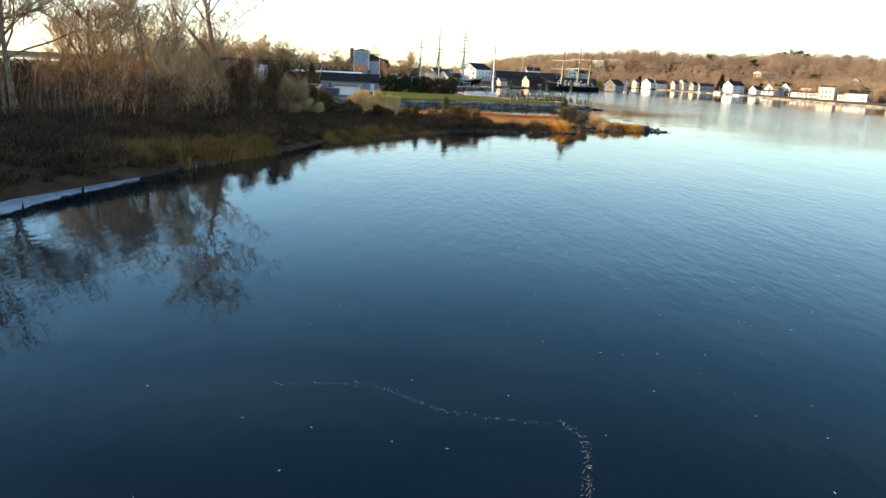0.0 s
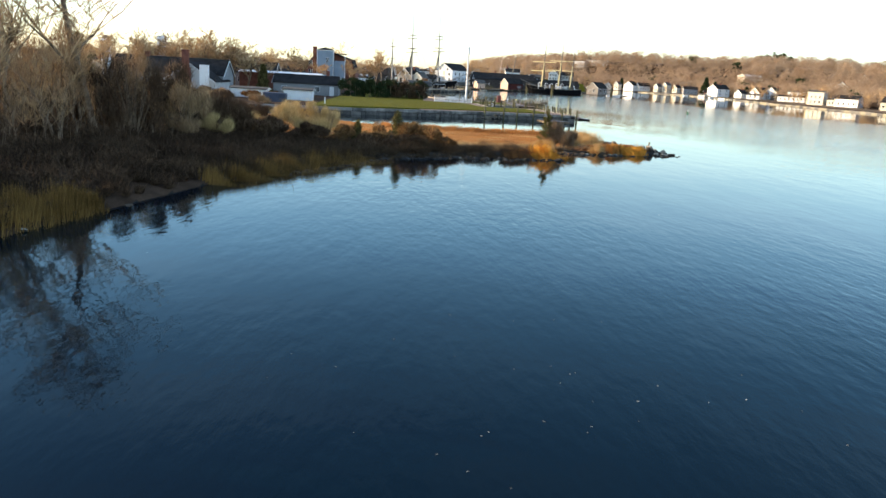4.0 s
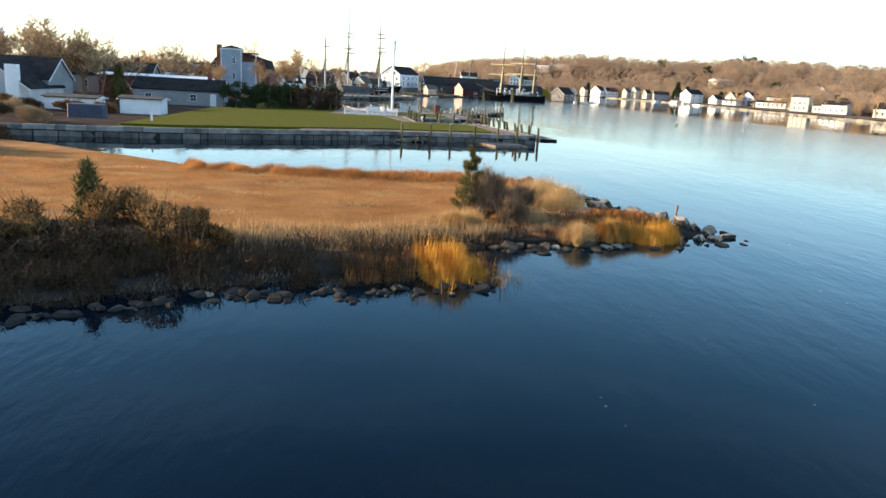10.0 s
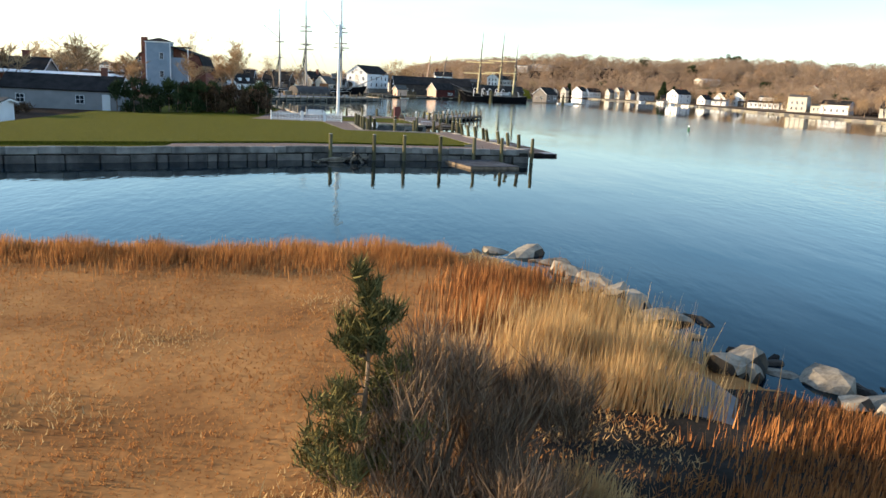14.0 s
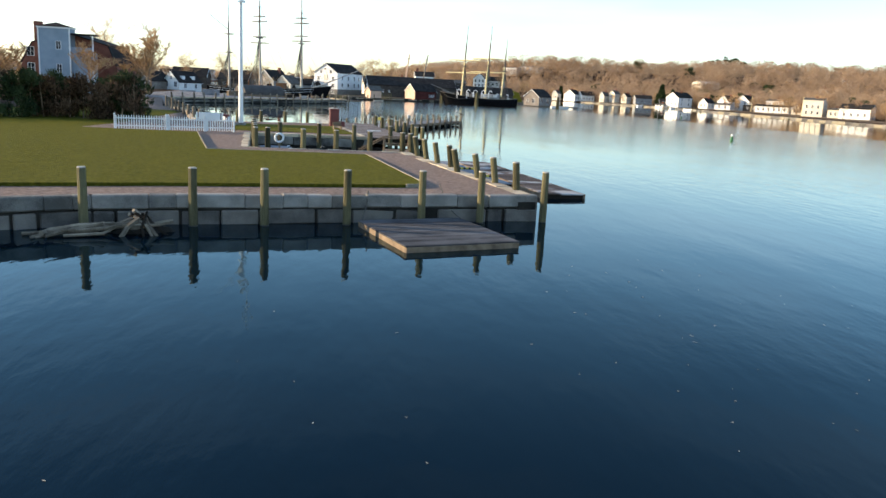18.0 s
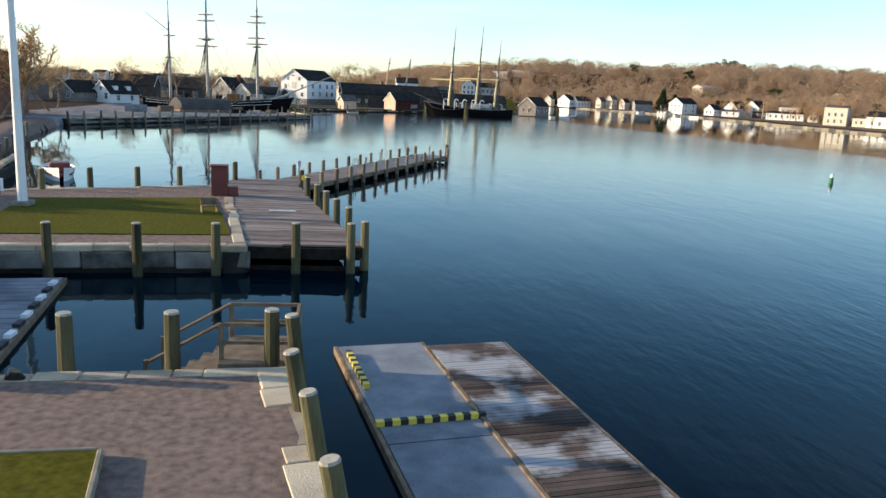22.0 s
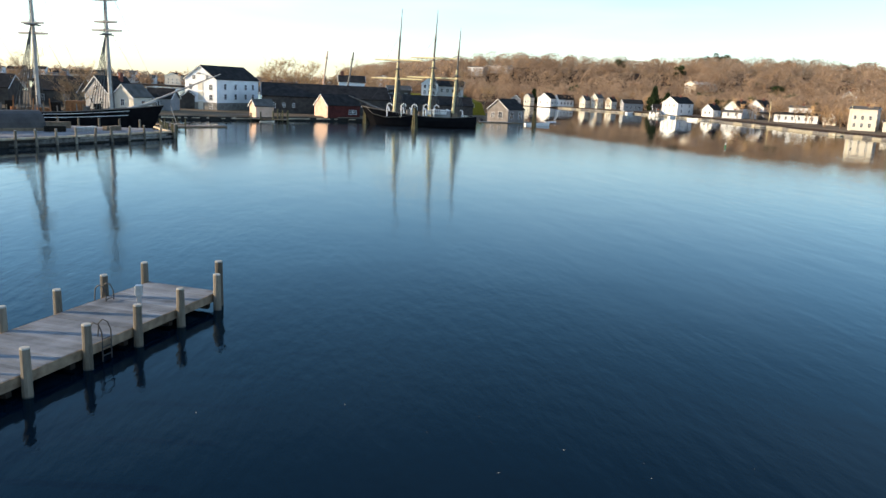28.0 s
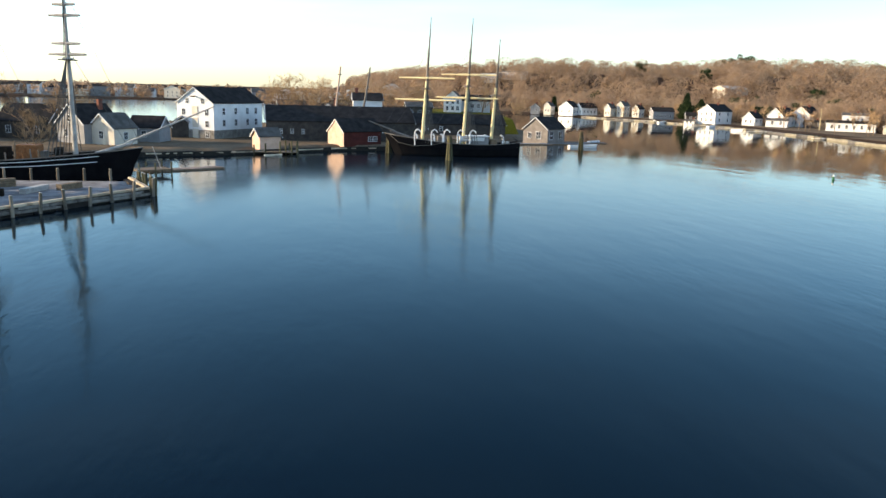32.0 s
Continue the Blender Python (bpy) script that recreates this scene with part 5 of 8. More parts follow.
# Far woods on the hills and along the far shores.
r = np.random.default_rng(5)
fx, fy = r.uniform(60, 760, 30000), r.uniform(240, 1150, 30000)
d_ = side(WEST, fx, fy)
ok = (d_ > np.where(fy < 690, 44, 14)) & (d_ < 430) & (r.uniform(size=30000) < 0.36)
fx, fy = fx[ok][:3400], fy[ok][:3400]
fz = height(fx, fy)
top_ = r.uniform(3.6, 7.2, len(fx))
tufts(np.stack([fx, fy, fz + top_ * 0.95, top_ * 1.05, top_ * 1.15], 1), 1.0, 330, wood_far, "woods", "bare brown winter woods covering the hills", "woods", 1.9, seed=11, wide=0.13, shell=True, ruffle=1.4)
hx, hy = r.uniform(150, 330, 3600), r.uniform(340, 880, 3600)
hd = side(WEST, hx, hy)
hk = (hd > 36) & (hd < 80)
hx, hy = hx[hk][:330], hy[hk][:330]
ht = r.uniform(2.6, 5.0, len(hx))
tufts(np.stack([hx, hy, height(hx, hy) + ht * 1.2, ht * 0.95, ht * 1.2], 1), 1.3, 240, wood_far, "woods", "bare twiggy trees behind the shore houses", "woods", 1.7, seed=13, wide=0.08)
for k, (x_, y_, s_) in enumerate(((196, 690, 0.75), (203, 676, 0.7), (209, 670, 0.8), (186, 712, 0.9), (170, 728, 0.9), (226, 628, 0.9), (230, 600, 0.8), (243, 604, 0.9), (252, 600, 0.95), (266, 584, 1.0), (270, 570, 1.0), (264, 546, 0.8), (250, 512, 0.9), (232, 640, 0.9), (236, 612, 0.8), (240, 604, 0.9), (250, 586, 0.8), (254, 548, 1.0), (252, 540, 0.9), (258, 520, 1.1), (250, 516, 0.8), (248, 500, 1.0), (252, 474, 1.0), (246, 446, 0.9), (228, 660, 0.8), (222, 690, 0.9), (214, 720, 0.9), (206, 752, 0.9), (196, 772, 0.9))):
    tree((1, 2, 3)[k % 3], x_, y_, s_ * 0.95, "bare tan tree between the shore houses")
for x_, y_ in ((158, 866), (164, 862), (172, 864), (177, 860), (188, 862), (194, 864), (199, 866), (170, 858), (182, 857)):
    hz = float(height(np.array([x_]), np.array([y_]))[0])
    tufts([(0, 0, 4.6, 3.8, 4.8)], 1.2, 300, wood_far, "bare_tree", "bare tan tree before the building on the rise", "tree", 1.6, seed=x_, wide=0.06, shell=True).location = (x_, y_, hz)
gx_, gy_ = r.uniform(-420, 200, 900), r.uniform(885, 1010, 900)
gd = side(WEST, gx_, gy_)
gx_, gy_ = gx_[gd > 8][:330], gy_[gd > 8][:330]
top_ = r.uniform(3.0, 6.0, len(gx_))
tufts(np.stack([gx_, gy_, height(gx_, gy_) + top_, top_ * 0.9, top_], 1), 2.0, 60, wood_far, "woods", "bare trees of the distant town", "woods", 1.2, seed=12, wide=0.3, shell=True)


# ---- ships ----
def hull(name, length, beam, side_h, sheer, mats, parent, bow_rake=2.2, rail_m=None):
    """A ship's hull along +x (bow), waterline at z=0; returns the mesh part."""
    n_, rings = 18, []
    bm_ = nb()
    for i in range(n_ + 1):
        t = i / n_
        x = -length / 2 + length * t
        full = min(1.0, (0.62 + 1.9 * t) if t < 0.2 else 1.0, math.sqrt(max(0.0, (1 - t) / 0.32)) if t > 0.68 else 1.0)
        hb = beam / 2 * max(full, 0.03)
        z1 = side_h + sheer * (2 * t - 0.7) ** 2
        ring = []
        for w_, zz in ((0.55, -0.9), (0.9, 0.2), (1.0, z1 * 0.6), (0.99, z1)):
            flare = bow_rake * max(0, t - 0.75) / 0.25 * (zz / z1) if zz > 0 else 0
            ring.append((x + flare, hb * w_, zz))
        rings.append([bm_.verts.new((a, -c, d)) for a, c, d in ring][::-1] + [bm_.verts.new(p) for p in ring])
    for a, c in zip(rings, rings[1:]):
        for j in range(7):
            bm_.faces.new((a[j], c[j], c[j + 1], a[j + 1]))
    bm_.faces.new(rings[0])
    bm_.faces.new(rings[-1][::-1])
    bmesh.ops.recalc_face_normals(bm_, faces=bm_.faces)
    rail = [(ring[0].co.copy(), ring[-1].co.copy()) for ring in rings]
    part("hull", bm_, mats, parent)
    for sgn in (0, -1):
        br_ = nb()
        arc_tube(br_, [p[sgn] + Vector((0, 0, 0.05)) for p in rail], 0.1, 4)
        part("rail", br_, rail_m or spar_dark, parent, "weathered rail along the bulwark")
    return parent


def ship(name, label, x, y, turn, length, beam, side_h, masts, spar_m, low_m, yards, sprit, stripe=True, sheer=1.1):
    e = thing(name, label, "ship", x, y, TIDE, turn)
    hull("hull", length, beam, side_h, sheer, black_hull, e)
    bd = nb()
    slab(bd, [(-length * 0.48, -beam * 0.33), (length * 0.2, -beam * 0.47), (length * 0.4, -beam * 0.3), (length * 0.47, 0), (length * 0.4, beam * 0.3), (length * 0.2, beam * 0.47), (-length * 0.48, beam * 0.33)], side_h - 0.5, side_h - 0.35)
    part("deck", bd, timber, e, "worn timber deck")
    if stripe:
        for sgn, lift in ((-1, 0.88), (-1, 0.68), (1, 0.88), (1, 0.68)):
            bs = nb()
            pts = []
            for i in range(15):
                t = 0.02 + 0.86 * i / 14
                full = min(1.0, (0.62 + 1.9 * t) if t < 0.2 else 1.0, math.sqrt(max(0.0, (1 - t) / 0.32)) if t > 0.68 else 1.0)
                z1 = side_h + sheer * (2 * t - 0.7) ** 2
                pts.append((-length / 2 + length * t + 2.2 * max(0, t - 0.75) / 0.25 * lift, sgn * (beam / 2 * full + 0.03), z1 * lift))
            arc_tube(bs, pts, 0.06, 4)
            part("white_strake", bs, white_paint, e, "thin white line along the hull")
    for i, (mx, low_top, top, rake) in enumerate(masts):
        bm1, bm2 = nb(), nb()
        tube(bm1, (mx, 0, side_h - 0.6), (mx - rake * low_top, 0, low_top), 0.36, 0.28, 10)
        part("lower_mast", bm1, low_m, e)
        tube(bm2, (mx - rake * low_top, 0, low_top - 1.6), (mx - rake * (low_top + top) / 2, 0, (low_top + top) / 2), 0.27, 0.2, 8)
        tube(bm2, (mx - rake * (low_top + top) / 2, 0, (low_top + top) / 2 - 1), (mx - rake * top, 0, top), 0.17, 0.07, 8)
        part("topmast", bm2, spar_m, e)
        bt = nb()
        box(bt, mx - rake * low_top - 0.5, mx - rake * low_top + 0.5, -0.9, 0.9, low_top - 1.5, low_top - 1.35)
        box(bt, mx - rake * (low_top + top) / 2 - 0.25, mx - rake * (low_top + top) / 2 + 0.25, -0.6, 0.6, (low_top + top) / 2 - 0.9, (low_top + top) / 2 - 0.8)
        part("crosstrees", bt, spar_m, e)
        bt = nb()
        box(bt, mx - rake * low_top - 0.9, mx - rake * low_top + 0.9, -1.3, 1.3, low_top - 1.7, low_top - 1.55, 0.03)
        part("mast_top", bt, spar_dark, e, "dark platform round the mast")
        ropes = []
        for sgn in (-1, 1):
            for k in range(5):
                ropes.append(((mx - 0.4 - k * 0.55, sgn * beam * 0.47, side_h + 0.2), (mx - rake * low_top, sgn * 0.7, low_top - 1.5), 0.065))
            for k in range(2):
                ropes.append(((mx - rake * low_top - k * 0.2, sgn * 0.9, low_top - 1.4), (mx - rake * (low_top + top) / 2, sgn * 0.1, (low_top + top) / 2), 0.05))
        ropes.append(((mx - rake * (low_top + top) / 2, 0, (low_top + top) / 2), (mx + 9, 0, side_h + 1.2), 0.025))
        ropes.append(((mx - rake * low_top, 0, low_top), (mx + 7.5, 0, side_h + 0.8), 0.03))
        for sgn in (-1, 1):
            for k in range(7):
                u = 0.12 + 0.11 * k
                foot, head = Vector((mx - 0.4, sgn * beam * 0.47, side_h + 0.2)), Vector((mx - rake * low_top, sgn * 0.7, low_top - 1.5))
                back = Vector((mx - 2.6, sgn * beam * 0.47, side_h + 0.2))
                ropes.append((tuple(foot.lerp(head, u)), tuple(back.lerp(head, u)), 0.036))
        for p_, q_, rr in ropes:
            bs = nb()
            tube(bs, p_, q_, rr, rr, 4, False)
            part("shroud" if abs(p_[1]) > 0.1 else "stay", bs, rope_m, e)
    for mx, z_, half, turn_y, mt in yards:
        by = nb()
        tube(by, (0, -half, 0), (0, 0, 0), 0.14, 0.24, 8)
        tube(by, (0, 0, 0), (0, half, 0), 0.24, 0.14, 8)
        part("yard", by, mt, e, at=pose(mx, 0, z_, 0, 0, turn_y))
    bsp = nb()
    tube(bsp, (sprit[0] - 5, 0, sprit[1] - 1.6), (sprit[0], 0, sprit[1]), 0.3, 0.26, 8)
    tube(bsp, (sprit[0] - 1, 0, sprit[1] - 0.1), (sprit[2], 0, sprit[3]), 0.2, 0.08, 8)
    part("bowsprit", bsp, spar_grey if stripe else spar_m, e)
    return e


mo = ship("whaling_ship", "black three-masted whaling ship with pale masts at the wharf", -2.4, 370.5, 0, 33, 8.2, 2.5, [(9.9, 17.5, 33, 0.01), (-1.9, 18.5, 34, 0.01), (-10.6, 14, 28, 0.01)], spar_grey, spar_grey,
    [(9.7, 16.6, 2.9, 68, spar_grey), (9.6, 18.0, 2.2, 68, spar_grey), (9.6, 21.6, 2.4, 68, spar_grey), (9.6, 23.0, 1.7, 68, spar_grey), (-2.1, 15.5, 2.9, 68, spar_grey), (-2.1, 17.2, 2.2, 68, spar_grey), (-2.2, 21.4, 2.4, 68, spar_grey), (-2.2, 22.8, 1.9, 68, spar_grey), (-10.7, 17.5, 1.6, 68, spar_grey)], (17.5, 5.0, 28.5, 10.2))
bt = nb()
for sgn in (0,):
    tube(bt, (-10.6, 0, 18.5), (-15.8, -1, 22.5), 0.1, 0.06, 6)
part("gaff", bt, spar_grey, mo)
co = ship("training_ship", "black-hulled square rigger with yellow lower masts", 68.1, 419.0, 180, 26, 7.2, 2.4, [(7.4, 15.0, 27.6, 0.05), (-1.2, 15.7, 27.8, 0.05), (-7.2, 14.0, 23.8, 0.05)], spar_dark, buff,
    [(6.9, 11.2, 6.8, 60, buff), (6.7, 15.6, 6.2, 60, buff), (-1.8, 11.8, 6.8, 60, buff), (-2.0, 16.5, 6.0, 60, buff)], (14.0, 4.8, 18.4, 6.7), stripe=False)
for dx_ in (9.2, 5.8, 3.2, 0.4, -2.2):
    bs = nb()
    arc_tube(bs, [(dx_, 3.3, 2.2), (dx_ + 0.1, 3.45, 4.2), (dx_ + 0.0, 3.6, 5.0), (dx_ - 0.5, 3.75, 5.4), (dx_ - 1.0, 3.85, 5.1), (dx_ - 1.1, 3.85, 4.8)], 0.13, 6)
    part("davit", bs, white_paint, co, "curved white boat davit")
bs = nb()
box(bs, -6.4, -2.0, -1.4, 1.8, 2.1, 4.0, 0.08)
part("deckhouse", bs, grey_side, co, "low pale deckhouse")
bs = nb()
box(bs, -6.6, -1.8, -1.6, 2.0, 4.0, 4.12, 0.04)
part("deckhouse_roof", bs, white_paint, co, "white deckhouse roof")


# ---- left bank and marsh: plants and stones ----
def zz_at(x, y):
    return float(height(np.array([x]), np.array([y]))[0])


def scatter(n, x0, x1, y0, y1, keep, seed):
    r_ = np.random.default_rng(seed)
    x, y = r_.uniform(x0, x1, n), r_.uniform(y0, y1, n)
    d = side(MARSH, x, y)
    ok_ = keep(x, y, d)
    return x[ok_], y[ok_], d[ok_], r_


# dark brush along the bank
x, y, d, r = scatter(9000, -60, 3, 12, 104, lambda x, y, d: (d > 2.2) & (d < 21) & (y < 101 - 0.1 * x), 21)
h = r.uniform(0.3, 0.75, len(x)) * np.clip(d / 6, 0.45, 1.15)
tufts(np.stack([x, y, height(x, y) + h * 0.55, h * 1.5, h], 1)[:2300], 0.3, 150, brush_m, "brush", "dense low dark brown brush along the bank", "brush", 1.5, seed=22, wide=0.06)
# twiggy thicket behind it, then an unseen wood added to shade the bank
x, y, d, r = scatter(30000, -80, -18, 30, 104, lambda x, y, d: (d > 15) & (d < 40) & (y > 58), 23)
x, y, d = x[:900], y[:900], d[:900]
blades(np.stack([x, y, height(x, y), r.uniform(0.45, 1.0, len(x)) * np.clip((d - 12) / 9, 0.35, 1)], 1), 6.4, 0.14, bark, "thicket_stems", "thin bare stems of the thicket", "thicket", 0.055, seed=24)
k = r.permutation(len(x))[:170]
tufts(np.stack([x[k], y[k], height(x[k], y[k]) + r.uniform(0.8, 3.0, len(k)), r.uniform(0.8, 1.6, len(k)), r.uniform(1.0, 2.0, len(k))], 1), 0.42, 130, brush_m, "thicket_twigs", "tangled brown twigs of the thicket", "thicket", 1.7, seed=25, wide=0.045)
x, y, d, r = scatter(9000, -92, -40, -10, 98, lambda x, y, d: (d > 24) & (x < -46 - 0.1 * np.maximum(70 - y, 0)), 26)
x, y = x[:700], y[:700]
# raised below y 66 to keep the low sun off the reeds
t_ = r.uniform(0.3, 1.0, len(x)) * np.where(y < 66, 9.0, 2.4)
tufts(np.stack([x, y, height(x, y) + t_, r.uniform(2.0, 3.4, len(x)), r.uniform(1.2, 2.0, len(x))], 1), 0.9, 300, brush_m, "woods", "dense bare wood added out of view to shade the bank", "woods", 1.5, seed=27, wide=0.16)


def reeds(n, pts, wide, tall, material, label, seed, lean=0.1, blade=0.017):
    """Reeds along a line of points, scattered within the width."""
    r_ = np.random.default_rng(seed)
    segs, total = along(pts)
    out = []
    for a, b4, s, d in segs:
        m_ = max(1, int(1.5 * n * d / total))
        t, o = r_.uniform(0, 1, m_), r_.normal(0, wide / 2.2, m_)
        nx, ny = -(b4[1] - a[1]) / d, (b4[0] - a[0]) / d
        xx, yy = a[0] + t * (b4[0] - a[0]) + o * nx, a[1] + t * (b4[1] - a[1]) + o * ny
        clump = 0.75 + 0.16 * np.sin(xx * 2.1 + 1.7 * np.sin(yy * 1.3)) + 0.16 * np.sin(0.83 * xx + 1.9 * yy + 2 * np.sin(0.37 * xx)) + r_.normal(0, 0.1, m_)
        out.append(np.stack([xx, yy, np.maximum(height(xx, yy), -0.4), clump], 1))
    return blades(np.concatenate(out), tall, lean, material, "reeds", label, "reeds", blade, seed)


reeds(9000, [(-20.4, 46.4), (-17.9, 51.5), (-15.6, 57.5), (-14.2, 61)], 1.8, 1.2, shaded_ochre, "ochre reeds at the shaded water's edge", 31)
reeds(8000, [(-10.2, 71), (-7.8, 77.5), (-3.8, 85), (-0.6, 90)], 1.9, 1.3, shaded_ochre, "ochre reeds at the shaded water's edge", 32)
reeds(3000, [(14.6, 99.4), (16.2, 99.9), (17.9, 101.2)], 1.7, 1.55, reed_gold, "bright golden reeds standing in the shallows", 33)
reeds(700, [(11.6, 98.6), (13.4, 99.0), (15, 100.4)], 1.4, 0.9, reed_rust, "rust-brown reeds in the shallows", 34)
reeds(4400, [(26.2, 108.9), (28.0, 109.5), (29.2, 110.0)], 1.1, 1.25, reed_gold, "bright golden reeds near the point", 35)
reeds(1300, [(24.6, 108.8), (26.2, 109.6)], 1.2, 1.05, ochre_reed, "ochre reeds beside the golden ones", 350)
reeds(3600, [(24.0, 110.2), (25.4, 112.4), (27.5, 114.2), (29.0, 116.2)], 2.6, 0.5, reed_rust, "rust-red reeds near the point", 36)
reeds(3800, [(22.6, 116.6), (23.6, 119.5), (23.4, 122.5)], 2.5, 1.5, straw_m, "tall pale straw-coloured grass", 37)
reeds(2200, [(21.5, 121), (22.5, 125), (22.5, 128)], 2.4, 1.0, reed_rust, "rust-brown grass by the stones", 38)
reeds(2600, [(16.6, 110.2), (17.6, 110.8)], 1.1, 1.0, straw_m, "pale straw grass round the cedar", 39)
reeds(11000, [(-3, 132), (4, 130.2), (11, 129.8), (17, 130.4), (21, 131)], 2.6, 0.66, grass_m, "orange-brown grass along the far edge of the marsh", 40)
reeds(4000, [(1.5, 103.8), (6, 104.8), (11, 105.8), (15, 107.6), (19, 110)], 2.6, 0.66, straw_m, "pale straw grass along the marsh edge", 41, 0.22)
# duller layer over the straw puts the strip's shade into colour
reeds(5200, [(1.5, 103.0), (6, 104.0), (11, 105.0), (15, 106.8), (19, 109.2)], 2.4, 0.6, dim_grass, "brown grass along the marsh edge, dulled to stand for shade", 411, 0.25)
reeds(2200, [(-4, 99), (3, 102.2), (9, 103.6), (14, 105.6), (18, 107.8)], 1.5, 0.42, brush_m, "shaded brown sedge along the shore", 42, 0.2)
reeds(500, [(20, 107), (21, 109.6), (21.4, 112)], 1.6, 0.7, dim_grass, "brown sedge among the stones", 43, 0.2)
x, y, d, r = scatter(240000, -26, 24, 99, 136, lambda x, y, d: (d > 1.0) & (y > 104.8 - 0.1 * x + 0.5 * np.maximum(-x - 6, 0)), 44)
cl = 0.7 + 0.3 * np.sin(x * 1.1 + 2 * np.sin(y * 0.8)) * np.sin(y * 0.9)
x, y, cl = x[:125000], y[:125000], cl[:125000]
pale = (np.sin(x * 0.55 + 1.6 * np.sin(y * 0.37)) * np.sin(y * 0.8 + 0.9 * np.sin(x * 0.31)) + r.normal(0, 0.25, len(x))) > 0.72
blades(np.stack([x, y, height(x, y) - 0.02, cl], 1)[~pale], 0.15, 0.6, grass_m, "marsh_grass", "flattened orange-brown salt-marsh grass", "grass", 0.018, seed=45)
blades(np.stack([x, y, height(x, y) - 0.02, cl * 1.15], 1)[pale], 0.16, 0.6, straw_m, "marsh_grass", "patches of pale yellow salt-marsh grass", "grass", 0.022, seed=46)


reeds(700, [(3, 98.8), (8, 100.4), (12, 101.8), (15, 103.2)], 1.6, 0.3, brush_m, "low brown sedge on the muddy shore", 144, 0.3)
reeds(1500, [(20.6, 107), (22.6, 108.4), (24.6, 109.4)], 1.5, 0.4, reed_rust, "rust-brown stubble on the mud", 146, 0.3)
reeds(250, [(21.2, 108.6), (23, 110.6)], 1.4, 0.6, dim_grass, "brown sedge on the mud", 147, 0.25)

# low dark brush down to the stones
x, y, d, r = scatter(60000, -14, 14, 70, 103, lambda x, y, d: (d > 0.9) & (d < 6.0 - 1.2 * smooth((x - 2) / 8)) & (y > 74), 221)
x, y, d = x[:330], y[:330], d[:330]
h = r.uniform(0.16, 0.42, len(x)) * np.clip(0.6 + d / 4, 0.6, 1.7)
x2, y2, d2, r2 = scatter(30000, 13, 21.5, 98, 109, lambda x, y, d: (d > 0.0) & (d < 2.4), 224)
x2, y2 = x2[:60], y2[:60]
h2 = r2.uniform(0.12, 0.3, len(x2))
tufts(np.stack([x2, y2, np.maximum(height(x2, y2), 0) + h2 * 0.6, h2 * 1.9, h2], 1), 0.18, 170, shaded_sedge, "brush", "low dark sedge round the head of the creek", "brush", 1.8, seed=225, wide=0.06)
tufts(np.stack([x, y, np.maximum(height(x, y), 0) + h * 0.6, h * 1.9, h], 1), 0.2, 170, shaded_sedge, "brush", "low dark brown brush and sedge along the stony edge", "brush", 1.8, seed=222, wide=0.06)
reeds(1500, [(-4, 87.5), (0, 92.4), (4.4, 95.9), (10, 98.8)], 1.3, 0.3, dim_grass, "shaded sedge hanging over the stony edge", 223, 0.35)


def leafy(name, label, x, y, r_, tall, material, per, size, seed, long=1.3, stems=9, z=None, blobs=13):
    """A shrub: stems from the ground and a ragged crown of many small leaves or twigs."""
    q = random.Random(seed)
    e = thing(name, label, "shrub" if tall < 5 else "tree", x, y, zz_at(x, y) if z is None else z)
    bs = nb()
    cs = []
    for i in range(stems):
        a, rr, hh = q.uniform(0, 6.28), r_ * q.uniform(0.2, 0.8), tall * q.uniform(0.5, 0.95)
        tube(bs, (0.1 * math.cos(a), 0.1 * math.sin(a), -0.2), (rr * math.cos(a), rr * math.sin(a), hh), 0.035 + tall * 0.006, 0.012, 4, False)
    part("branchwork", bs, bark, e)
    for i in range(blobs):
        a, rr = q.uniform(0, 6.28), r_ * math.sqrt(q.uniform(0, 0.95))
        hh = tall * q.uniform(0.25, 0.9) * (1 - 0.35 * rr / r_)
        cs.append((rr * math.cos(a), rr * math.sin(a), hh, r_ * q.uniform(0.18, 0.42), tall * q.uniform(0.1, 0.24)))
    cr = tufts(cs, size, int(per * (1.5 if long > 1.7 else 1.0)), material, "crown", "", "", long, seed=seed, wide=0.032 if long > 1.7 else 0.2)
    cr.parent = e
    return e


for i, (x, y, rr, t) in enumerate(((-19, 92, 2.4, 5.6), (-21, 95, 2.6, 7.2), (-22, 88, 2.6, 7.6), (-24.5, 97, 2.8, 8.2), (-27, 93, 2.4, 6.0), (-28, 99, 2.8, 6.6), (-31, 96, 2.6, 6.4), (-33, 101, 2.8, 6.2), (-36, 98, 2.8, 6.8), (-22, 101, 2.6, 6.6), (-20, 104.5, 2.4, 5.8), (-16.5, 100.5, 2.0, 4.6), (-26, 103, 2.4, 5.0), (-30, 105, 2.6, 5.4), (-18, 97, 2.2, 5.2))):
    leafy("shrub", "tall bare twiggy shrub at the thicket's end", x, y, rr, t, (twig, brush_m, brush_m)[i % 3], 260, 0.42, 2500 + i, 2.2, 16)
leafy("shrub", "dark russet bush at the shore", 3.0, 102.0, 2.4, 2.9, bush_gold, 620, 0.15, 51, 1.5)
leafy("shrub", "dark russet bush at the shore", 1.0, 99.9, 2.3, 2.0, brush_m, 560, 0.15, 52, 1.5)
leafy("shrub", "large brown bush on the shaded bank", -1.2, 101.6, 2.5, 2.7, bush_gold, 600, 0.16, 151, 1.5)
leafy("shrub", "large russet bush on the shaded bank", -4.6, 100.2, 2.6, 2.3, bush_gold, 560, 0.16, 152, 1.5)
leafy("shrub", "large brown bush on the shaded bank", -8.0, 98.0, 2.3, 2.6, brush_m, 330, 0.28, 153)
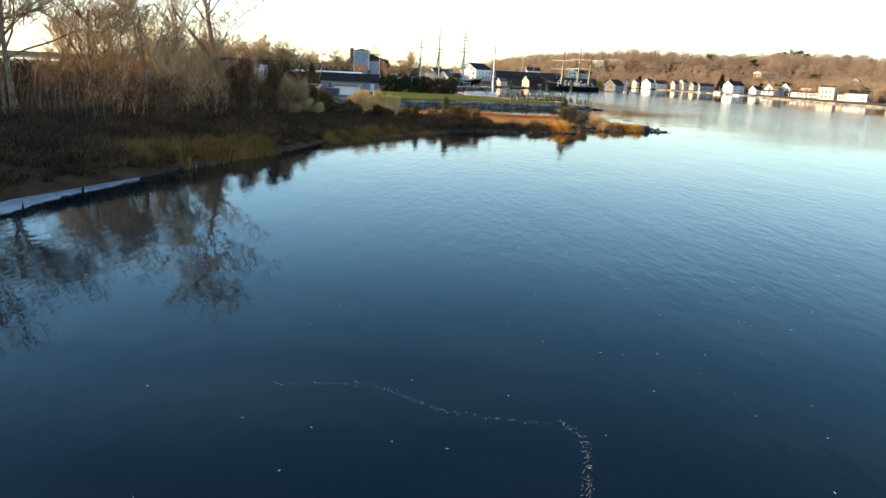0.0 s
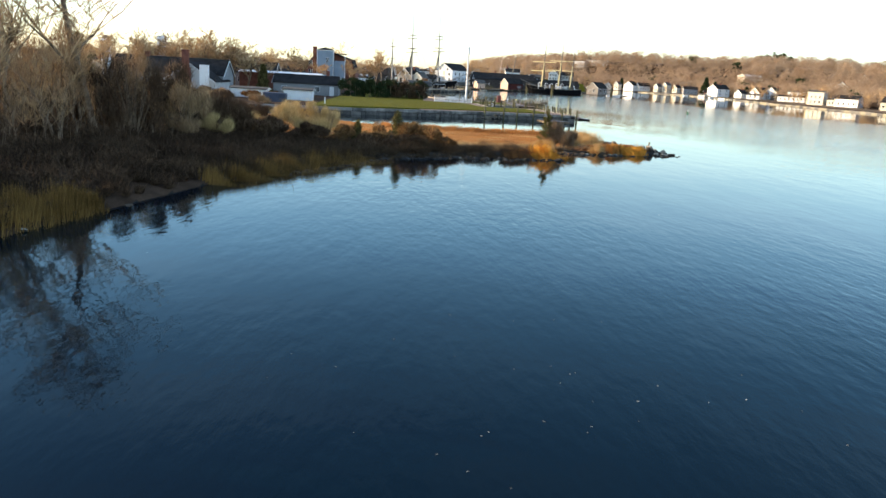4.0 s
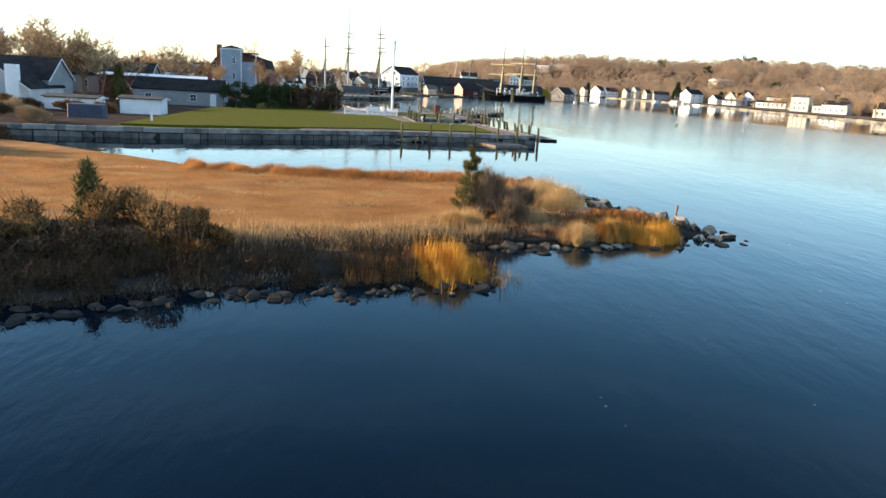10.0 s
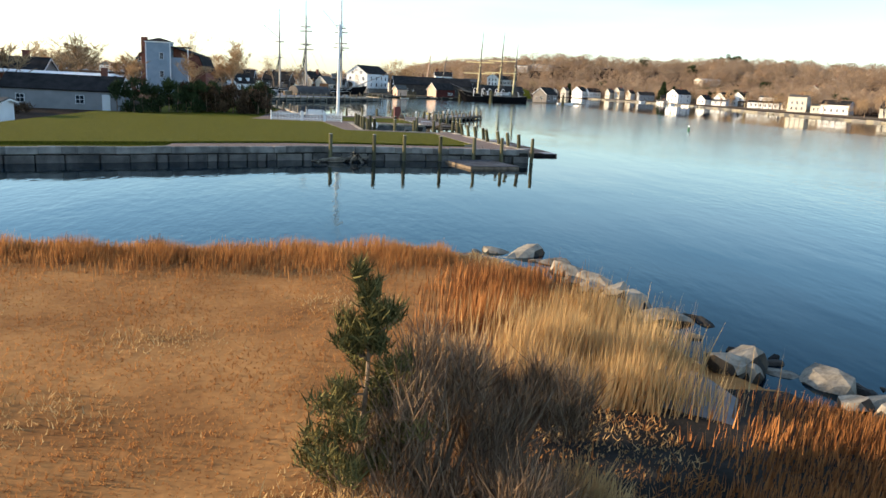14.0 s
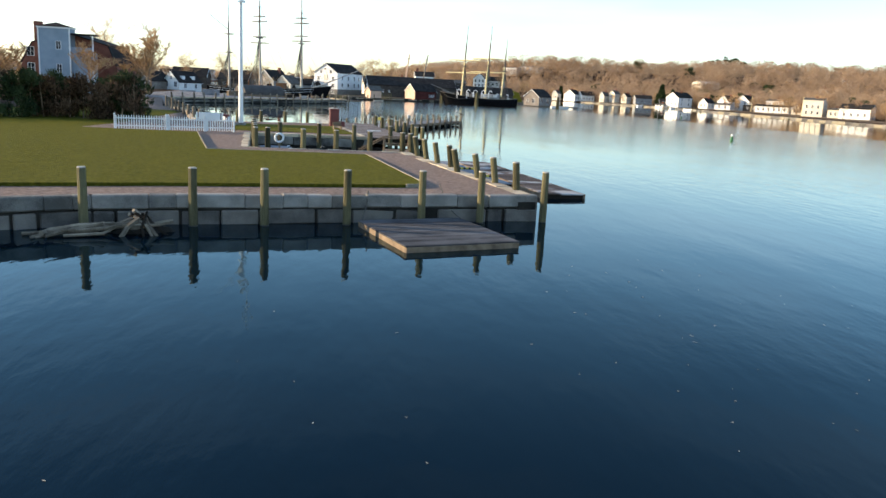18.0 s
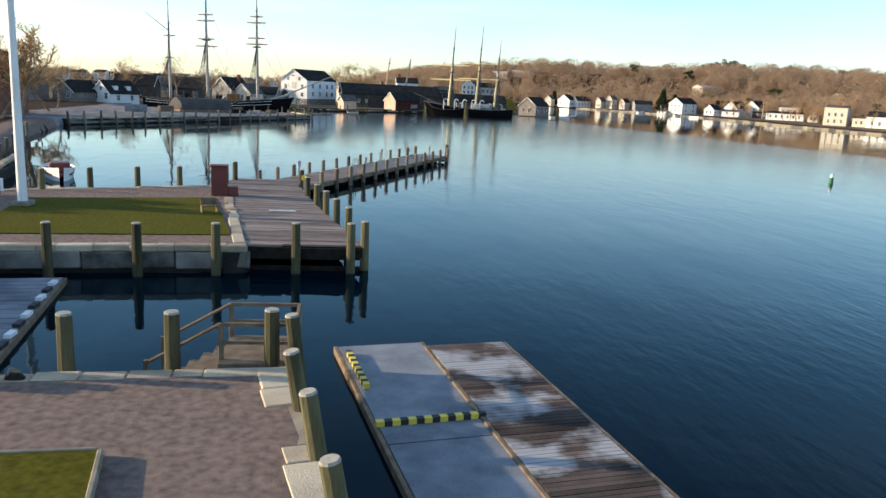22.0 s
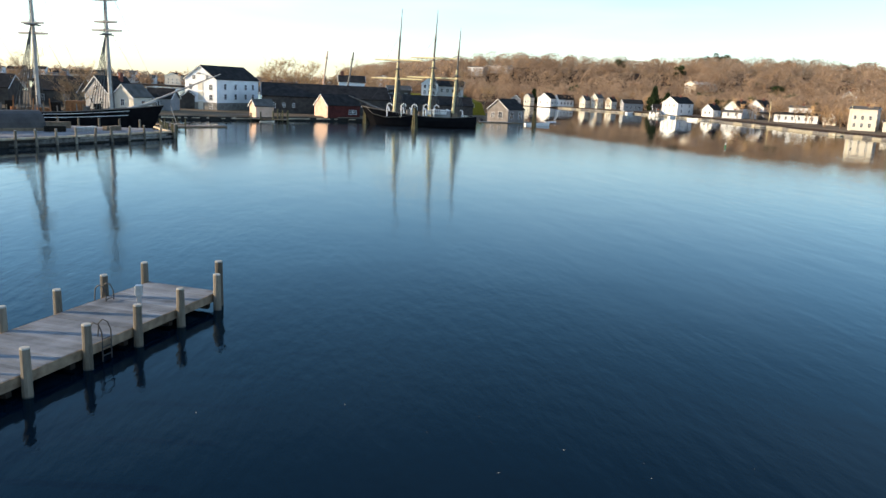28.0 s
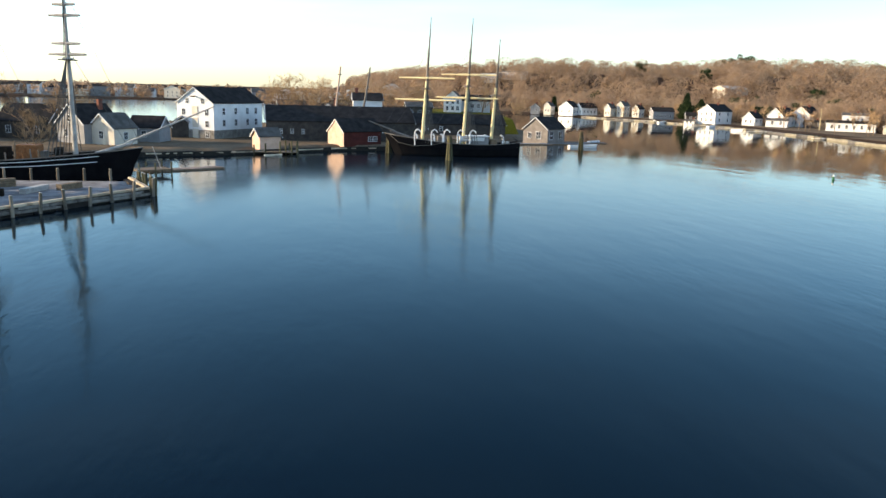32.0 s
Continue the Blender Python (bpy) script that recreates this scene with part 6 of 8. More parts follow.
leafy("shrub", "large brown bush on the shaded bank", -12.5, 98.5, 2.5, 3.0, brush_m, 330, 0.28, 154)
leafy("shrub", "brown bush at the shore", 5.2, 100.6, 1.6, 1.7, russet, 300, 0.24, 53)
leafy("shrub", "low brown bush at the shore", -1.8, 97.4, 1.8, 1.6, brush_m, 300, 0.26, 54)
leafy("shrub", "pale feathery shrub in sunlight", -12.0, 103.5, 2.3, 4.2, pale_brush, 360, 0.3, 55, 2.0)
leafy("shrub", "pale feathery shrub in sunlight", -7.6, 104.6, 2.3, 4.4, pale_brush, 340, 0.3, 56, 2.0)
leafy("shrub", "pale feathery shrub in sunlight", -10.0, 106.5, 2.0, 4.6, pale_brush, 300, 0.3, 57, 2.0)
leafy("shrub", "pale shrub in the thicket", -17.0, 96, 1.8, 2.6, pale_brush, 260, 0.3, 58, 2.0)
leafy("shrub", "pale shrub in the thicket", -16.5, 106, 1.7, 2.6, pale_brush, 260, 0.3, 59, 2.0)
leafy("shrub", "grey bare shrub beside the cedar", 20.2, 114.0, 1.3, 1.9, dim_grass, 260, 0.3, 60, 2.4)
reeds(900, [(16.4, 110.6), (18.0, 111.6)], 1.2, 0.9, straw_m, "pale feathery grass below the cedar", 61, 0.22)
reeds(800, [(20.4, 111.4), (21.8, 112.6)], 1.0, 0.8, straw_m, "pale feathery grass below the cedar", 62, 0.22)
leafy("shrub", "grey bare shrub by the far edge", 9.5, 132.4, 0.9, 1.1, dim_grass, 200, 0.26, 63, 2.2)
leafy("shrub", "straw-coloured tuft by the stones", 22.9, 107.6, 0.7, 1.2, straw_m, 200, 0.3, 64, 2.4)
for i, (x, y, s) in enumerate(((4.8, 131.8, 0.5), (6.4, 132.2, 0.55), (2.2, 132.6, 0.45), (-0.5, 133.6, 0.5), (-4, 135.5, 0.7), (-8, 138.4, 0.9))):
    leafy("shrub", "small round tussock at the edge of the marsh", x, y, s, s * 1.5, russet, 160, 0.2, 70 + i, 1.6, 5, blobs=6)
for i, (x, y, rr, t) in enumerate(((-22, 100, 2.4, 2.6), (-25, 107, 2.6, 2.8), (-20, 112, 2.2, 2.2), (-28, 116, 2.6, 3.0), (-24, 123, 2.4, 2.4), (-30, 128, 2.6, 2.6), (-21, 134, 2.0, 1.8), (-30, 138, 2.6, 2.6), (-36, 146, 2.6, 2.6), (-27, 145, 2.0, 1.6), (-33, 106, 3, 3.4), (-38, 122, 3, 3.2), (-45, 136, 3, 3.4), (-42, 152, 2.6, 2.8), (-26, 156, 2.0, 1.5), (-34, 166, 2.4, 2.0), (-44, 168, 2.4, 2.4), (-38, 178, 2.2, 2.0))):
    leafy("shrub", "bare brown shrub beyond the marsh", x, y, rr, t, (brush_m, russet, twig)[i % 3], 300, 0.34, 80 + i, 1.8)


for i in range(44):
    q = random.Random(2600 + i)
    x, y = q.uniform(-62, -24), q.uniform(92, 150)
    if y < 84 - 0.6 * (x + 24) * 0.3:
        continue
    leafy("shrub", "bare dark shrub on the low ground behind the marsh", x, y, q.uniform(1.6, 2.8), q.uniform(1.6, 3.2), (brush_m, brush_m, russet)[i % 3], 130, 0.34, 2600 + i, 1.6, 7)
for i, (x, y, rr, t) in enumerate(((-66, 190, 3, 3.2), (-61, 188, 2.6, 2.8), (-57, 187, 2.4, 2.2), (-45, 190, 2.0, 1.7), (-41, 187, 2.2, 2.0), (-30, 188, 1.8, 1.5), (-27, 194, 1.6, 1.4), (-34, 186, 1.8, 1.6), (-70, 182, 3, 3.4), (-48, 185, 2, 1.6))):
    leafy("shrub", "dark bare shrub before the white house", x, y, rr, t, (brush_m, russet)[i % 2], 150, 0.34, 2700 + i, 1.6, 7)


def conifer(name, label, x, y, tall, r_, material, seed, per=60, size=0.4, z=None, rough=1.0):
    """Trunk and a ragged cone of drooping sprays."""
    q = random.Random(seed)
    e = thing(name, label, "tree", x, y, zz_at(x, y) if z is None else z)
    bs = nb()
    tube(bs, (0, 0, -0.3), (0, 0, tall * 0.96), tall * 0.02 + 0.02, 0.015, 7)
    cs = []
    n = int(16 + tall * 5)
    for i in range(n):
        t = (i + 0.5) / n
        a = i * 2.4 + q.uniform(-0.4, 0.4)
        rr = r_ * (1 - t) ** 0.8 * q.uniform(0.45, 1.05)
        hh = tall * (0.06 + 0.92 * t)
        tube(bs, (0, 0, hh - 0.05), (rr * math.cos(a), rr * math.sin(a), hh + 0.1 * rr), 0.03, 0.01, 3, False)
        for s in (0.5, 0.95):
            cs.append((s * rr * math.cos(a), s * rr * math.sin(a), hh + 0.1, 0.16 * r_ * (1.3 - t) * rough + 0.05, 0.05 * tall + 0.05))
    part("trunk", bs, bark, e)
    cr = tufts(cs, size, per, material, "crown", "", "", 1.5, seed=seed, wide=0.12)
    cr.parent = e
    return e


def ragged_cedar(label, x, y, tall, reach, seed):
    """A crooked leader with uneven side boughs, each carrying small upright sprays."""
    q = random.Random(seed)
    e = thing("cedar_tree", label, "tree", x, y, zz_at(x, y))
    bs, cs = nb(), []
    stem = [Vector((0, 0, -0.3))]
    for i in range(8):
        stem.append(stem[-1] + Vector((q.uniform(-0.09, 0.07), q.uniform(-0.06, 0.06), (tall + 0.3) / 8)))
    for i in range(8):
        tube(bs, stem[i], stem[i + 1], 0.075 * (1 - i / 9), 0.075 * (1 - (i + 1) / 9), 6, False)
    for i in range(38):
        t = q.uniform(0.06, 0.97)
        k = min(7, int(t * 8))
        foot = stem[k].lerp(stem[k + 1], t * 8 - k)
        a = q.uniform(0, 6.28)
        rr = reach * (0.55 + 1.5 * t if t < 0.3 else 1.35 * (1 - t) + 0.06) * q.uniform(0.35, 1.1)
        tip = foot + Vector((rr * math.cos(a), rr * math.sin(a), rr * q.uniform(0.25, 0.8)))
        tube(bs, foot, tip, 0.022, 0.006, 4, False)
        for u in (0.45, 0.65, 0.82, 1.0):
            c = foot.lerp(tip, u)
            cs.append((c.x, c.y, c.z + 0.04, 0.1 + 0.09 * (1 - t) * u, 0.16))
    part("trunk", bs, bark, e)
    tufts(cs, 0.13, 46, cedar_m, "crown", "", "", 1.7, seed=seed, wide=0.1).parent = e
    return e


ragged_cedar("small ragged cedar with a crooked leader on the marsh", 17.7, 112.4, 4.1, 1.25, 91)
leafy("shrub", "tall grey bare shrub growing through the cedar", 18.8, 112.8, 1.25, 3.0, dim_grass, 150, 0.3, 65, 2.6, 22)
leafy("shrub", "low grey-brown shrub at the foot of the cedar", 19.6, 111.4, 1.1, 1.5, dim_grass, 170, 0.3, 66, 2.6, 14)
conifer("pine_tree", "tall ragged green pine beside the white house", -88, 228, 11.5, 5.5, cedar_m, 98, 60, 0.8, rough=1.6)
conifer("cedar_tree", "small dark cedar beside the shore bush", 0.3, 102.6, 3.4, 1.25, cedar_m, 92, 34, 0.24, rough=1.8)
conifer("cedar_tree", "small dark cedar at the shore", -3.6, 99.4, 2.4, 0.8, cedar_m, 93, 50, 0.24)
conifer("cypress_tree", "broad columnar yellow-green evergreen beside the garage", -38.6, 220.5, 6.4, 1.9, cedar_m, 96, 90, 0.5, rough=1.5)
def round_pine(label, x, y, tall, seed):
    """An old pine: bare trunk and a broad, lumpy, flat-topped crown."""
    q = random.Random(seed)
    e = thing("pine_tree", label, "tree", x, y, zz_at(x, y), q.uniform(0, 360))
    bs = nb()
    tube(bs, (0, 0, -0.5), (0.2, 0, tall * 0.9), tall * 0.022, tall * 0.008, 6)
    cs = []
    for i in range(10):
        a, rr = q.uniform(0, 6.28), tall * 0.34 * math.sqrt(q.uniform(0.02, 1))
        cs.append((rr * math.cos(a), rr * math.sin(a), tall * (q.uniform(0.42, 0.9) - 0.25 * (rr / (tall * 0.34)) ** 2 * q.uniform(0, 1)), tall * q.uniform(0.12, 0.2), tall * q.uniform(0.08, 0.13)))
    part("trunk", bs, bark, e)
    tufts(cs, tall * 0.075, 90, evergreen, "crown", "", "", 1.2, seed=seed, wide=0.22).parent = e
    return e


for i, (x, y, t) in enumerate(((378, 874, 18), (385, 880, 19), (392, 872, 18), (371, 880, 16), (364, 882, 13), (400, 884, 15), (408, 884, 13), (436, 880, 14), (470, 830, 14), (500, 820, 15), (520, 838, 13), (262, 660, 13), (266, 668, 12), (318, 700, 9), (410, 720, 11), (560, 760, 13))):
    round_pine("dark evergreen standing out of the bare woods", x, y, t, 110 + i)
for i, (x, y, t) in enumerate(((228, 655, 8), (234, 648, 9), (252, 612, 8), (258, 598, 10), (256, 515, 8), (268, 500, 10), (250, 470, 8), (270, 440, 9), (310, 660, 10), (380, 580, 9), (200, 770, 10), (216, 762, 11), (450, 800, 12), (412, 820, 12), (540, 800, 12), (600, 800, 13))):
    round_pine("small dark evergreen between the far-shore houses", x, y, t * 1.15, 140 + i)
for i, (x, y, t) in enumerate(((278, 838, 12), (300, 776, 13), (274, 664, 12), (289, 615, 11), (262, 596, 9))):
    round_pine("broad dark evergreen among the bare hillside woods", x, y, t, 180 + i)

for i, (x, y, t, rr) in enumerate(((226, 646, 13, 4.2), (231, 640, 10, 3.4), (243, 607, 7.5, 2.4), (268, 560, 8, 2.6), (178, 728, 9, 2.6))):
    conifer("pine_tree", "dark conifer behind the far-shore houses", x, y, t, rr, evergreen, 240 + i, 60, 0.9, rough=1.6)

# stones
stone_me = []
for i in range(8):
    bs = nb()
    bmesh.ops.create_icosphere(bs, subdivisions=2, radius=1.0)
    q = random.Random(200 + i)
    off = Vector((q.uniform(0, 50), q.uniform(0, 50), q.uniform(0, 50)))
    cuts = [(Vector((q.gauss(0, 1), q.gauss(0, 1), q.gauss(0, 0.7))).normalized(), q.uniform(0.5, 0.72)) for _ in range(9)] + [(Vector((q.uniform(-0.25, 0.25), q.uniform(-0.25, 0.25), 1)).normalized(), q.uniform(0.5, 0.62))]
    for v in bs.verts:
        p = v.co.copy()
        for nrm, dd in cuts:
            o = p.dot(nrm) - dd
            if o > 0:
                p -= nrm * o * 0.97
        p *= 1 + 0.06 * noise.noise(p * 2.2 + off)
        v.co = Vector((p.x * q.uniform(1.0, 1.02), p.y * 0.85, p.z * 0.68))
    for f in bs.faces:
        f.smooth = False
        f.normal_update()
        # faces upward or sunward are coloured as lit, the others as shaded
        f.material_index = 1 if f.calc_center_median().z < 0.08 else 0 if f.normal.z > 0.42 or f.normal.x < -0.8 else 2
    stone_me.append(mesh_of("boulder", bs, (boulder_m, wet_rock, shaded_rock)))

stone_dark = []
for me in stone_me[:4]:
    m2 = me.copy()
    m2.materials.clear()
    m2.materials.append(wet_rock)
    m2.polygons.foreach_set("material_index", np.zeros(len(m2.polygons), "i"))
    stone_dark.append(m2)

# copies without pale tops: the bank's shade is put into their colour
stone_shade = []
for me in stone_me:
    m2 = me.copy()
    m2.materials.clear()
    for m in (shaded_rock, wet_rock, shaded_rock):
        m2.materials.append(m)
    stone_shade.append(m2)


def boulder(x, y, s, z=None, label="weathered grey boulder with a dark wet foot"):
    # low y mostly takes the darkened copies, standing for the shaded bank
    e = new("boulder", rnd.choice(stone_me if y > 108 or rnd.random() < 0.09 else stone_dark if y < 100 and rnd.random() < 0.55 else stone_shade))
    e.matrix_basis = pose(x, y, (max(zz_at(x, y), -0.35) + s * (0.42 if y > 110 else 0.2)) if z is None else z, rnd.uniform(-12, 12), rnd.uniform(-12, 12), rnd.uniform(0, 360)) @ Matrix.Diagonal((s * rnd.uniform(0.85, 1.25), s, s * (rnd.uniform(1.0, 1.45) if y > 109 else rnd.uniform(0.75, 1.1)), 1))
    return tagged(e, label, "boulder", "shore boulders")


for x, y, s in ((6.8, 96.2, 0.55), (8.0, 96.4, 0.75), (9.4, 96.2, 0.7), (11.4, 96.4, 0.35), (12.0, 96.1, 0.5), (14.3, 97.0, 0.45), (15.7, 97.4, 0.5), (16.6, 97.8, 0.35), (17.4, 98.0, 0.4), (5.4, 95.4, 0.5), (3.6, 94.2, 0.6), (2.2, 93.0, 0.5), (0.8, 91.8, 0.45), (-1.0, 89.8, 0.5), (10.4, 96.0, 0.4), (13.2, 96.8, 0.35),
                (16.0, 105.2, 0.75), (17.0, 105.6, 0.6), (17.7, 105.9, 0.5), (18.5, 106.0, 0.55), (19.2, 106.2, 0.8), (19.8, 106.6, 0.6), (20.5, 106.4, 0.6), (21.1, 106.6, 0.7), (21.7, 106.5, 0.5), (22.2, 106.3, 0.5), (23.2, 107.4, 1.0), (23.8, 106.8, 0.55), (24.4, 107.0, 0.55), (25.1, 107.3, 0.6), (25.7, 107.6, 0.5), (15.2, 104.9, 0.6), (14.4, 104.4, 0.45)):
    boulder(x, y, s * (0.5 if y < 100 else 0.72), 0.2 + 0.2 * s, label="grey boulder with a wet foot at the shore, coloured as in shade")
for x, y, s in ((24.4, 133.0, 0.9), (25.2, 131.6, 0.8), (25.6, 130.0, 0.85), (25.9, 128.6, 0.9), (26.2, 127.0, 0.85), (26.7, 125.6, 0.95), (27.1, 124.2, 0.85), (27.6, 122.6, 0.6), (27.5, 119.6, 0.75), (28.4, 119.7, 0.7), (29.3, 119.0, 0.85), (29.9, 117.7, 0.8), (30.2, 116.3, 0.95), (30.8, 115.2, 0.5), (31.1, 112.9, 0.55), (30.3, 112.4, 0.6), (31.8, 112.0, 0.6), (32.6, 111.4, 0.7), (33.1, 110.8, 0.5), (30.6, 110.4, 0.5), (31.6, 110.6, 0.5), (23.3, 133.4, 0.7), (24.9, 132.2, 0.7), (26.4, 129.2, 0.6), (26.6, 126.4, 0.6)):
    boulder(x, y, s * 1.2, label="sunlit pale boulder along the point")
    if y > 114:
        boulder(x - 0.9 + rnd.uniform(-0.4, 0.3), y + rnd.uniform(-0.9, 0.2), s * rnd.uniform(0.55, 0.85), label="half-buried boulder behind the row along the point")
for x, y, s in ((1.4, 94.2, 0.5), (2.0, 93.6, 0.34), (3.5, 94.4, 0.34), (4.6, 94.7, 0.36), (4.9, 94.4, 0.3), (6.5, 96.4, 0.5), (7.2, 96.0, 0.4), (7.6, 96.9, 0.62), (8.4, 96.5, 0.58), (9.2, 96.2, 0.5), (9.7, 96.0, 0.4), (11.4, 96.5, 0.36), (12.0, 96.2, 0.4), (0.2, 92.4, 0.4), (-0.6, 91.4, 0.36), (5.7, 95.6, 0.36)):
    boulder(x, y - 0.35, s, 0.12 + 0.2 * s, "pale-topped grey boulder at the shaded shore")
for a, b4, s, d in along(MARSH[10:18])[0]:
    for i in range(int(d / 0.3)):
        t, s_ = rnd.uniform(0, 1), rnd.uniform(0.16, 0.42)
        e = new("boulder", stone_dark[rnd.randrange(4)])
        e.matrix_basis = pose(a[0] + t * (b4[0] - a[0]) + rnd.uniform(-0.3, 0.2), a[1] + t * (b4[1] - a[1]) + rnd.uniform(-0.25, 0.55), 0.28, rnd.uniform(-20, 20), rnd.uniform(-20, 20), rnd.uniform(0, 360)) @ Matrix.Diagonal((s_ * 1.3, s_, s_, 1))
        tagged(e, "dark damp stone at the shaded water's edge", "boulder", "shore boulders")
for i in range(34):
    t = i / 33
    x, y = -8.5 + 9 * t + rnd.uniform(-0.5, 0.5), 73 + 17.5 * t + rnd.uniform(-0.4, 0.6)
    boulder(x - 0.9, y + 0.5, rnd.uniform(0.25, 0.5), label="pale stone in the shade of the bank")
for i in range(16):
    boulder(-19.5 + i * 0.5 + rnd.uniform(-1, 0), 36 + i * 1.9, rnd.uniform(0.15, 0.35), label="small stone on the muddy bank")
for a, b4, s, d in along(MARSH[17:29])[0]:
    for i in range(int(d / 0.62)):
        t = rnd.uniform(0, 1)
        x, y, s_ = a[0] + t * (b4[0] - a[0]) + rnd.uniform(-0.5, 0.5), a[1] + t * (b4[1] - a[1]) + rnd.uniform(-0.5, 0.4), rnd.uniform(0.18, 0.4)
        e = new("boulder", stone_dark[rnd.randrange(4)])
        e.matrix_basis = pose(x, y, 0.26, rnd.uniform(-20, 20), rnd.uniform(-20, 20), rnd.uniform(0, 360)) @ Matrix.Diagonal((s_ * 1.2, s_, s_, 1))
        tagged(e, "low black wet stone at the tide line", "boulder", "tide-line stones")
for i in range(70):
    x, y, s_ = rnd.uniform(19.6, 26.5), rnd.uniform(105.2, 109.6), rnd.uniform(0.12, 0.36)
    if y < 104.6 + 0.42 * (x - 19.6):
        continue
    e = new("boulder", stone_dark[rnd.randrange(4)])
    e.matrix_basis = pose(x, y, max(zz_at(x, y), -0.05) + 0.05, rnd.uniform(-20, 20), rnd.uniform(-20, 20), rnd.uniform(0, 360)) @ Matrix.Diagonal((s_ * 1.2, s_, s_, 1))
    tagged(e, "low black wet stone on the mud", "boulder", "tide-line stones")
e = thing("driftwood_post", "grey driftwood post standing among the stones", "post", 31.0, 115.4, 0.3)
bs = nb()
tube(bs, (0, 0, -0.4), (0.12, 0.05, 1.15), 0.1, 0.06, 7)
tube(bs, (0.08, 0, 0.7), (0.22, 0.1, 1.0), 0.04, 0.02, 5)
part("post", bs, timber, e)
e = thing("driftwood_post", "short weathered post standing in the water", "post", 28.9, 108.6, 0.0)
bs = nb()
tube(bs, (0, 0, -0.5), (0.02, 0, 0.75), 0.07, 0.06, 7)
part("post", bs, timber, e)
bs = nb()
slab(bs, [(22.4, 112.4), (23.2, 112.6), (23.8, 113.2), (24.6, 113.6), (25.2, 115.4), (26.2, 117.2), (26.0, 118.8), (25.2, 119.2), (24.7, 117.8), (23.4, 116.8), (22.9, 114.6), (22.0, 113.2)], 0.2, 0.6)
tagged(part("mud_flat", bs, shade("grey_silt", (0.07, 0.068, 0.066), (0.19, 0.18, 0.17), 0.6, 0.8, 8, 0.3)), "pale grey silt between the reeds", "mud", kind="structure")
bs = nb()
slab(bs, [(19.4, 107.0), (20.6, 107.0), (22, 107.8), (24.6, 109.2), (26.4, 110.6), (25.2, 111.6), (23.4, 111.2), (22.2, 112.2), (20.8, 111.2), (19.2, 109.8), (18.2, 108.2), (18.4, 107.2)], 0.2, 0.57)
tagged(part("mud_flat", bs, mud_m), "dark wet mud of the little creek bed", "mud", kind="structure")
# a ribbon of shore ice, cracked across into sheets
ice_out, ice_in = ((-20.6, 25.0), (-19.5, 30.5), (-19.3, 35.7), (-18.8, 38.2), (-18.0, 42.4)), ((-22.2, 25.0), (-21.3, 33.4), (-21.0, 38.6), (-20.2, 41.0), (-18.6, 43.6))
for i in range(3):
    q = random.Random(700 + i)
    bs, rim = nb(), []
    for line, run in ((ice_out, range(15)), (ice_in, range(14, -1, -1))):
        for k in run:
            u = min(3.999, 4 * (i + 0.07 * k) / 3)
            m_ = int(u)
            (ax, ay), (bx, by) = line[m_], line[m_ + 1]
            rim.append((ax + (bx - ax) * (u - m_) + q.uniform(-0.14, 0.14) + (0.25 if line is ice_in else 0), ay + (by - ay) * (u - m_)))
    slab(bs, rim, -0.04, 0.015)
    e = part("ice_sheet", bs, ice_m, at=pose(0, 0, TIDE + 0.02 + 0.004 * i))
    tagged(e, "thin pale sheet of shore ice along the mud", "ice", "shore ice")


# scum and leaves drifting on the river
def drift(pts, n, wide, size, label, seed):
    r_ = np.random.default_rng(seed)
    segs, total = along(pts)
    vs_, fs_ = [], []
    for a, b4, s, d in segs:
        for _ in range(max(1, int(n * d / total))):
            t, o = r_.uniform(), r_.normal(0, wide)
            cx_, cy_ = a[0] + t * (b4[0] - a[0]) - o * (b4[1] - a[1]) / d, a[1] + t * (b4[1] - a[1]) + o * (b4[0] - a[0]) / d
            q_, w_, an = size * r_.uniform(0.4, 1.6), size * r_.uniform(0.2, 0.7), r_.uniform(0, 6.28)
            k = len(vs_)
            for u, v in ((-q_, 0), (0, -w_), (q_, 0), (0, w_)):
                vs_.append((cx_ + u * math.cos(an) - v * math.sin(an), cy_ + u * math.sin(an) + v * math.cos(an), TIDE + 0.006))
            fs_.append((k, k + 1, k + 2, k + 3))
    tagged(new("floating_debris", raw("floating_debris", vs_, fs_, scum_m)), label, "debris", kind="stuff")


drift([(-3.4, 13.2), (-1.0, 13.5), (-0.2, 12.8), (0.6, 12.2), (2.1, 11.9), (3.0, 11.8)], 200, 0.05, 0.015, "pale thread of foam drifting on the water", 901)
drift([(3.2, 12.0), (3.6, 11.2), (3.55, 10.4), (3.4, 9.4), (3.1, 8.2)], 180, 0.05, 0.016, "pale thread of foam drifting on the water", 902)
drift([(-6, 9), (8, 20), (14, 30), (4, 34), (12, 44)], 150, 6, 0.035, "scattered leaves floating on the water", 903)
drift([(20, 148), (40, 150), (30, 158), (42, 166)], 110, 5, 0.035, "scattered leaves floating on the water", 905)
drift([(28, 222), (44, 226), (34, 232), (48, 238), (52, 250)], 120, 4, 0.035, "scattered leaves floating on the water", 906)
drift([(20, 60), (34, 84), (40, 120)], 90, 9, 0.04, "scattered leaves floating on the water", 904)

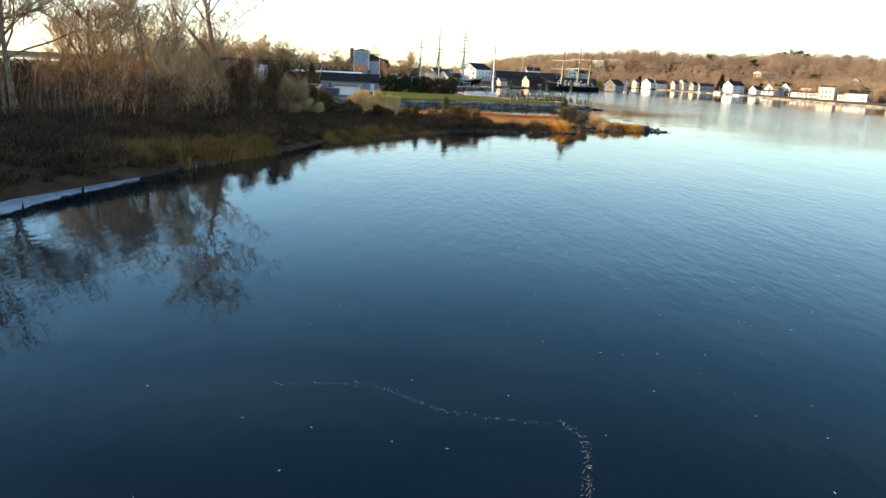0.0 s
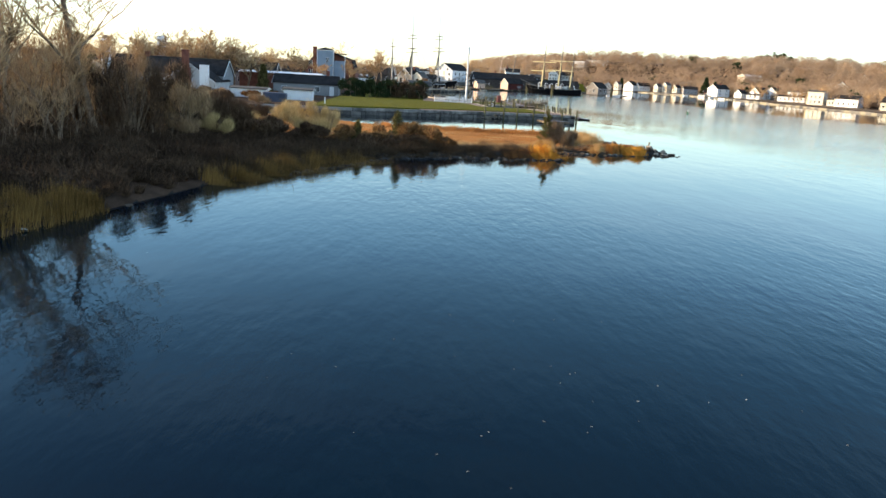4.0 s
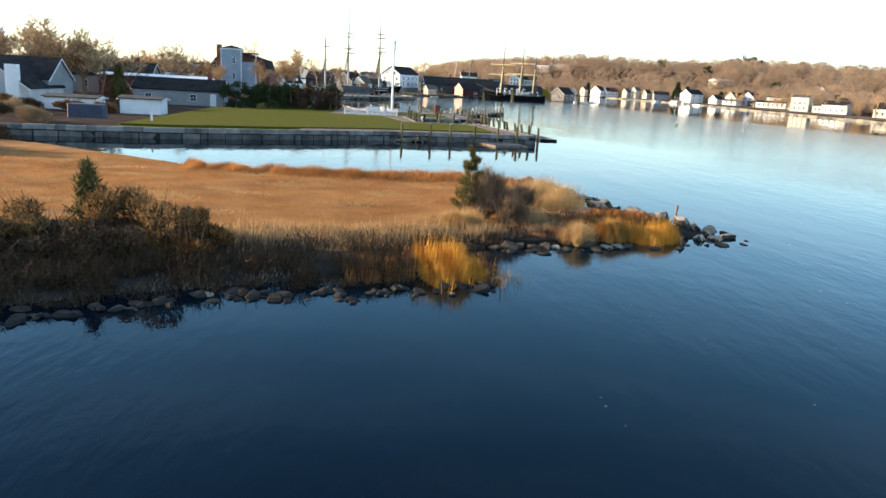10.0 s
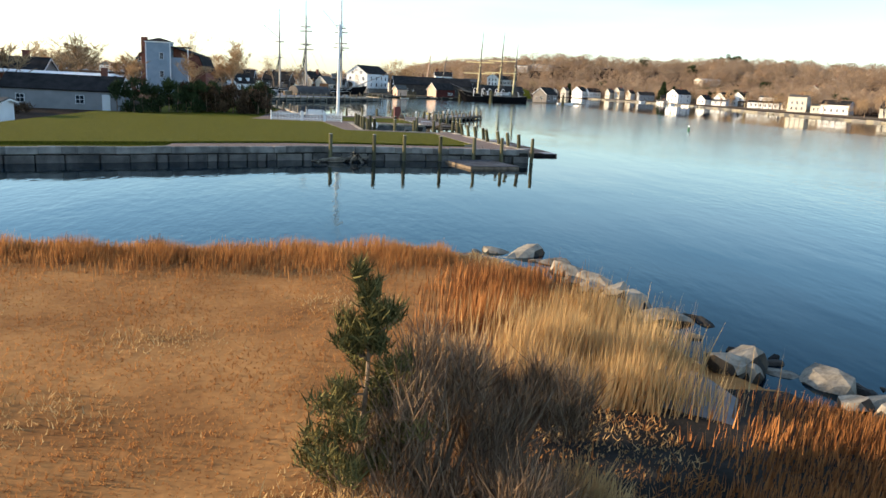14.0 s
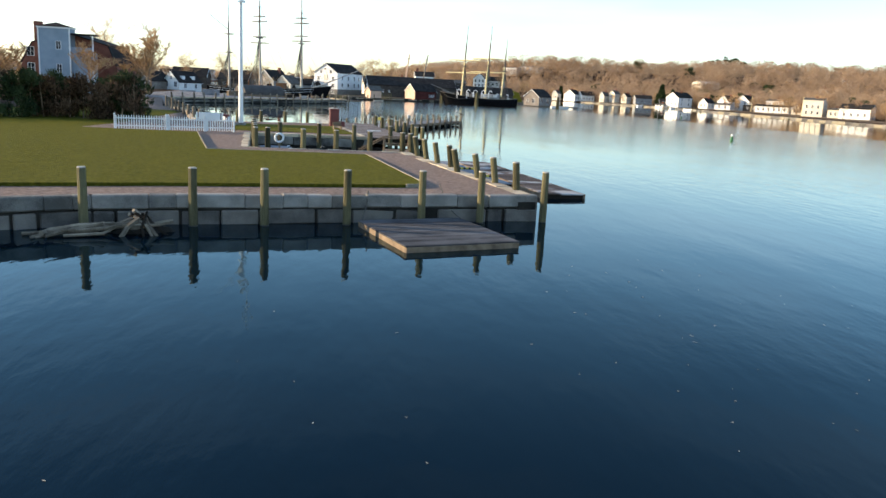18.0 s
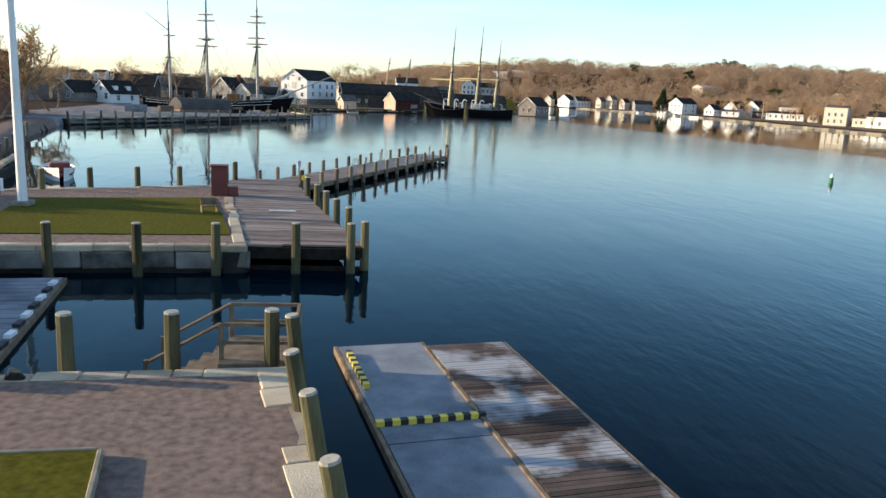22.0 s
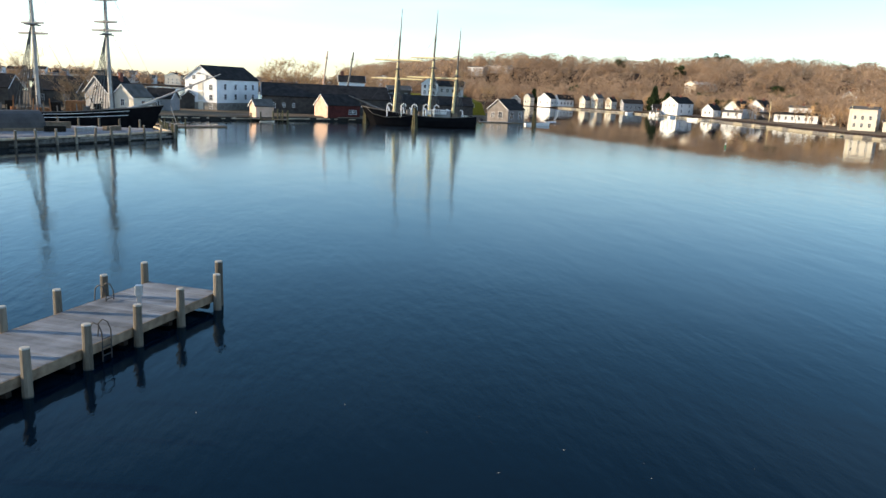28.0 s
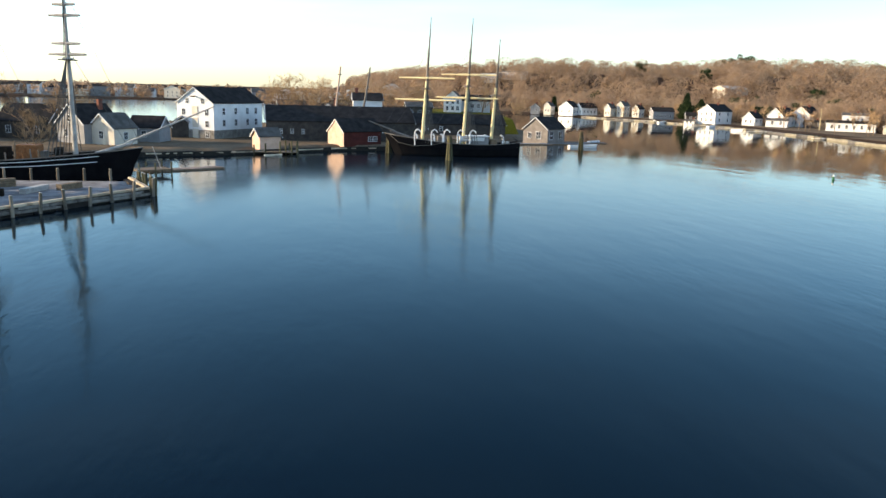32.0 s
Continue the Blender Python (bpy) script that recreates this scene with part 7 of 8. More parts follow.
# ---- quay things ----
def hedge(label, x0, x1, y, deep, z, tall, material, seed):
    e = thing("hedge", label, "hedge", (x0 + x1) / 2, y, z)
    w = x1 - x0
    bs = nb()
    q = random.Random(seed)
    for i in range(int(w / 1.2)):
        xx = -w / 2 + i * 1.2 + 0.6
        tube(bs, (xx, 0, -0.4), (xx + q.uniform(-0.3, 0.3), q.uniform(-0.3, 0.3), tall * 0.85), 0.09, 0.03, 5, False)
    part("branchwork", bs, bark, e)
    cs = []
    for i in range(int(w * tall * deep * 0.55)):
        xx = q.uniform(-w / 2, w / 2)
        top = tall * (0.9 + 0.1 * math.sin(xx * 1.7 + seed) + q.uniform(-0.05, 0.05))
        cs.append((xx, q.uniform(-deep / 2, deep / 2), top * q.uniform(0.08, 0.92), 0.75, 0.62))
    cr = tufts(cs, 0.36, 110, material, "foliage", "", "", 1.4, seed=seed, wide=0.16)
    cr.parent = e
    return e


hedge("tall dark clipped evergreen hedge at the end of the lawn", -19.0, -6, 217, 2.2, 0.8, 5.1, evergreen, 301)
hedge("tall dark evergreen hedge with russet patches", -9, 3.2, 218, 2.0, 1.0, 4.4, brush_m, 302)
hedge("tall dark evergreen hedge beside the path", -8, 3.0, 219.6, 2.2, 1.0, 4.9, evergreen, 303)
hedge("low dark hedge beside the path", -10, -1.5, 240, 2.0, 1.3, 1.5, evergreen, 304)
hedge("low dark shrubs by the white fence wall", -34, -26, 206, 1.6, 0.8, 1.3, brush_m, 305)

for i, (x, y, rr, t) in enumerate(((-7.5, 224, 2.2, 2.8), (-9.5, 230, 2.4, 3.2), (-12, 237, 2.6, 3.6), (-14.5, 245, 2.8, 4.0), (-17, 254, 2.8, 4.2))):
    leafy("shrub", "dark evergreen shrub beside the basin path", x, y, rr, t, evergreen, 300, 0.3, 3000 + i, 1.4, 8)
# white picket fence with a gate
fx0, fy0, fx1, fy1 = 5.0, 203.2, 13.9, 205.8
f_len, f_ang = math.hypot(fx1 - fx0, fy1 - fy0), math.degrees(math.atan2(fy1 - fy0, fx1 - fx0))
pk = nb()
vs = [pk.verts.new(p) for p in ((-0.04, 0, 0.08), (0.04, 0, 0.08), (0.04, 0, 1.12), (0, 0, 1.22), (-0.04, 0, 1.12))]
ff = pk.faces.new(vs)
ex = bmesh.ops.extrude_face_region(pk, geom=[ff])
bmesh.ops.translate(pk, vec=(0, 0.025, 0), verts=[v for v in ex["geom"] if isinstance(v, bmesh.types.BMVert)])
bmesh.ops.recalc_face_normals(pk, faces=pk.faces)
pk_me = mesh_of("picket", pk, white_paint)
for nm, a, b4, lab in (("picket_fence", 0.0, 3.9, "white wooden picket fence at the end of the lawn"), ("picket_gate", 4.05, 6.9, "closed white picket gate across the path"), ("picket_fence", 7.05, f_len, "white wooden picket fence at the end of the lawn")):
    m = pose(fx0, fy0, 1.43, 0, 0, f_ang) @ pose(a, 0, 0)
    e = thing(nm, lab, "gate" if "gate" in nm else "fence")
    e.matrix_basis = m
    ln = b4 - a
    for zr in (0.3, 0.9):
        br = nb()
        box(br, 0, ln, 0.025, 0.075, zr, zr + 0.09)
        part("rail", br, white_paint, e)
    for xx in (0, ln):
        bp_ = nb()
        box(bp_, xx - 0.07, xx + 0.07, -0.02, 0.12, -0.3, 1.32, 0.015)
        part("post", bp_, white_paint, e)
    for i in range(int(ln / 0.19)):
        part("picket", pk_me, None, e, at=pose(0.12 + i * 0.19, 0, 0))

# flagpole
e = thing("flagpole", "tall white flagpole with a topmast and crosstrees", "flagpole", 12.95, 216.2, 1.45)
bs = nb()
tube(bs, (0, 0, -0.2), (0, 0, 13.2), 0.24, 0.15, 12)
part("lower_pole", bs, white_paint, e)
bs = nb()
tube(bs, (0.22, 0, 11.6), (0.22, 0, 18.6), 0.1, 0.05, 10)
part("topmast", bs, white_paint, e)
bs = nb()
box(bs, -0.5, 0.6, -0.06, 0.06, 12.9, 13.02)
box(bs, -0.2, 0.4, -0.25, 0.25, 11.5, 11.65)
part("crosstrees", bs, white_paint, e)
bs = nb()
tube(bs, (0, 0, 12.4), (-2.4, 0.4, 15.0), 0.05, 0.03, 6)
part("gaff", bs, white_paint, e)
bs = nb()
box(bs, -0.45, 0.45, -0.45, 0.45, -0.1, 0.25, 0.03)
part("base_block", bs, granite, e, "pale stone base")

# red box with a low step
e = thing("notice_cabinet", "dark red wooden cabinet with a low step beside the deck", "cabinet", 21.9, 222.0, 1.43, 8)
bs = nb()
box(bs, -0.6, 0.35, -0.4, 0.4, 0, 1.75, 0.02)
part("body", bs, red_box_m, e)
bs = nb()
box(bs, -0.66, 0.41, -0.46, 0.46, 1.75, 1.83, 0.02)
part("top_board", bs, red_box_m, e)
bs = nb()
box(bs, 0.36, 0.95, -0.4, 0.4, 0, 0.55, 0.04)
part("step", bs, red_box_m, e)
# bench frame on the island lawn
e = thing("lawn_bench", "small brown wooden bench on the lawn", "bench", 22.3, 215.4, 1.5, 20)
e.scale = (0.7, 0.8, 0.8)
for nm, dims in (("seat", (-0.6, 0.6, -0.25, 0.25, 0.4, 0.46)), ("backrest", (-0.6, 0.6, 0.22, 0.28, 0.5, 0.9)), ("leg", (-0.58, -0.5, -0.25, 0.28, 0, 0.4)), ("leg", (0.5, 0.58, -0.25, 0.28, 0, 0.4)), ("armrest", (-0.6, -0.52, -0.25, 0.28, 0.62, 0.67)), ("armrest", (0.52, 0.6, -0.25, 0.28, 0.62, 0.67))):
    bs = nb()
    box(bs, *dims, 0.008)
    part(nm, bs, timber, e)
# white strip on the deck
bs = nb()
box(bs, 25.2, 26.6, 216.6, 216.75, 1.43, 1.5, 0.01)
e = part("gangplank_board", bs, white_paint)
tagged(e, "white painted board lying on the plank deck", "board")

# swimming raft
e = thing("raft", "square weathered plank raft moored under the quay wall", "raft", 27.5, 168.3, 0.2, 18.8)
bs = nb()
for sgn in (-1, 1):
    box(bs, -2.3, 2.3, sgn * 2.5 - 0.12, sgn * 2.5 + 0.12, -0.12, 0.3, 0.02)
    box(bs, sgn * 2.2 - 0.12, sgn * 2.2 + 0.12, -2.5, 2.5, -0.12, 0.3, 0.02)
part("frame", bs, timber, e, "yellowish timber frame")
for yy in np.arange(-1.8, 1.9, 1.2):
    bs = nb()
    box(bs, -2.1, 2.1, yy - 0.4, yy + 0.4, -0.3, 0.2)
    part("float", bs, black_m, e)
for i in range(30):
    bs = nb()
    box(bs, -2.32, 2.32, -2.6 + i * 0.174, -2.6 + i * 0.174 + 0.155, 0.3, 0.35)
    part("plank", bs, raft_m, e)
bs = nb()
arc_tube(bs, [(-2.2, 2.4, 0.36), (-2.0, 2.9, 0.45), (-1.7, 3.3, 0.9), (-1.6, 3.5, 1.45)], 0.03)
arc_tube(bs, [(2.2, 2.2, 0.36), (2.1, 3.4, 0.7), (2.05, 4.2, 1.6)], 0.025)
part("mooring_line", bs, rope_m, e)
# half-sunk timber wreckage by the wall
e = thing("sunken_timber", "heap of wet timbers half sunk by the quay wall", "timber", 15.6, 167.2, 0.25, 14)
q = random.Random(88)
for i in range(9):
    bs = nb()
    arc_tube(bs, [(q.uniform(-0.6, 0.3) - 0.9 * k + 0.3 * i % 2, q.uniform(-0.5, 0.2) - 0.12 * k, 0.35 - 0.1 * k + q.uniform(0, 0.15)) for k in range(4)], q.uniform(0.05, 0.1), 6)
    part("log", bs, pile_grey, e)
for i in range(16):
    a = q.uniform(0, 6.28)
    bs = nb()
    arc_tube(bs, [(0.9 + q.uniform(-0.4, 0.4), q.uniform(-0.3, 0.3), 0.75 + q.uniform(-0.2, 0.15)), (0.9 + 0.8 * math.cos(a), 0.55 * math.sin(a), 0.35), (0.9 + 1.5 * math.cos(a), 0.9 * math.sin(a), -0.1)], q.uniform(0.04, 0.09), 5)
    part("branch", bs, pile_grey if i % 3 else dark_timber, e, "grey waterlogged branch")
for k in range(3):
    part("wet_clump", stone_dark[k], None, e, "dark weed-hung clump", at=pose(0.4 + 0.6 * k, 0.1 * k, 0.05) @ Matrix.Diagonal((0.8, 0.6, 0.55, 1)))

# floating dock along the walk
def float_dock(label, x0, y0, x1, y1, wide, planks, mat_, thick=0.42):
    d = math.dist((x0, y0), (x1, y1))
    e_ = thing("floating_dock", label, "dock")
    e_.matrix_basis = Matrix.Translation((x0, y0, 0.15)) @ Matrix.Rotation(math.atan2(y1 - y0, x1 - x0), 4, "Z")
    bs_ = nb()
    box(bs_, 0.05, d - 0.05, -wide / 2 + 0.08, wide / 2 - 0.08, -0.4, thick - 0.06)
    part("pontoon", bs_, dark_timber, e_)
    for sgn in (-1, 1):
        bs_ = nb()
        box(bs_, 0, d, sgn * wide / 2 - 0.06, sgn * wide / 2 + 0.06, -0.05, thick, 0.015)
        part("edge_board", bs_, timber, e_, "pale yellowish edge board")
    k = int(d / planks)
    bs_ = nb()
    box(bs_, 0, planks - 0.018, -wide / 2 + 0.07, wide / 2 - 0.07, thick - 0.05, thick + 0.01)
    me = mesh_of("plank", bs_, mat_)
    for i in range(k):
        part("plank", me, None, e_, at=pose(i * d / k, 0, rnd.uniform(-0.004, 0.006)))
    return e_, d


float_dock("long weathered plank float, partly white with frost", 35.9, 180.4, 33.0, 197.6, 2.55, 0.17, frost_plank)
fd, fl = float_dock("wide pale frosted float between walk and dock", 32.7, 184.6, 30.35, 197.7, 2.7, 6.6, frost_m, 0.36)
for s, off, spin in ((3.25, 0, 0), (7.6, 0, 0), (11.2, 1.1, 90)):
    rail = thing("striped_bar", "black and yellow striped safety bar across the float", "barrier")
    rail.matrix_basis = fd.matrix_basis @ pose(s, off, 0.37, 0, 0, spin)
    for i in range(14):
        bs = nb()
        box(bs, -0.08, 0.08, -1.35 + i * 0.193, -1.35 + (i + 1) * 0.193, 0, 0.13)
        part("stripe", bs, yellow_m if i % 2 else black_m, rail)
# float in the slip with a lifebuoy
sd, sl = float_dock("grey float at the head of the boat slip", 18.7, 195.6, 17.4, 205.0, 2.6, 0.5, frost_m, 0.38)
for i in range(9):
    bs = nb()
    box(bs, 19.75 - i * 0.155, 19.95 - i * 0.155, 195.9 + i * 1.0, 196.4 + i * 1.0, 0.45, 0.65)
    tagged(part("dock_fender", bs, black_m if i % 2 else white_paint), "short black or white fender along the slip float", "fender", "slip fenders")
e = thing("lifebuoy_stand", "white ring lifebuoy on a post above the slip float", "lifebuoy", 18.3, 199.6, 0.51)
bs = nb()
box(bs, -0.06, 0.06, 0.05, 0.17, 0, 1.5, 0.01)
part("post", bs, timber, e)
bs = nb()
ring = [(0.32 * math.cos(a), -0.02, 1.1 + 0.32 * math.sin(a)) for a in np.linspace(0, 2 * math.pi, 17)]
arc_tube(bs, ring, 0.085, 7)
part("ring", bs, white_paint, e, "white lifebuoy ring")
# stairs and landing
e = thing("landing_stairs", "brown wooden landing with handrails and steps down to the slip", "stairs", 27.1, 193.5, 0)
bs = nb()
box(bs, -0.9, 1.0, 0.0, 2.2, 1.32, 1.42, 0.01)
part("landing", bs, timber, e)
for xx, yy in ((-0.85, 0.3), (0.95, 0.3), (-0.85, 2.1), (0.95, 2.1)):
    bs = nb()
    box(bs, xx - 0.06, xx + 0.06, yy - 0.06, yy + 0.06, -0.9, 2.35, 0.01)
    part("post", bs, timber, e)
for yy in (0.3, 2.1):
    bs = nb()
    tube(bs, (-0.85, yy, 2.35), (-2.6, yy, 1.35), 0.05, 0.05, 6)
    part("handrail", bs, timber, e)
    bs = nb()
    box(bs, -0.85, 0.95, yy - 0.04, yy + 0.04, 2.28, 2.37)
    box(bs, -0.85, 0.95, yy - 0.03, yy + 0.03, 1.82, 1.9)
    part("rail", bs, timber, e)
bs = nb()
box(bs, 0.91, 0.99, 0.3, 2.1, 2.28, 2.37)
box(bs, 0.91, 0.99, 0.3, 2.1, 1.82, 1.9)
part("rail", bs, timber, e)
for i in range(5):
    bs = nb()
    box(bs, -1.25 - i * 0.35, -0.9 - i * 0.35, 0.35, 2.05, 1.12 - i * 0.2, 1.17 - i * 0.2)
    part("step", bs, timber, e)
for yy in (0.3, 2.1):
    bs = nb()
    box(bs, -2.7, -2.6, yy - 0.05, yy + 0.05, -0.9, 1.4)
    part("post", bs, timber, e)
e = thing("mooring_stone", "white rounded mooring stone on the quay edge", "stone", 22.0, 192.4, 1.45)
part("stone", stone_me[2], None, e, at=pose(0, 0, 0.12) @ Matrix.Diagonal((0.28, 0.24, 0.3, 1)))

# ladders and pedestals on the pier
for s, v in ((9.6, 0.1), (17.5, PIER_W - 0.2), (27.5, 0.1), (31.5, PIER_W - 0.2)):
    p = pier_m @ Vector((s, v, PIER_Z))
    e = thing("pier_ladder", "black hooped swim ladder at the pier's edge", "ladder", p.x, p.y, p.z, math.degrees(math.atan2(PIER_DIR.y, PIER_DIR.x)))
    for o in (-0.22, 0.22):
        bs = nb()
        arc_tube(bs, [(o, -0.25, -0.7), (o, -0.25, 0.35), (o, -0.12, 0.6), (o, 0.08, 0.66), (o, 0.25, 0.5), (o, 0.3, 0.0)], 0.025)
        part("hoop", bs, black_m, e)
    bs = nb()
    for zr in (-0.5, -0.2, 0.1):
        tube(bs, (-0.22, -0.25, zr), (0.22, -0.25, zr), 0.02, 0.02, 5)
    part("rung", bs, black_m, e)
for s, v in ((6.2, PIER_W - 0.4), (13.2, 0.5), (23.0, PIER_W - 0.4), (30.2, 0.6)):
    p = pier_m @ Vector((s, v, PIER_Z))
    e = thing("power_pedestal", "slim grey power pedestal on the pier", "pedestal", p.x, p.y, p.z)
    bs = nb()
    box(bs, -0.07, 0.07, -0.07, 0.07, 0, 1.0, 0.01)
    part("post", bs, metal_m, e)
    bs = nb()
    box(bs, -0.13, 0.13, -0.1, 0.1, 0.85, 1.25, 0.02)
    part("box", bs, metal_m, e)
e = thing("yellow_box", "small yellow box on a post at the deck's edge", "box", 26.6, 224.6, 1.43)
bs = nb()
box(bs, -0.05, 0.05, -0.05, 0.05, 0, 0.8)
part("post", bs, metal_m, e)
bs = nb()
box(bs, -0.15, 0.15, -0.12, 0.12, 0.75, 1.05, 0.02)
part("box", bs, yellow_m, e)

# moored launch
def small_boat(name, label, x, y, turn, length, beam, high, hull_m, inside_m):
    e_ = thing(name, label, "boat", x, y, 0, turn)
    bs_ = nb()
    rings = []
    for i in range(9):
        t = i / 8
        hb = beam / 2 * min(1, math.sqrt(max(0.02, (1 - t) / 0.5)), 0.75 + t)
        zt = high * (0.85 + 0.3 * t * t)
        rings.append([bs_.verts.new(p) for p in ((-length / 2 + length * t, -hb, zt), (-length / 2 + length * t - 0.15 * t, -hb * 0.8, 0.05), (-length / 2 + length * t - 0.3 * t, 0, -0.2), (-length / 2 + length * t - 0.15 * t, hb * 0.8, 0.05), (-length / 2 + length * t, hb, zt))])
    for a, c in zip(rings, rings[1:]):
        for j in range(4):
            bs_.faces.new((a[j], c[j], c[j + 1], a[j + 1]))
    bs_.faces.new(rings[0])
    bmesh.ops.recalc_face_normals(bs_, faces=bs_.faces)
    part("hull", bs_, hull_m, e_)
    bs_ = nb()
    slab(bs_, [(-length * 0.47, -beam * 0.35), (0, -beam * 0.46), (length * 0.3, -beam * 0.33), (length * 0.46, 0), (length * 0.3, beam * 0.33), (0, beam * 0.46), (-length * 0.47, beam * 0.35)], high * 0.55, high * 0.66)
    part("deck", bs_, inside_m, e_)
    for xx in (-0.2, 0.15):
        bs_ = nb()
        box(bs_, xx * length - 0.12, xx * length + 0.12, -beam * 0.42, beam * 0.42, high * 0.75, high * 0.82)
        part("thwart", bs_, inside_m, e_)
    return e_


lb = small_boat("launch", "white wooden launch with a dark red interior, moored in the basin", 7.4, 237.2, -68, 6.4, 2.3, 1.15, white_paint, red_box_m)
bs = nb()
box(bs, 0.2, 1.6, -0.7, 0.7, 0.7, 1.5, 0.08)
part("engine_box", bs, red_box_m, lb)
e = thing("notice_board", "low white panel beside the path", "sign", 9.4, 219.3, 1.43, 10)
bs = nb()
box(bs, -1.3, 1.3, -0.04, 0.04, 0.25, 0.95, 0.01)
part("panel", bs, white_paint, e)
for xx in (-1.1, 1.1):
    bs = nb()
    box(bs, xx - 0.05, xx + 0.05, -0.05, 0.05, 0, 0.95)
    part("leg", bs, timber, e)
e = thing("sign_post", "white post on a flat base at the lawn's edge", "post", -15.4, 163.5, 1.43)
bs = nb()
box(bs, -0.1, 0.1, -0.1, 0.1, 0, 1.3, 0.01)
part("post", bs, white_paint, e)
bs = nb()
box(bs, -0.75, 0.75, -0.5, 0.5, 0, 0.12, 0.02)
part("base", bs, white_paint, e)
house("shed", "low white-walled shed at the back of the lawn", -24.5, 190, 0.9, 6, 3.4, 2.0, 0.3, 0, white_paint, roof_grey)
e = thing("tarp_crate", "dark blue tarpaulin-covered crate at the water's edge", "crate", -26.2, 172.5, 1.0)
bs = nb()
box(bs, -2.2, 2.2, -1, 1, -0.2, 1.7, 0.12)
part("cover", bs, shade("navy_tarp", (0.02, 0.025, 0.045), (0.06, 0.07, 0.1), 0.6, 1, 10, 0.2), e)


# buoys
for x, y, s in ((81.6, 252.7, 0.62), (127.6, 380, 0.55)):
    e = thing("buoy", "green can buoy with a pale top floating in the channel", "buoy", x, y, TIDE - 0.1)
    e.scale = (s, s, s)
    for nm, z0, z1, r0, r1, mt in (("float", -0.5, 0.35, 0.42, 0.45, green_m), ("can", 0.35, 1.2, 0.34, 0.3, green_m), ("cap", 1.2, 1.75, 0.3, 0.2, white_paint), ("lantern", 1.75, 2.0, 0.07, 0.05, metal_m)):
        bs = nb()
        tube(bs, (0, 0, z0), (0, 0, z1), r0, r1, 14)
        part(nm, bs, mt, e)

# ---- the far wharf and ships' gear ----
e = thing("work_tent", "barrel-shaped grey tarpaulin shelter on the wharf", "tent", -1.2, 344.5, 1.35, 38)
e.scale = (1.1, 1.0, 0.72)
bs = nb()
prof = [(4.6 * math.cos(a), 3.3 * math.sin(a) + 0.6) for a in np.linspace(0, math.pi, 11)]
rings = [[bs.verts.new((yy, xx * 0.62, zz)) for xx, zz in prof + []] for yy in (-5.2, 0, 5.2)]
for a, c in zip(rings, rings[1:]):
    for j in range(10):
        bs.faces.new((a[j], a[j + 1], c[j + 1], c[j]))
bs.faces.new(rings[0][::-1])
bs.faces.new(rings[-1])
bmesh.ops.recalc_face_normals(bs, faces=bs.faces)
part("canvas", bs, canvas, e)
bs = nb()
box(bs, -5.2, 5.2, -2.9, 2.9, 0, 0.62)
part("base_wall", bs, timber, e)
for i, (x, y, w_, h_, mt) in enumerate(((-7, 338, 1.8, 1.2, timber), (6.5, 345, 1.4, 0.8, dark_timber), (9.6, 349, 2.2, 0.6, spar_grey), (12.5, 351.5, 1.6, 0.7, timber), (-11, 331, 2, 1.4, frost_m), (4, 352, 2.4, 1.0, timber))):
    e = thing("crate", "stack of ship timber on the wharf", "crate", x, y, 1.35, rnd.uniform(0, 90))
    for k in range(3):
        bs = nb()
        box(bs, -w_, w_, -0.4, 0.4, k * h_ / 3, (k + 1) * h_ / 3 - 0.03, 0.02)
        part("timber", bs, mt, e)
for i in range(9):
    bs = nb()
    box(bs, -12 + i * 2.4, -11.2 + i * 2.4 + 0.5 * (i % 2), -1.4 + 0.5 * (i % 3), 1.2, 2.0, 3.2 + 0.5 * (i % 3), 0.05)
    part("deck_house", bs, (timber, spar_dark, dark_timber)[i % 3], mo, "weathered deck house")
bs = nb()
box(bs, 2.8, 5.6, -2.2, 0.6, 2.0, 4.6, 0.05)
part("try_works", bs, warm_timber, mo, "orange-brown tryworks housing")
for i in range(20):
    q = random.Random(4100 + i)
    xx, yy, top = -13 + i * 1.02, -3.4 + 0.3 * q.uniform(-1, 1), q.uniform(3.6, 5.4)
    bs = nb()
    tube(bs, (xx, yy, 2.0), (xx + q.uniform(-0.25, 0.25), yy, top), 0.13, 0.1, 6)
    part("timberhead", bs, (spar_dark, timber, warm_timber)[i % 3], mo, "upright timber on the ship's side")
for xx, yy in ((7.6, -2.2), (8.7, -1.9), (-1.0, -2.4), (0.1, -2.2), (-5.2, -2.3)):
    bs = nb()
    arc_tube(bs, [(xx, yy, 2.0), (xx, yy, 2.3), (xx, yy, 3.0), (xx, yy, 3.3)], 0.42, 10)
    part("cask", bs, warm_timber, mo, "brown wooden cask on deck")
for i in range(8):
    t0 = -11 + i * 2.7
    bs = nb()
    box(bs, t0, t0 + 1.0 + 0.4 * (i % 3), -1.1 + 0.5 * (i % 3), 1.1 + 0.4 * (i % 2), 2.1, 3.0 + 0.45 * (i % 3), 0.05)
    part("deck_house", bs, (cream_paint, timber, spar_dark)[i % 3], co, "pale deck house")
for xx in (-9.5, -6, -2.8, -0.4, 3.2, 5.0, 8.6):
    bs = nb()
    arc_tube(bs, [(xx, 1.6, 2.1), (xx, 1.6, 3.8), (xx + 0.15, 1.6, 4.2), (xx + 0.55, 1.6, 4.35)], 0.2, 8)
    part("ventilator", bs, white_paint, co, "white cowl ventilator")
lbt = small_boat("lifeboat", "white lifeboat on the training ship's deck", 71.0, 417.6, 180, 5.2, 1.7, 0.9, white_paint, timber)
lbt.location.z = 3.4
bs = nb()
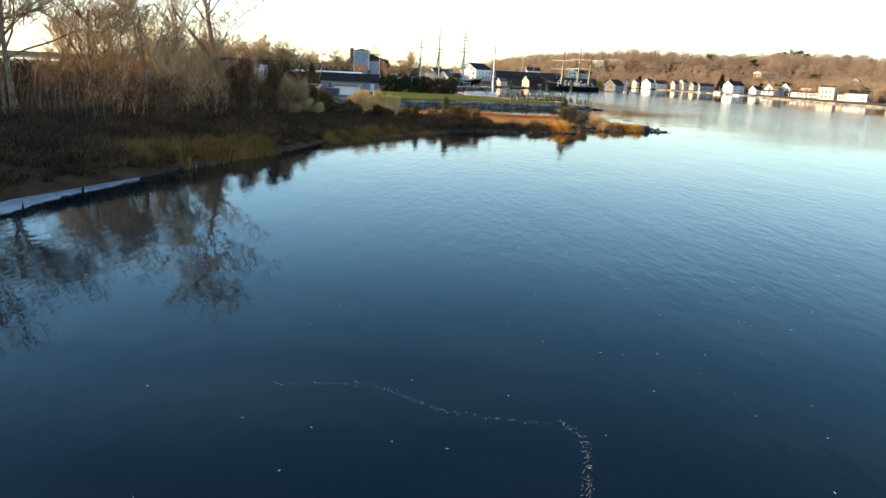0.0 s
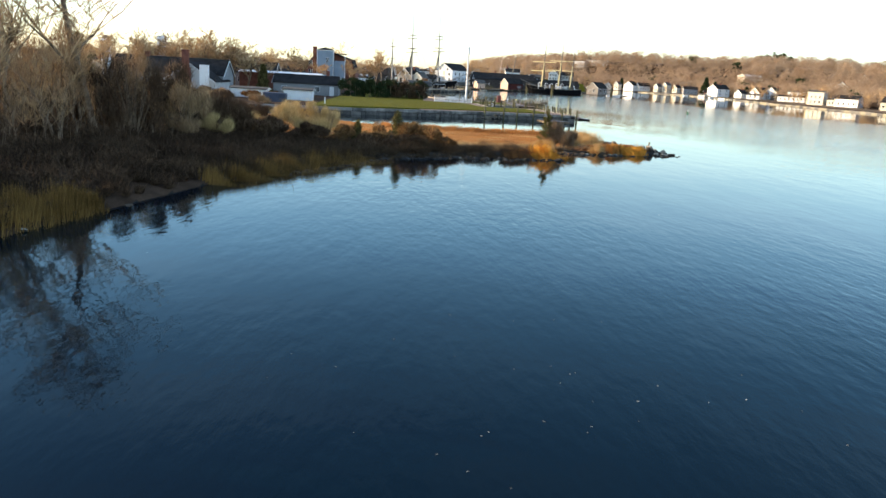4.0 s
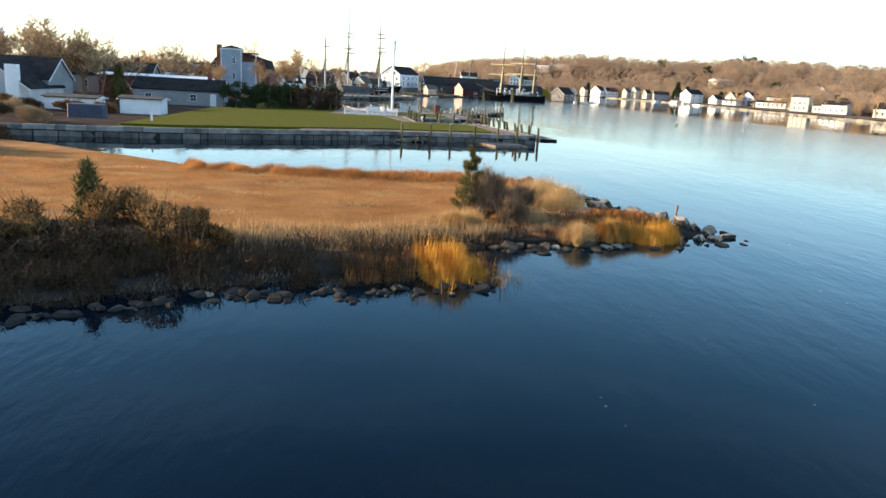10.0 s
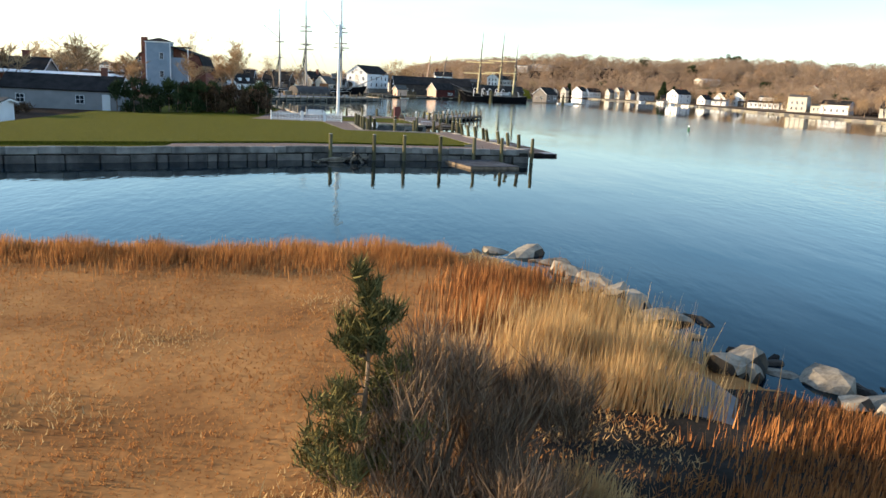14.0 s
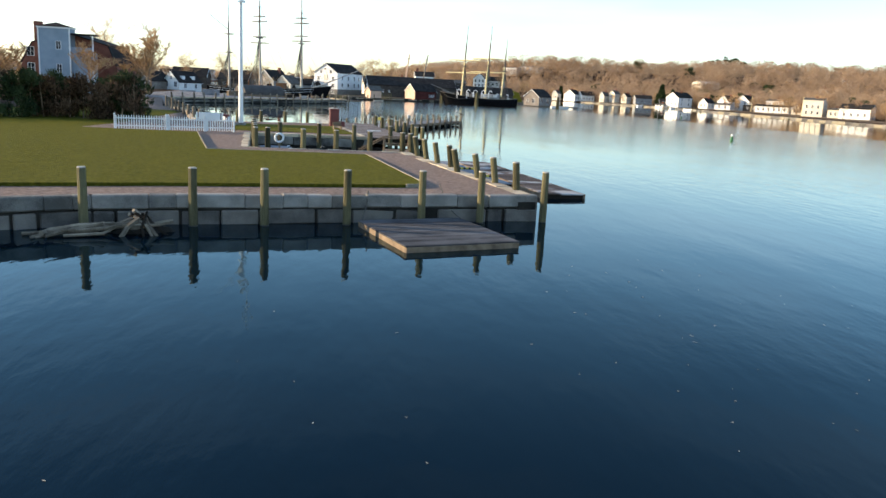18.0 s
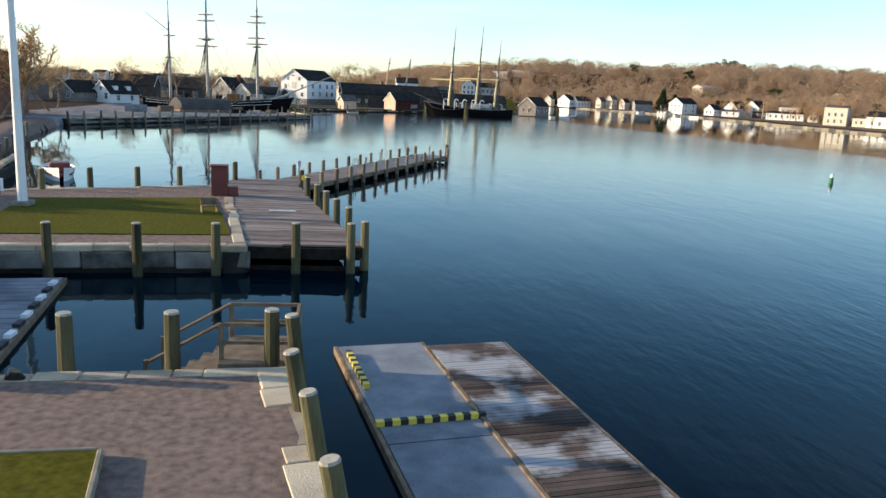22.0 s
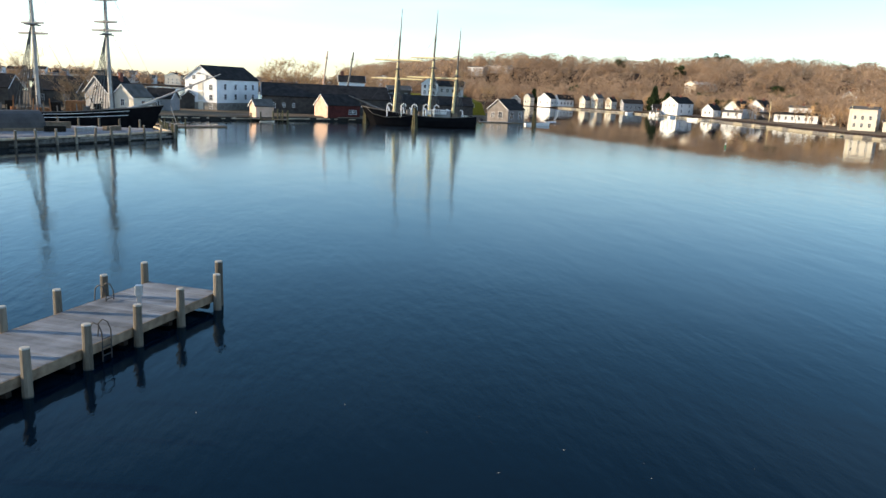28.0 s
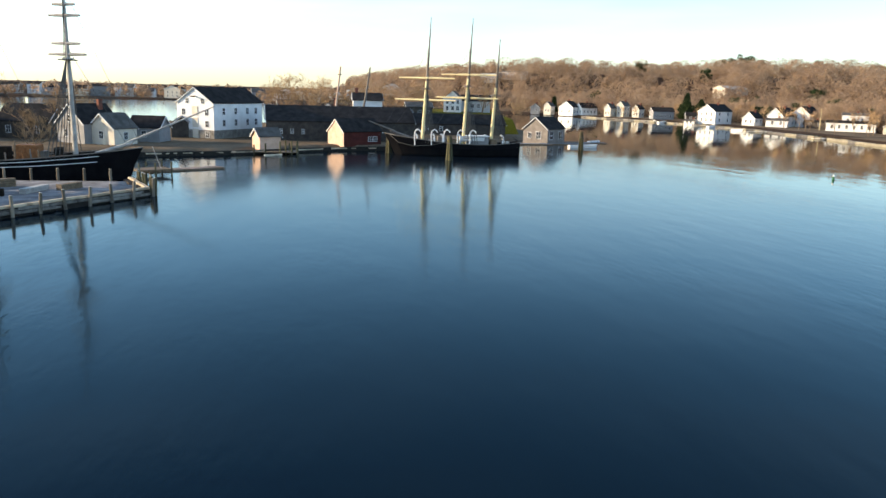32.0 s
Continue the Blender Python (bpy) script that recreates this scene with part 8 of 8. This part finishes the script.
arc_tube(bs, [(14.6, 0.6, 4.4), (12.5, 2.6, 2.6), (9.5, 3.7, 2.0), (6, 3.8, 2.2), (2.5, 3.8, 2.9)], 0.07, 5)
part("mooring_line", bs, rope_m, co)
for x, y, top in ((54.0, 421.5, 4.4), (64.6, 406.0, 5.0), (102.0, 440.0, 4.6)):
    e = thing("dolphin", "cluster of yellowish mooring piles standing in the water", "mooring dolphin", x, y, 0)
    for k in range(4):
        bs = nb()
        a = k * 1.57
        tube(bs, (0.55 * math.cos(a), 0.55 * math.sin(a), -1), (0.22 * math.cos(a), 0.22 * math.sin(a), top - 0.3 * (k % 2)), 0.24, 0.2, 8)
        part("timber_post", bs, pile_m, e)
    bs = nb()
    tube(bs, (0, 0, top * 0.7), (0, 0, top * 0.7 + 0.2), 0.56, 0.56, 10)
    part("band", bs, rope_m, e)
# small docks round the hut
e = thing("dock", "small plank dock with pale piles beside the hut", "dock", 31, 414.6, 0)
bs = nb()
box(bs, -4, 4.5, -2.4, 3.5, 0.75, 0.9, 0.02)
part("platform", bs, timber, e)
for xx, yy, top in ((-3.8, -2.2, 2.2), (-1.6, -2.3, 2.5), (1.2, -2.3, 2.9), (2.2, -1.2, 3.2), (3.4, -2.2, 3.0), (4.4, -1.6, 2.8), (4.4, 1.2, 3.0), (2.8, 0.6, 2.4)):
    bs = nb()
    tube(bs, (xx, yy, -1), (xx, yy, top), 0.17, 0.15, 8)
    part("timber_post", bs, pile_m, e)
small_boat("dinghy", "small pale dinghy moored at the dock", 31.0, 410.4, 10, 3.4, 1.4, 0.6, cream_paint, timber)
float_dock("low dark float at the ship's bow", 14.5, 379.5, 24.5, 386.5, 2.4, 0.6, plank_m, 0.4)
e = thing("dock", "brown timber landing stage beside the ship's bow", "dock", 16.0, 376.0, 0, 35)
bs = nb()
box(bs, -2.6, 2.6, -1.8, 1.8, 1.0, 1.2, 0.02)
part("platform", bs, timber, e)
for xx in (-2.4, 0, 2.4):
    for yy in (-1.7, 1.7):
        bs = nb()
        tube(bs, (xx, yy, -1), (xx, yy, 2.2), 0.12, 0.12, 7)
        part("timber_post", bs, pile_m, e)
bs = nb()
tube(bs, (1.5, 0, 1.2), (0.4, 0, 4.4), 0.07, 0.05, 6)
part("davit", bs, spar_grey, e)
for x, y, w_, turn in ((104, 457.5, 15, -4), (111, 464, 12, 20), (94, 454.5, 10, 0)):
    float_dock("low pale marina float", x - w_ / 2, y, x + w_ / 2, y + w_ * 0.05, 2.2, 0.8, frost_m, 0.4)
small_boat("dinghy", "white skiff on the marina float", 115, 468, 30, 4.6, 1.7, 0.8, white_paint, frost_m)
small_boat("motor_boat", "long white covered boat beside the marina float", 105, 447.5, 4, 7.5, 2.3, 1.0, white_paint, cream_paint)
for x, y, turn, ln in ((205, 628, 30, 6), (208, 604, -70, 5), (207, 642, 80, 7), (209, 584, 20, 4.5), (206, 556, -60, 5)):
    small_boat("motor_boat", "small white boat moored off the far shore", x, y, turn, ln, 2.0, 1.3, white_paint, cream_paint)
e = thing("laid_up_schooner", "laid-up vessel with two raked masts behind the boathouse", "ship", 45, 464, 1.3)
hull("hull", 20, 5, 3.0, 0.8, black_hull, e)
for xx, lean_, mt in ((-2.5, 1.9, orange_wood), (4.6, 2.4, spar_dark)):
    bs = nb()
    tube(bs, (xx, 0, 2), (xx + lean_, 0, 17.5), 0.34, 0.2, 9)
    part("mast", bs, mt, e)
    bs = nb()
    box(bs, xx + lean_ * 0.86 - 0.5, xx + lean_ * 0.86 + 0.5, -0.7, 0.7, 15.4, 15.6)
    part("crosstrees", bs, spar_dark, e)
# stone bulkhead and jetties of the west shore
wsh = thing("wall_west_shore", "pale stone bulkhead along the far shore", "wall", kind="structure")
for a, b4, s, d in along(WEST[1:9])[0]:
    if a[1] < 330:
        a = (a[0] - 0.0, 330)
        d = math.dist(a, b4)
    m = Matrix.Translation((a[0] - 0.3, a[1], 0)) @ Matrix.Rotation(math.atan2(b4[1] - a[1], b4[0] - a[0]), 4, "Z")
    k = int(d / 4)
    for i in range(k):
        bs = nb()
        box(bs, i * d / k, (i + 1) * d / k - 0.08, -1.2, 0.4, -1.2, 1.05 + rnd.uniform(-0.15, 0.2), 0.06)
        part("stone", bs, damp_stone if rnd.random() < 0.5 else kerb_m, wsh, at=m)
for y0, ln in ((612, 9), (596, 12), (575, 8), (548, 10), (505, 9), (640, 8), (455, 10)):
    e = thing("jetty", "small pale jetty on the far shore", "jetty", 215 - ln / 2, y0, 0)
    bs = nb()
    box(bs, -ln / 2, ln / 2, -0.8, 0.8, 0.6, 0.75)
    part("platform", bs, cream_paint, e)
    for xx in np.arange(-ln / 2, ln / 2, 2.5):
        bs = nb()
        tube(bs, (xx, -0.7, -1), (xx, -0.7, 1.6), 0.14, 0.12, 6)
        part("timber_post", bs, pile_m, e)
for x, y in ((214.5, 602), (245, 560), (228, 480)):
    e = thing("flagpole", "slim yellowish pole on the far shore", "pole", x, y, zz_at(x, y))
    bs = nb()
    tube(bs, (0, 0, -0.3), (0, 0, 9), 0.13, 0.07, 7)
    part("pole", bs, buff, e)

# ---- granite blocks, laid last ----
for row in STONES:
    lay_stones(*row)
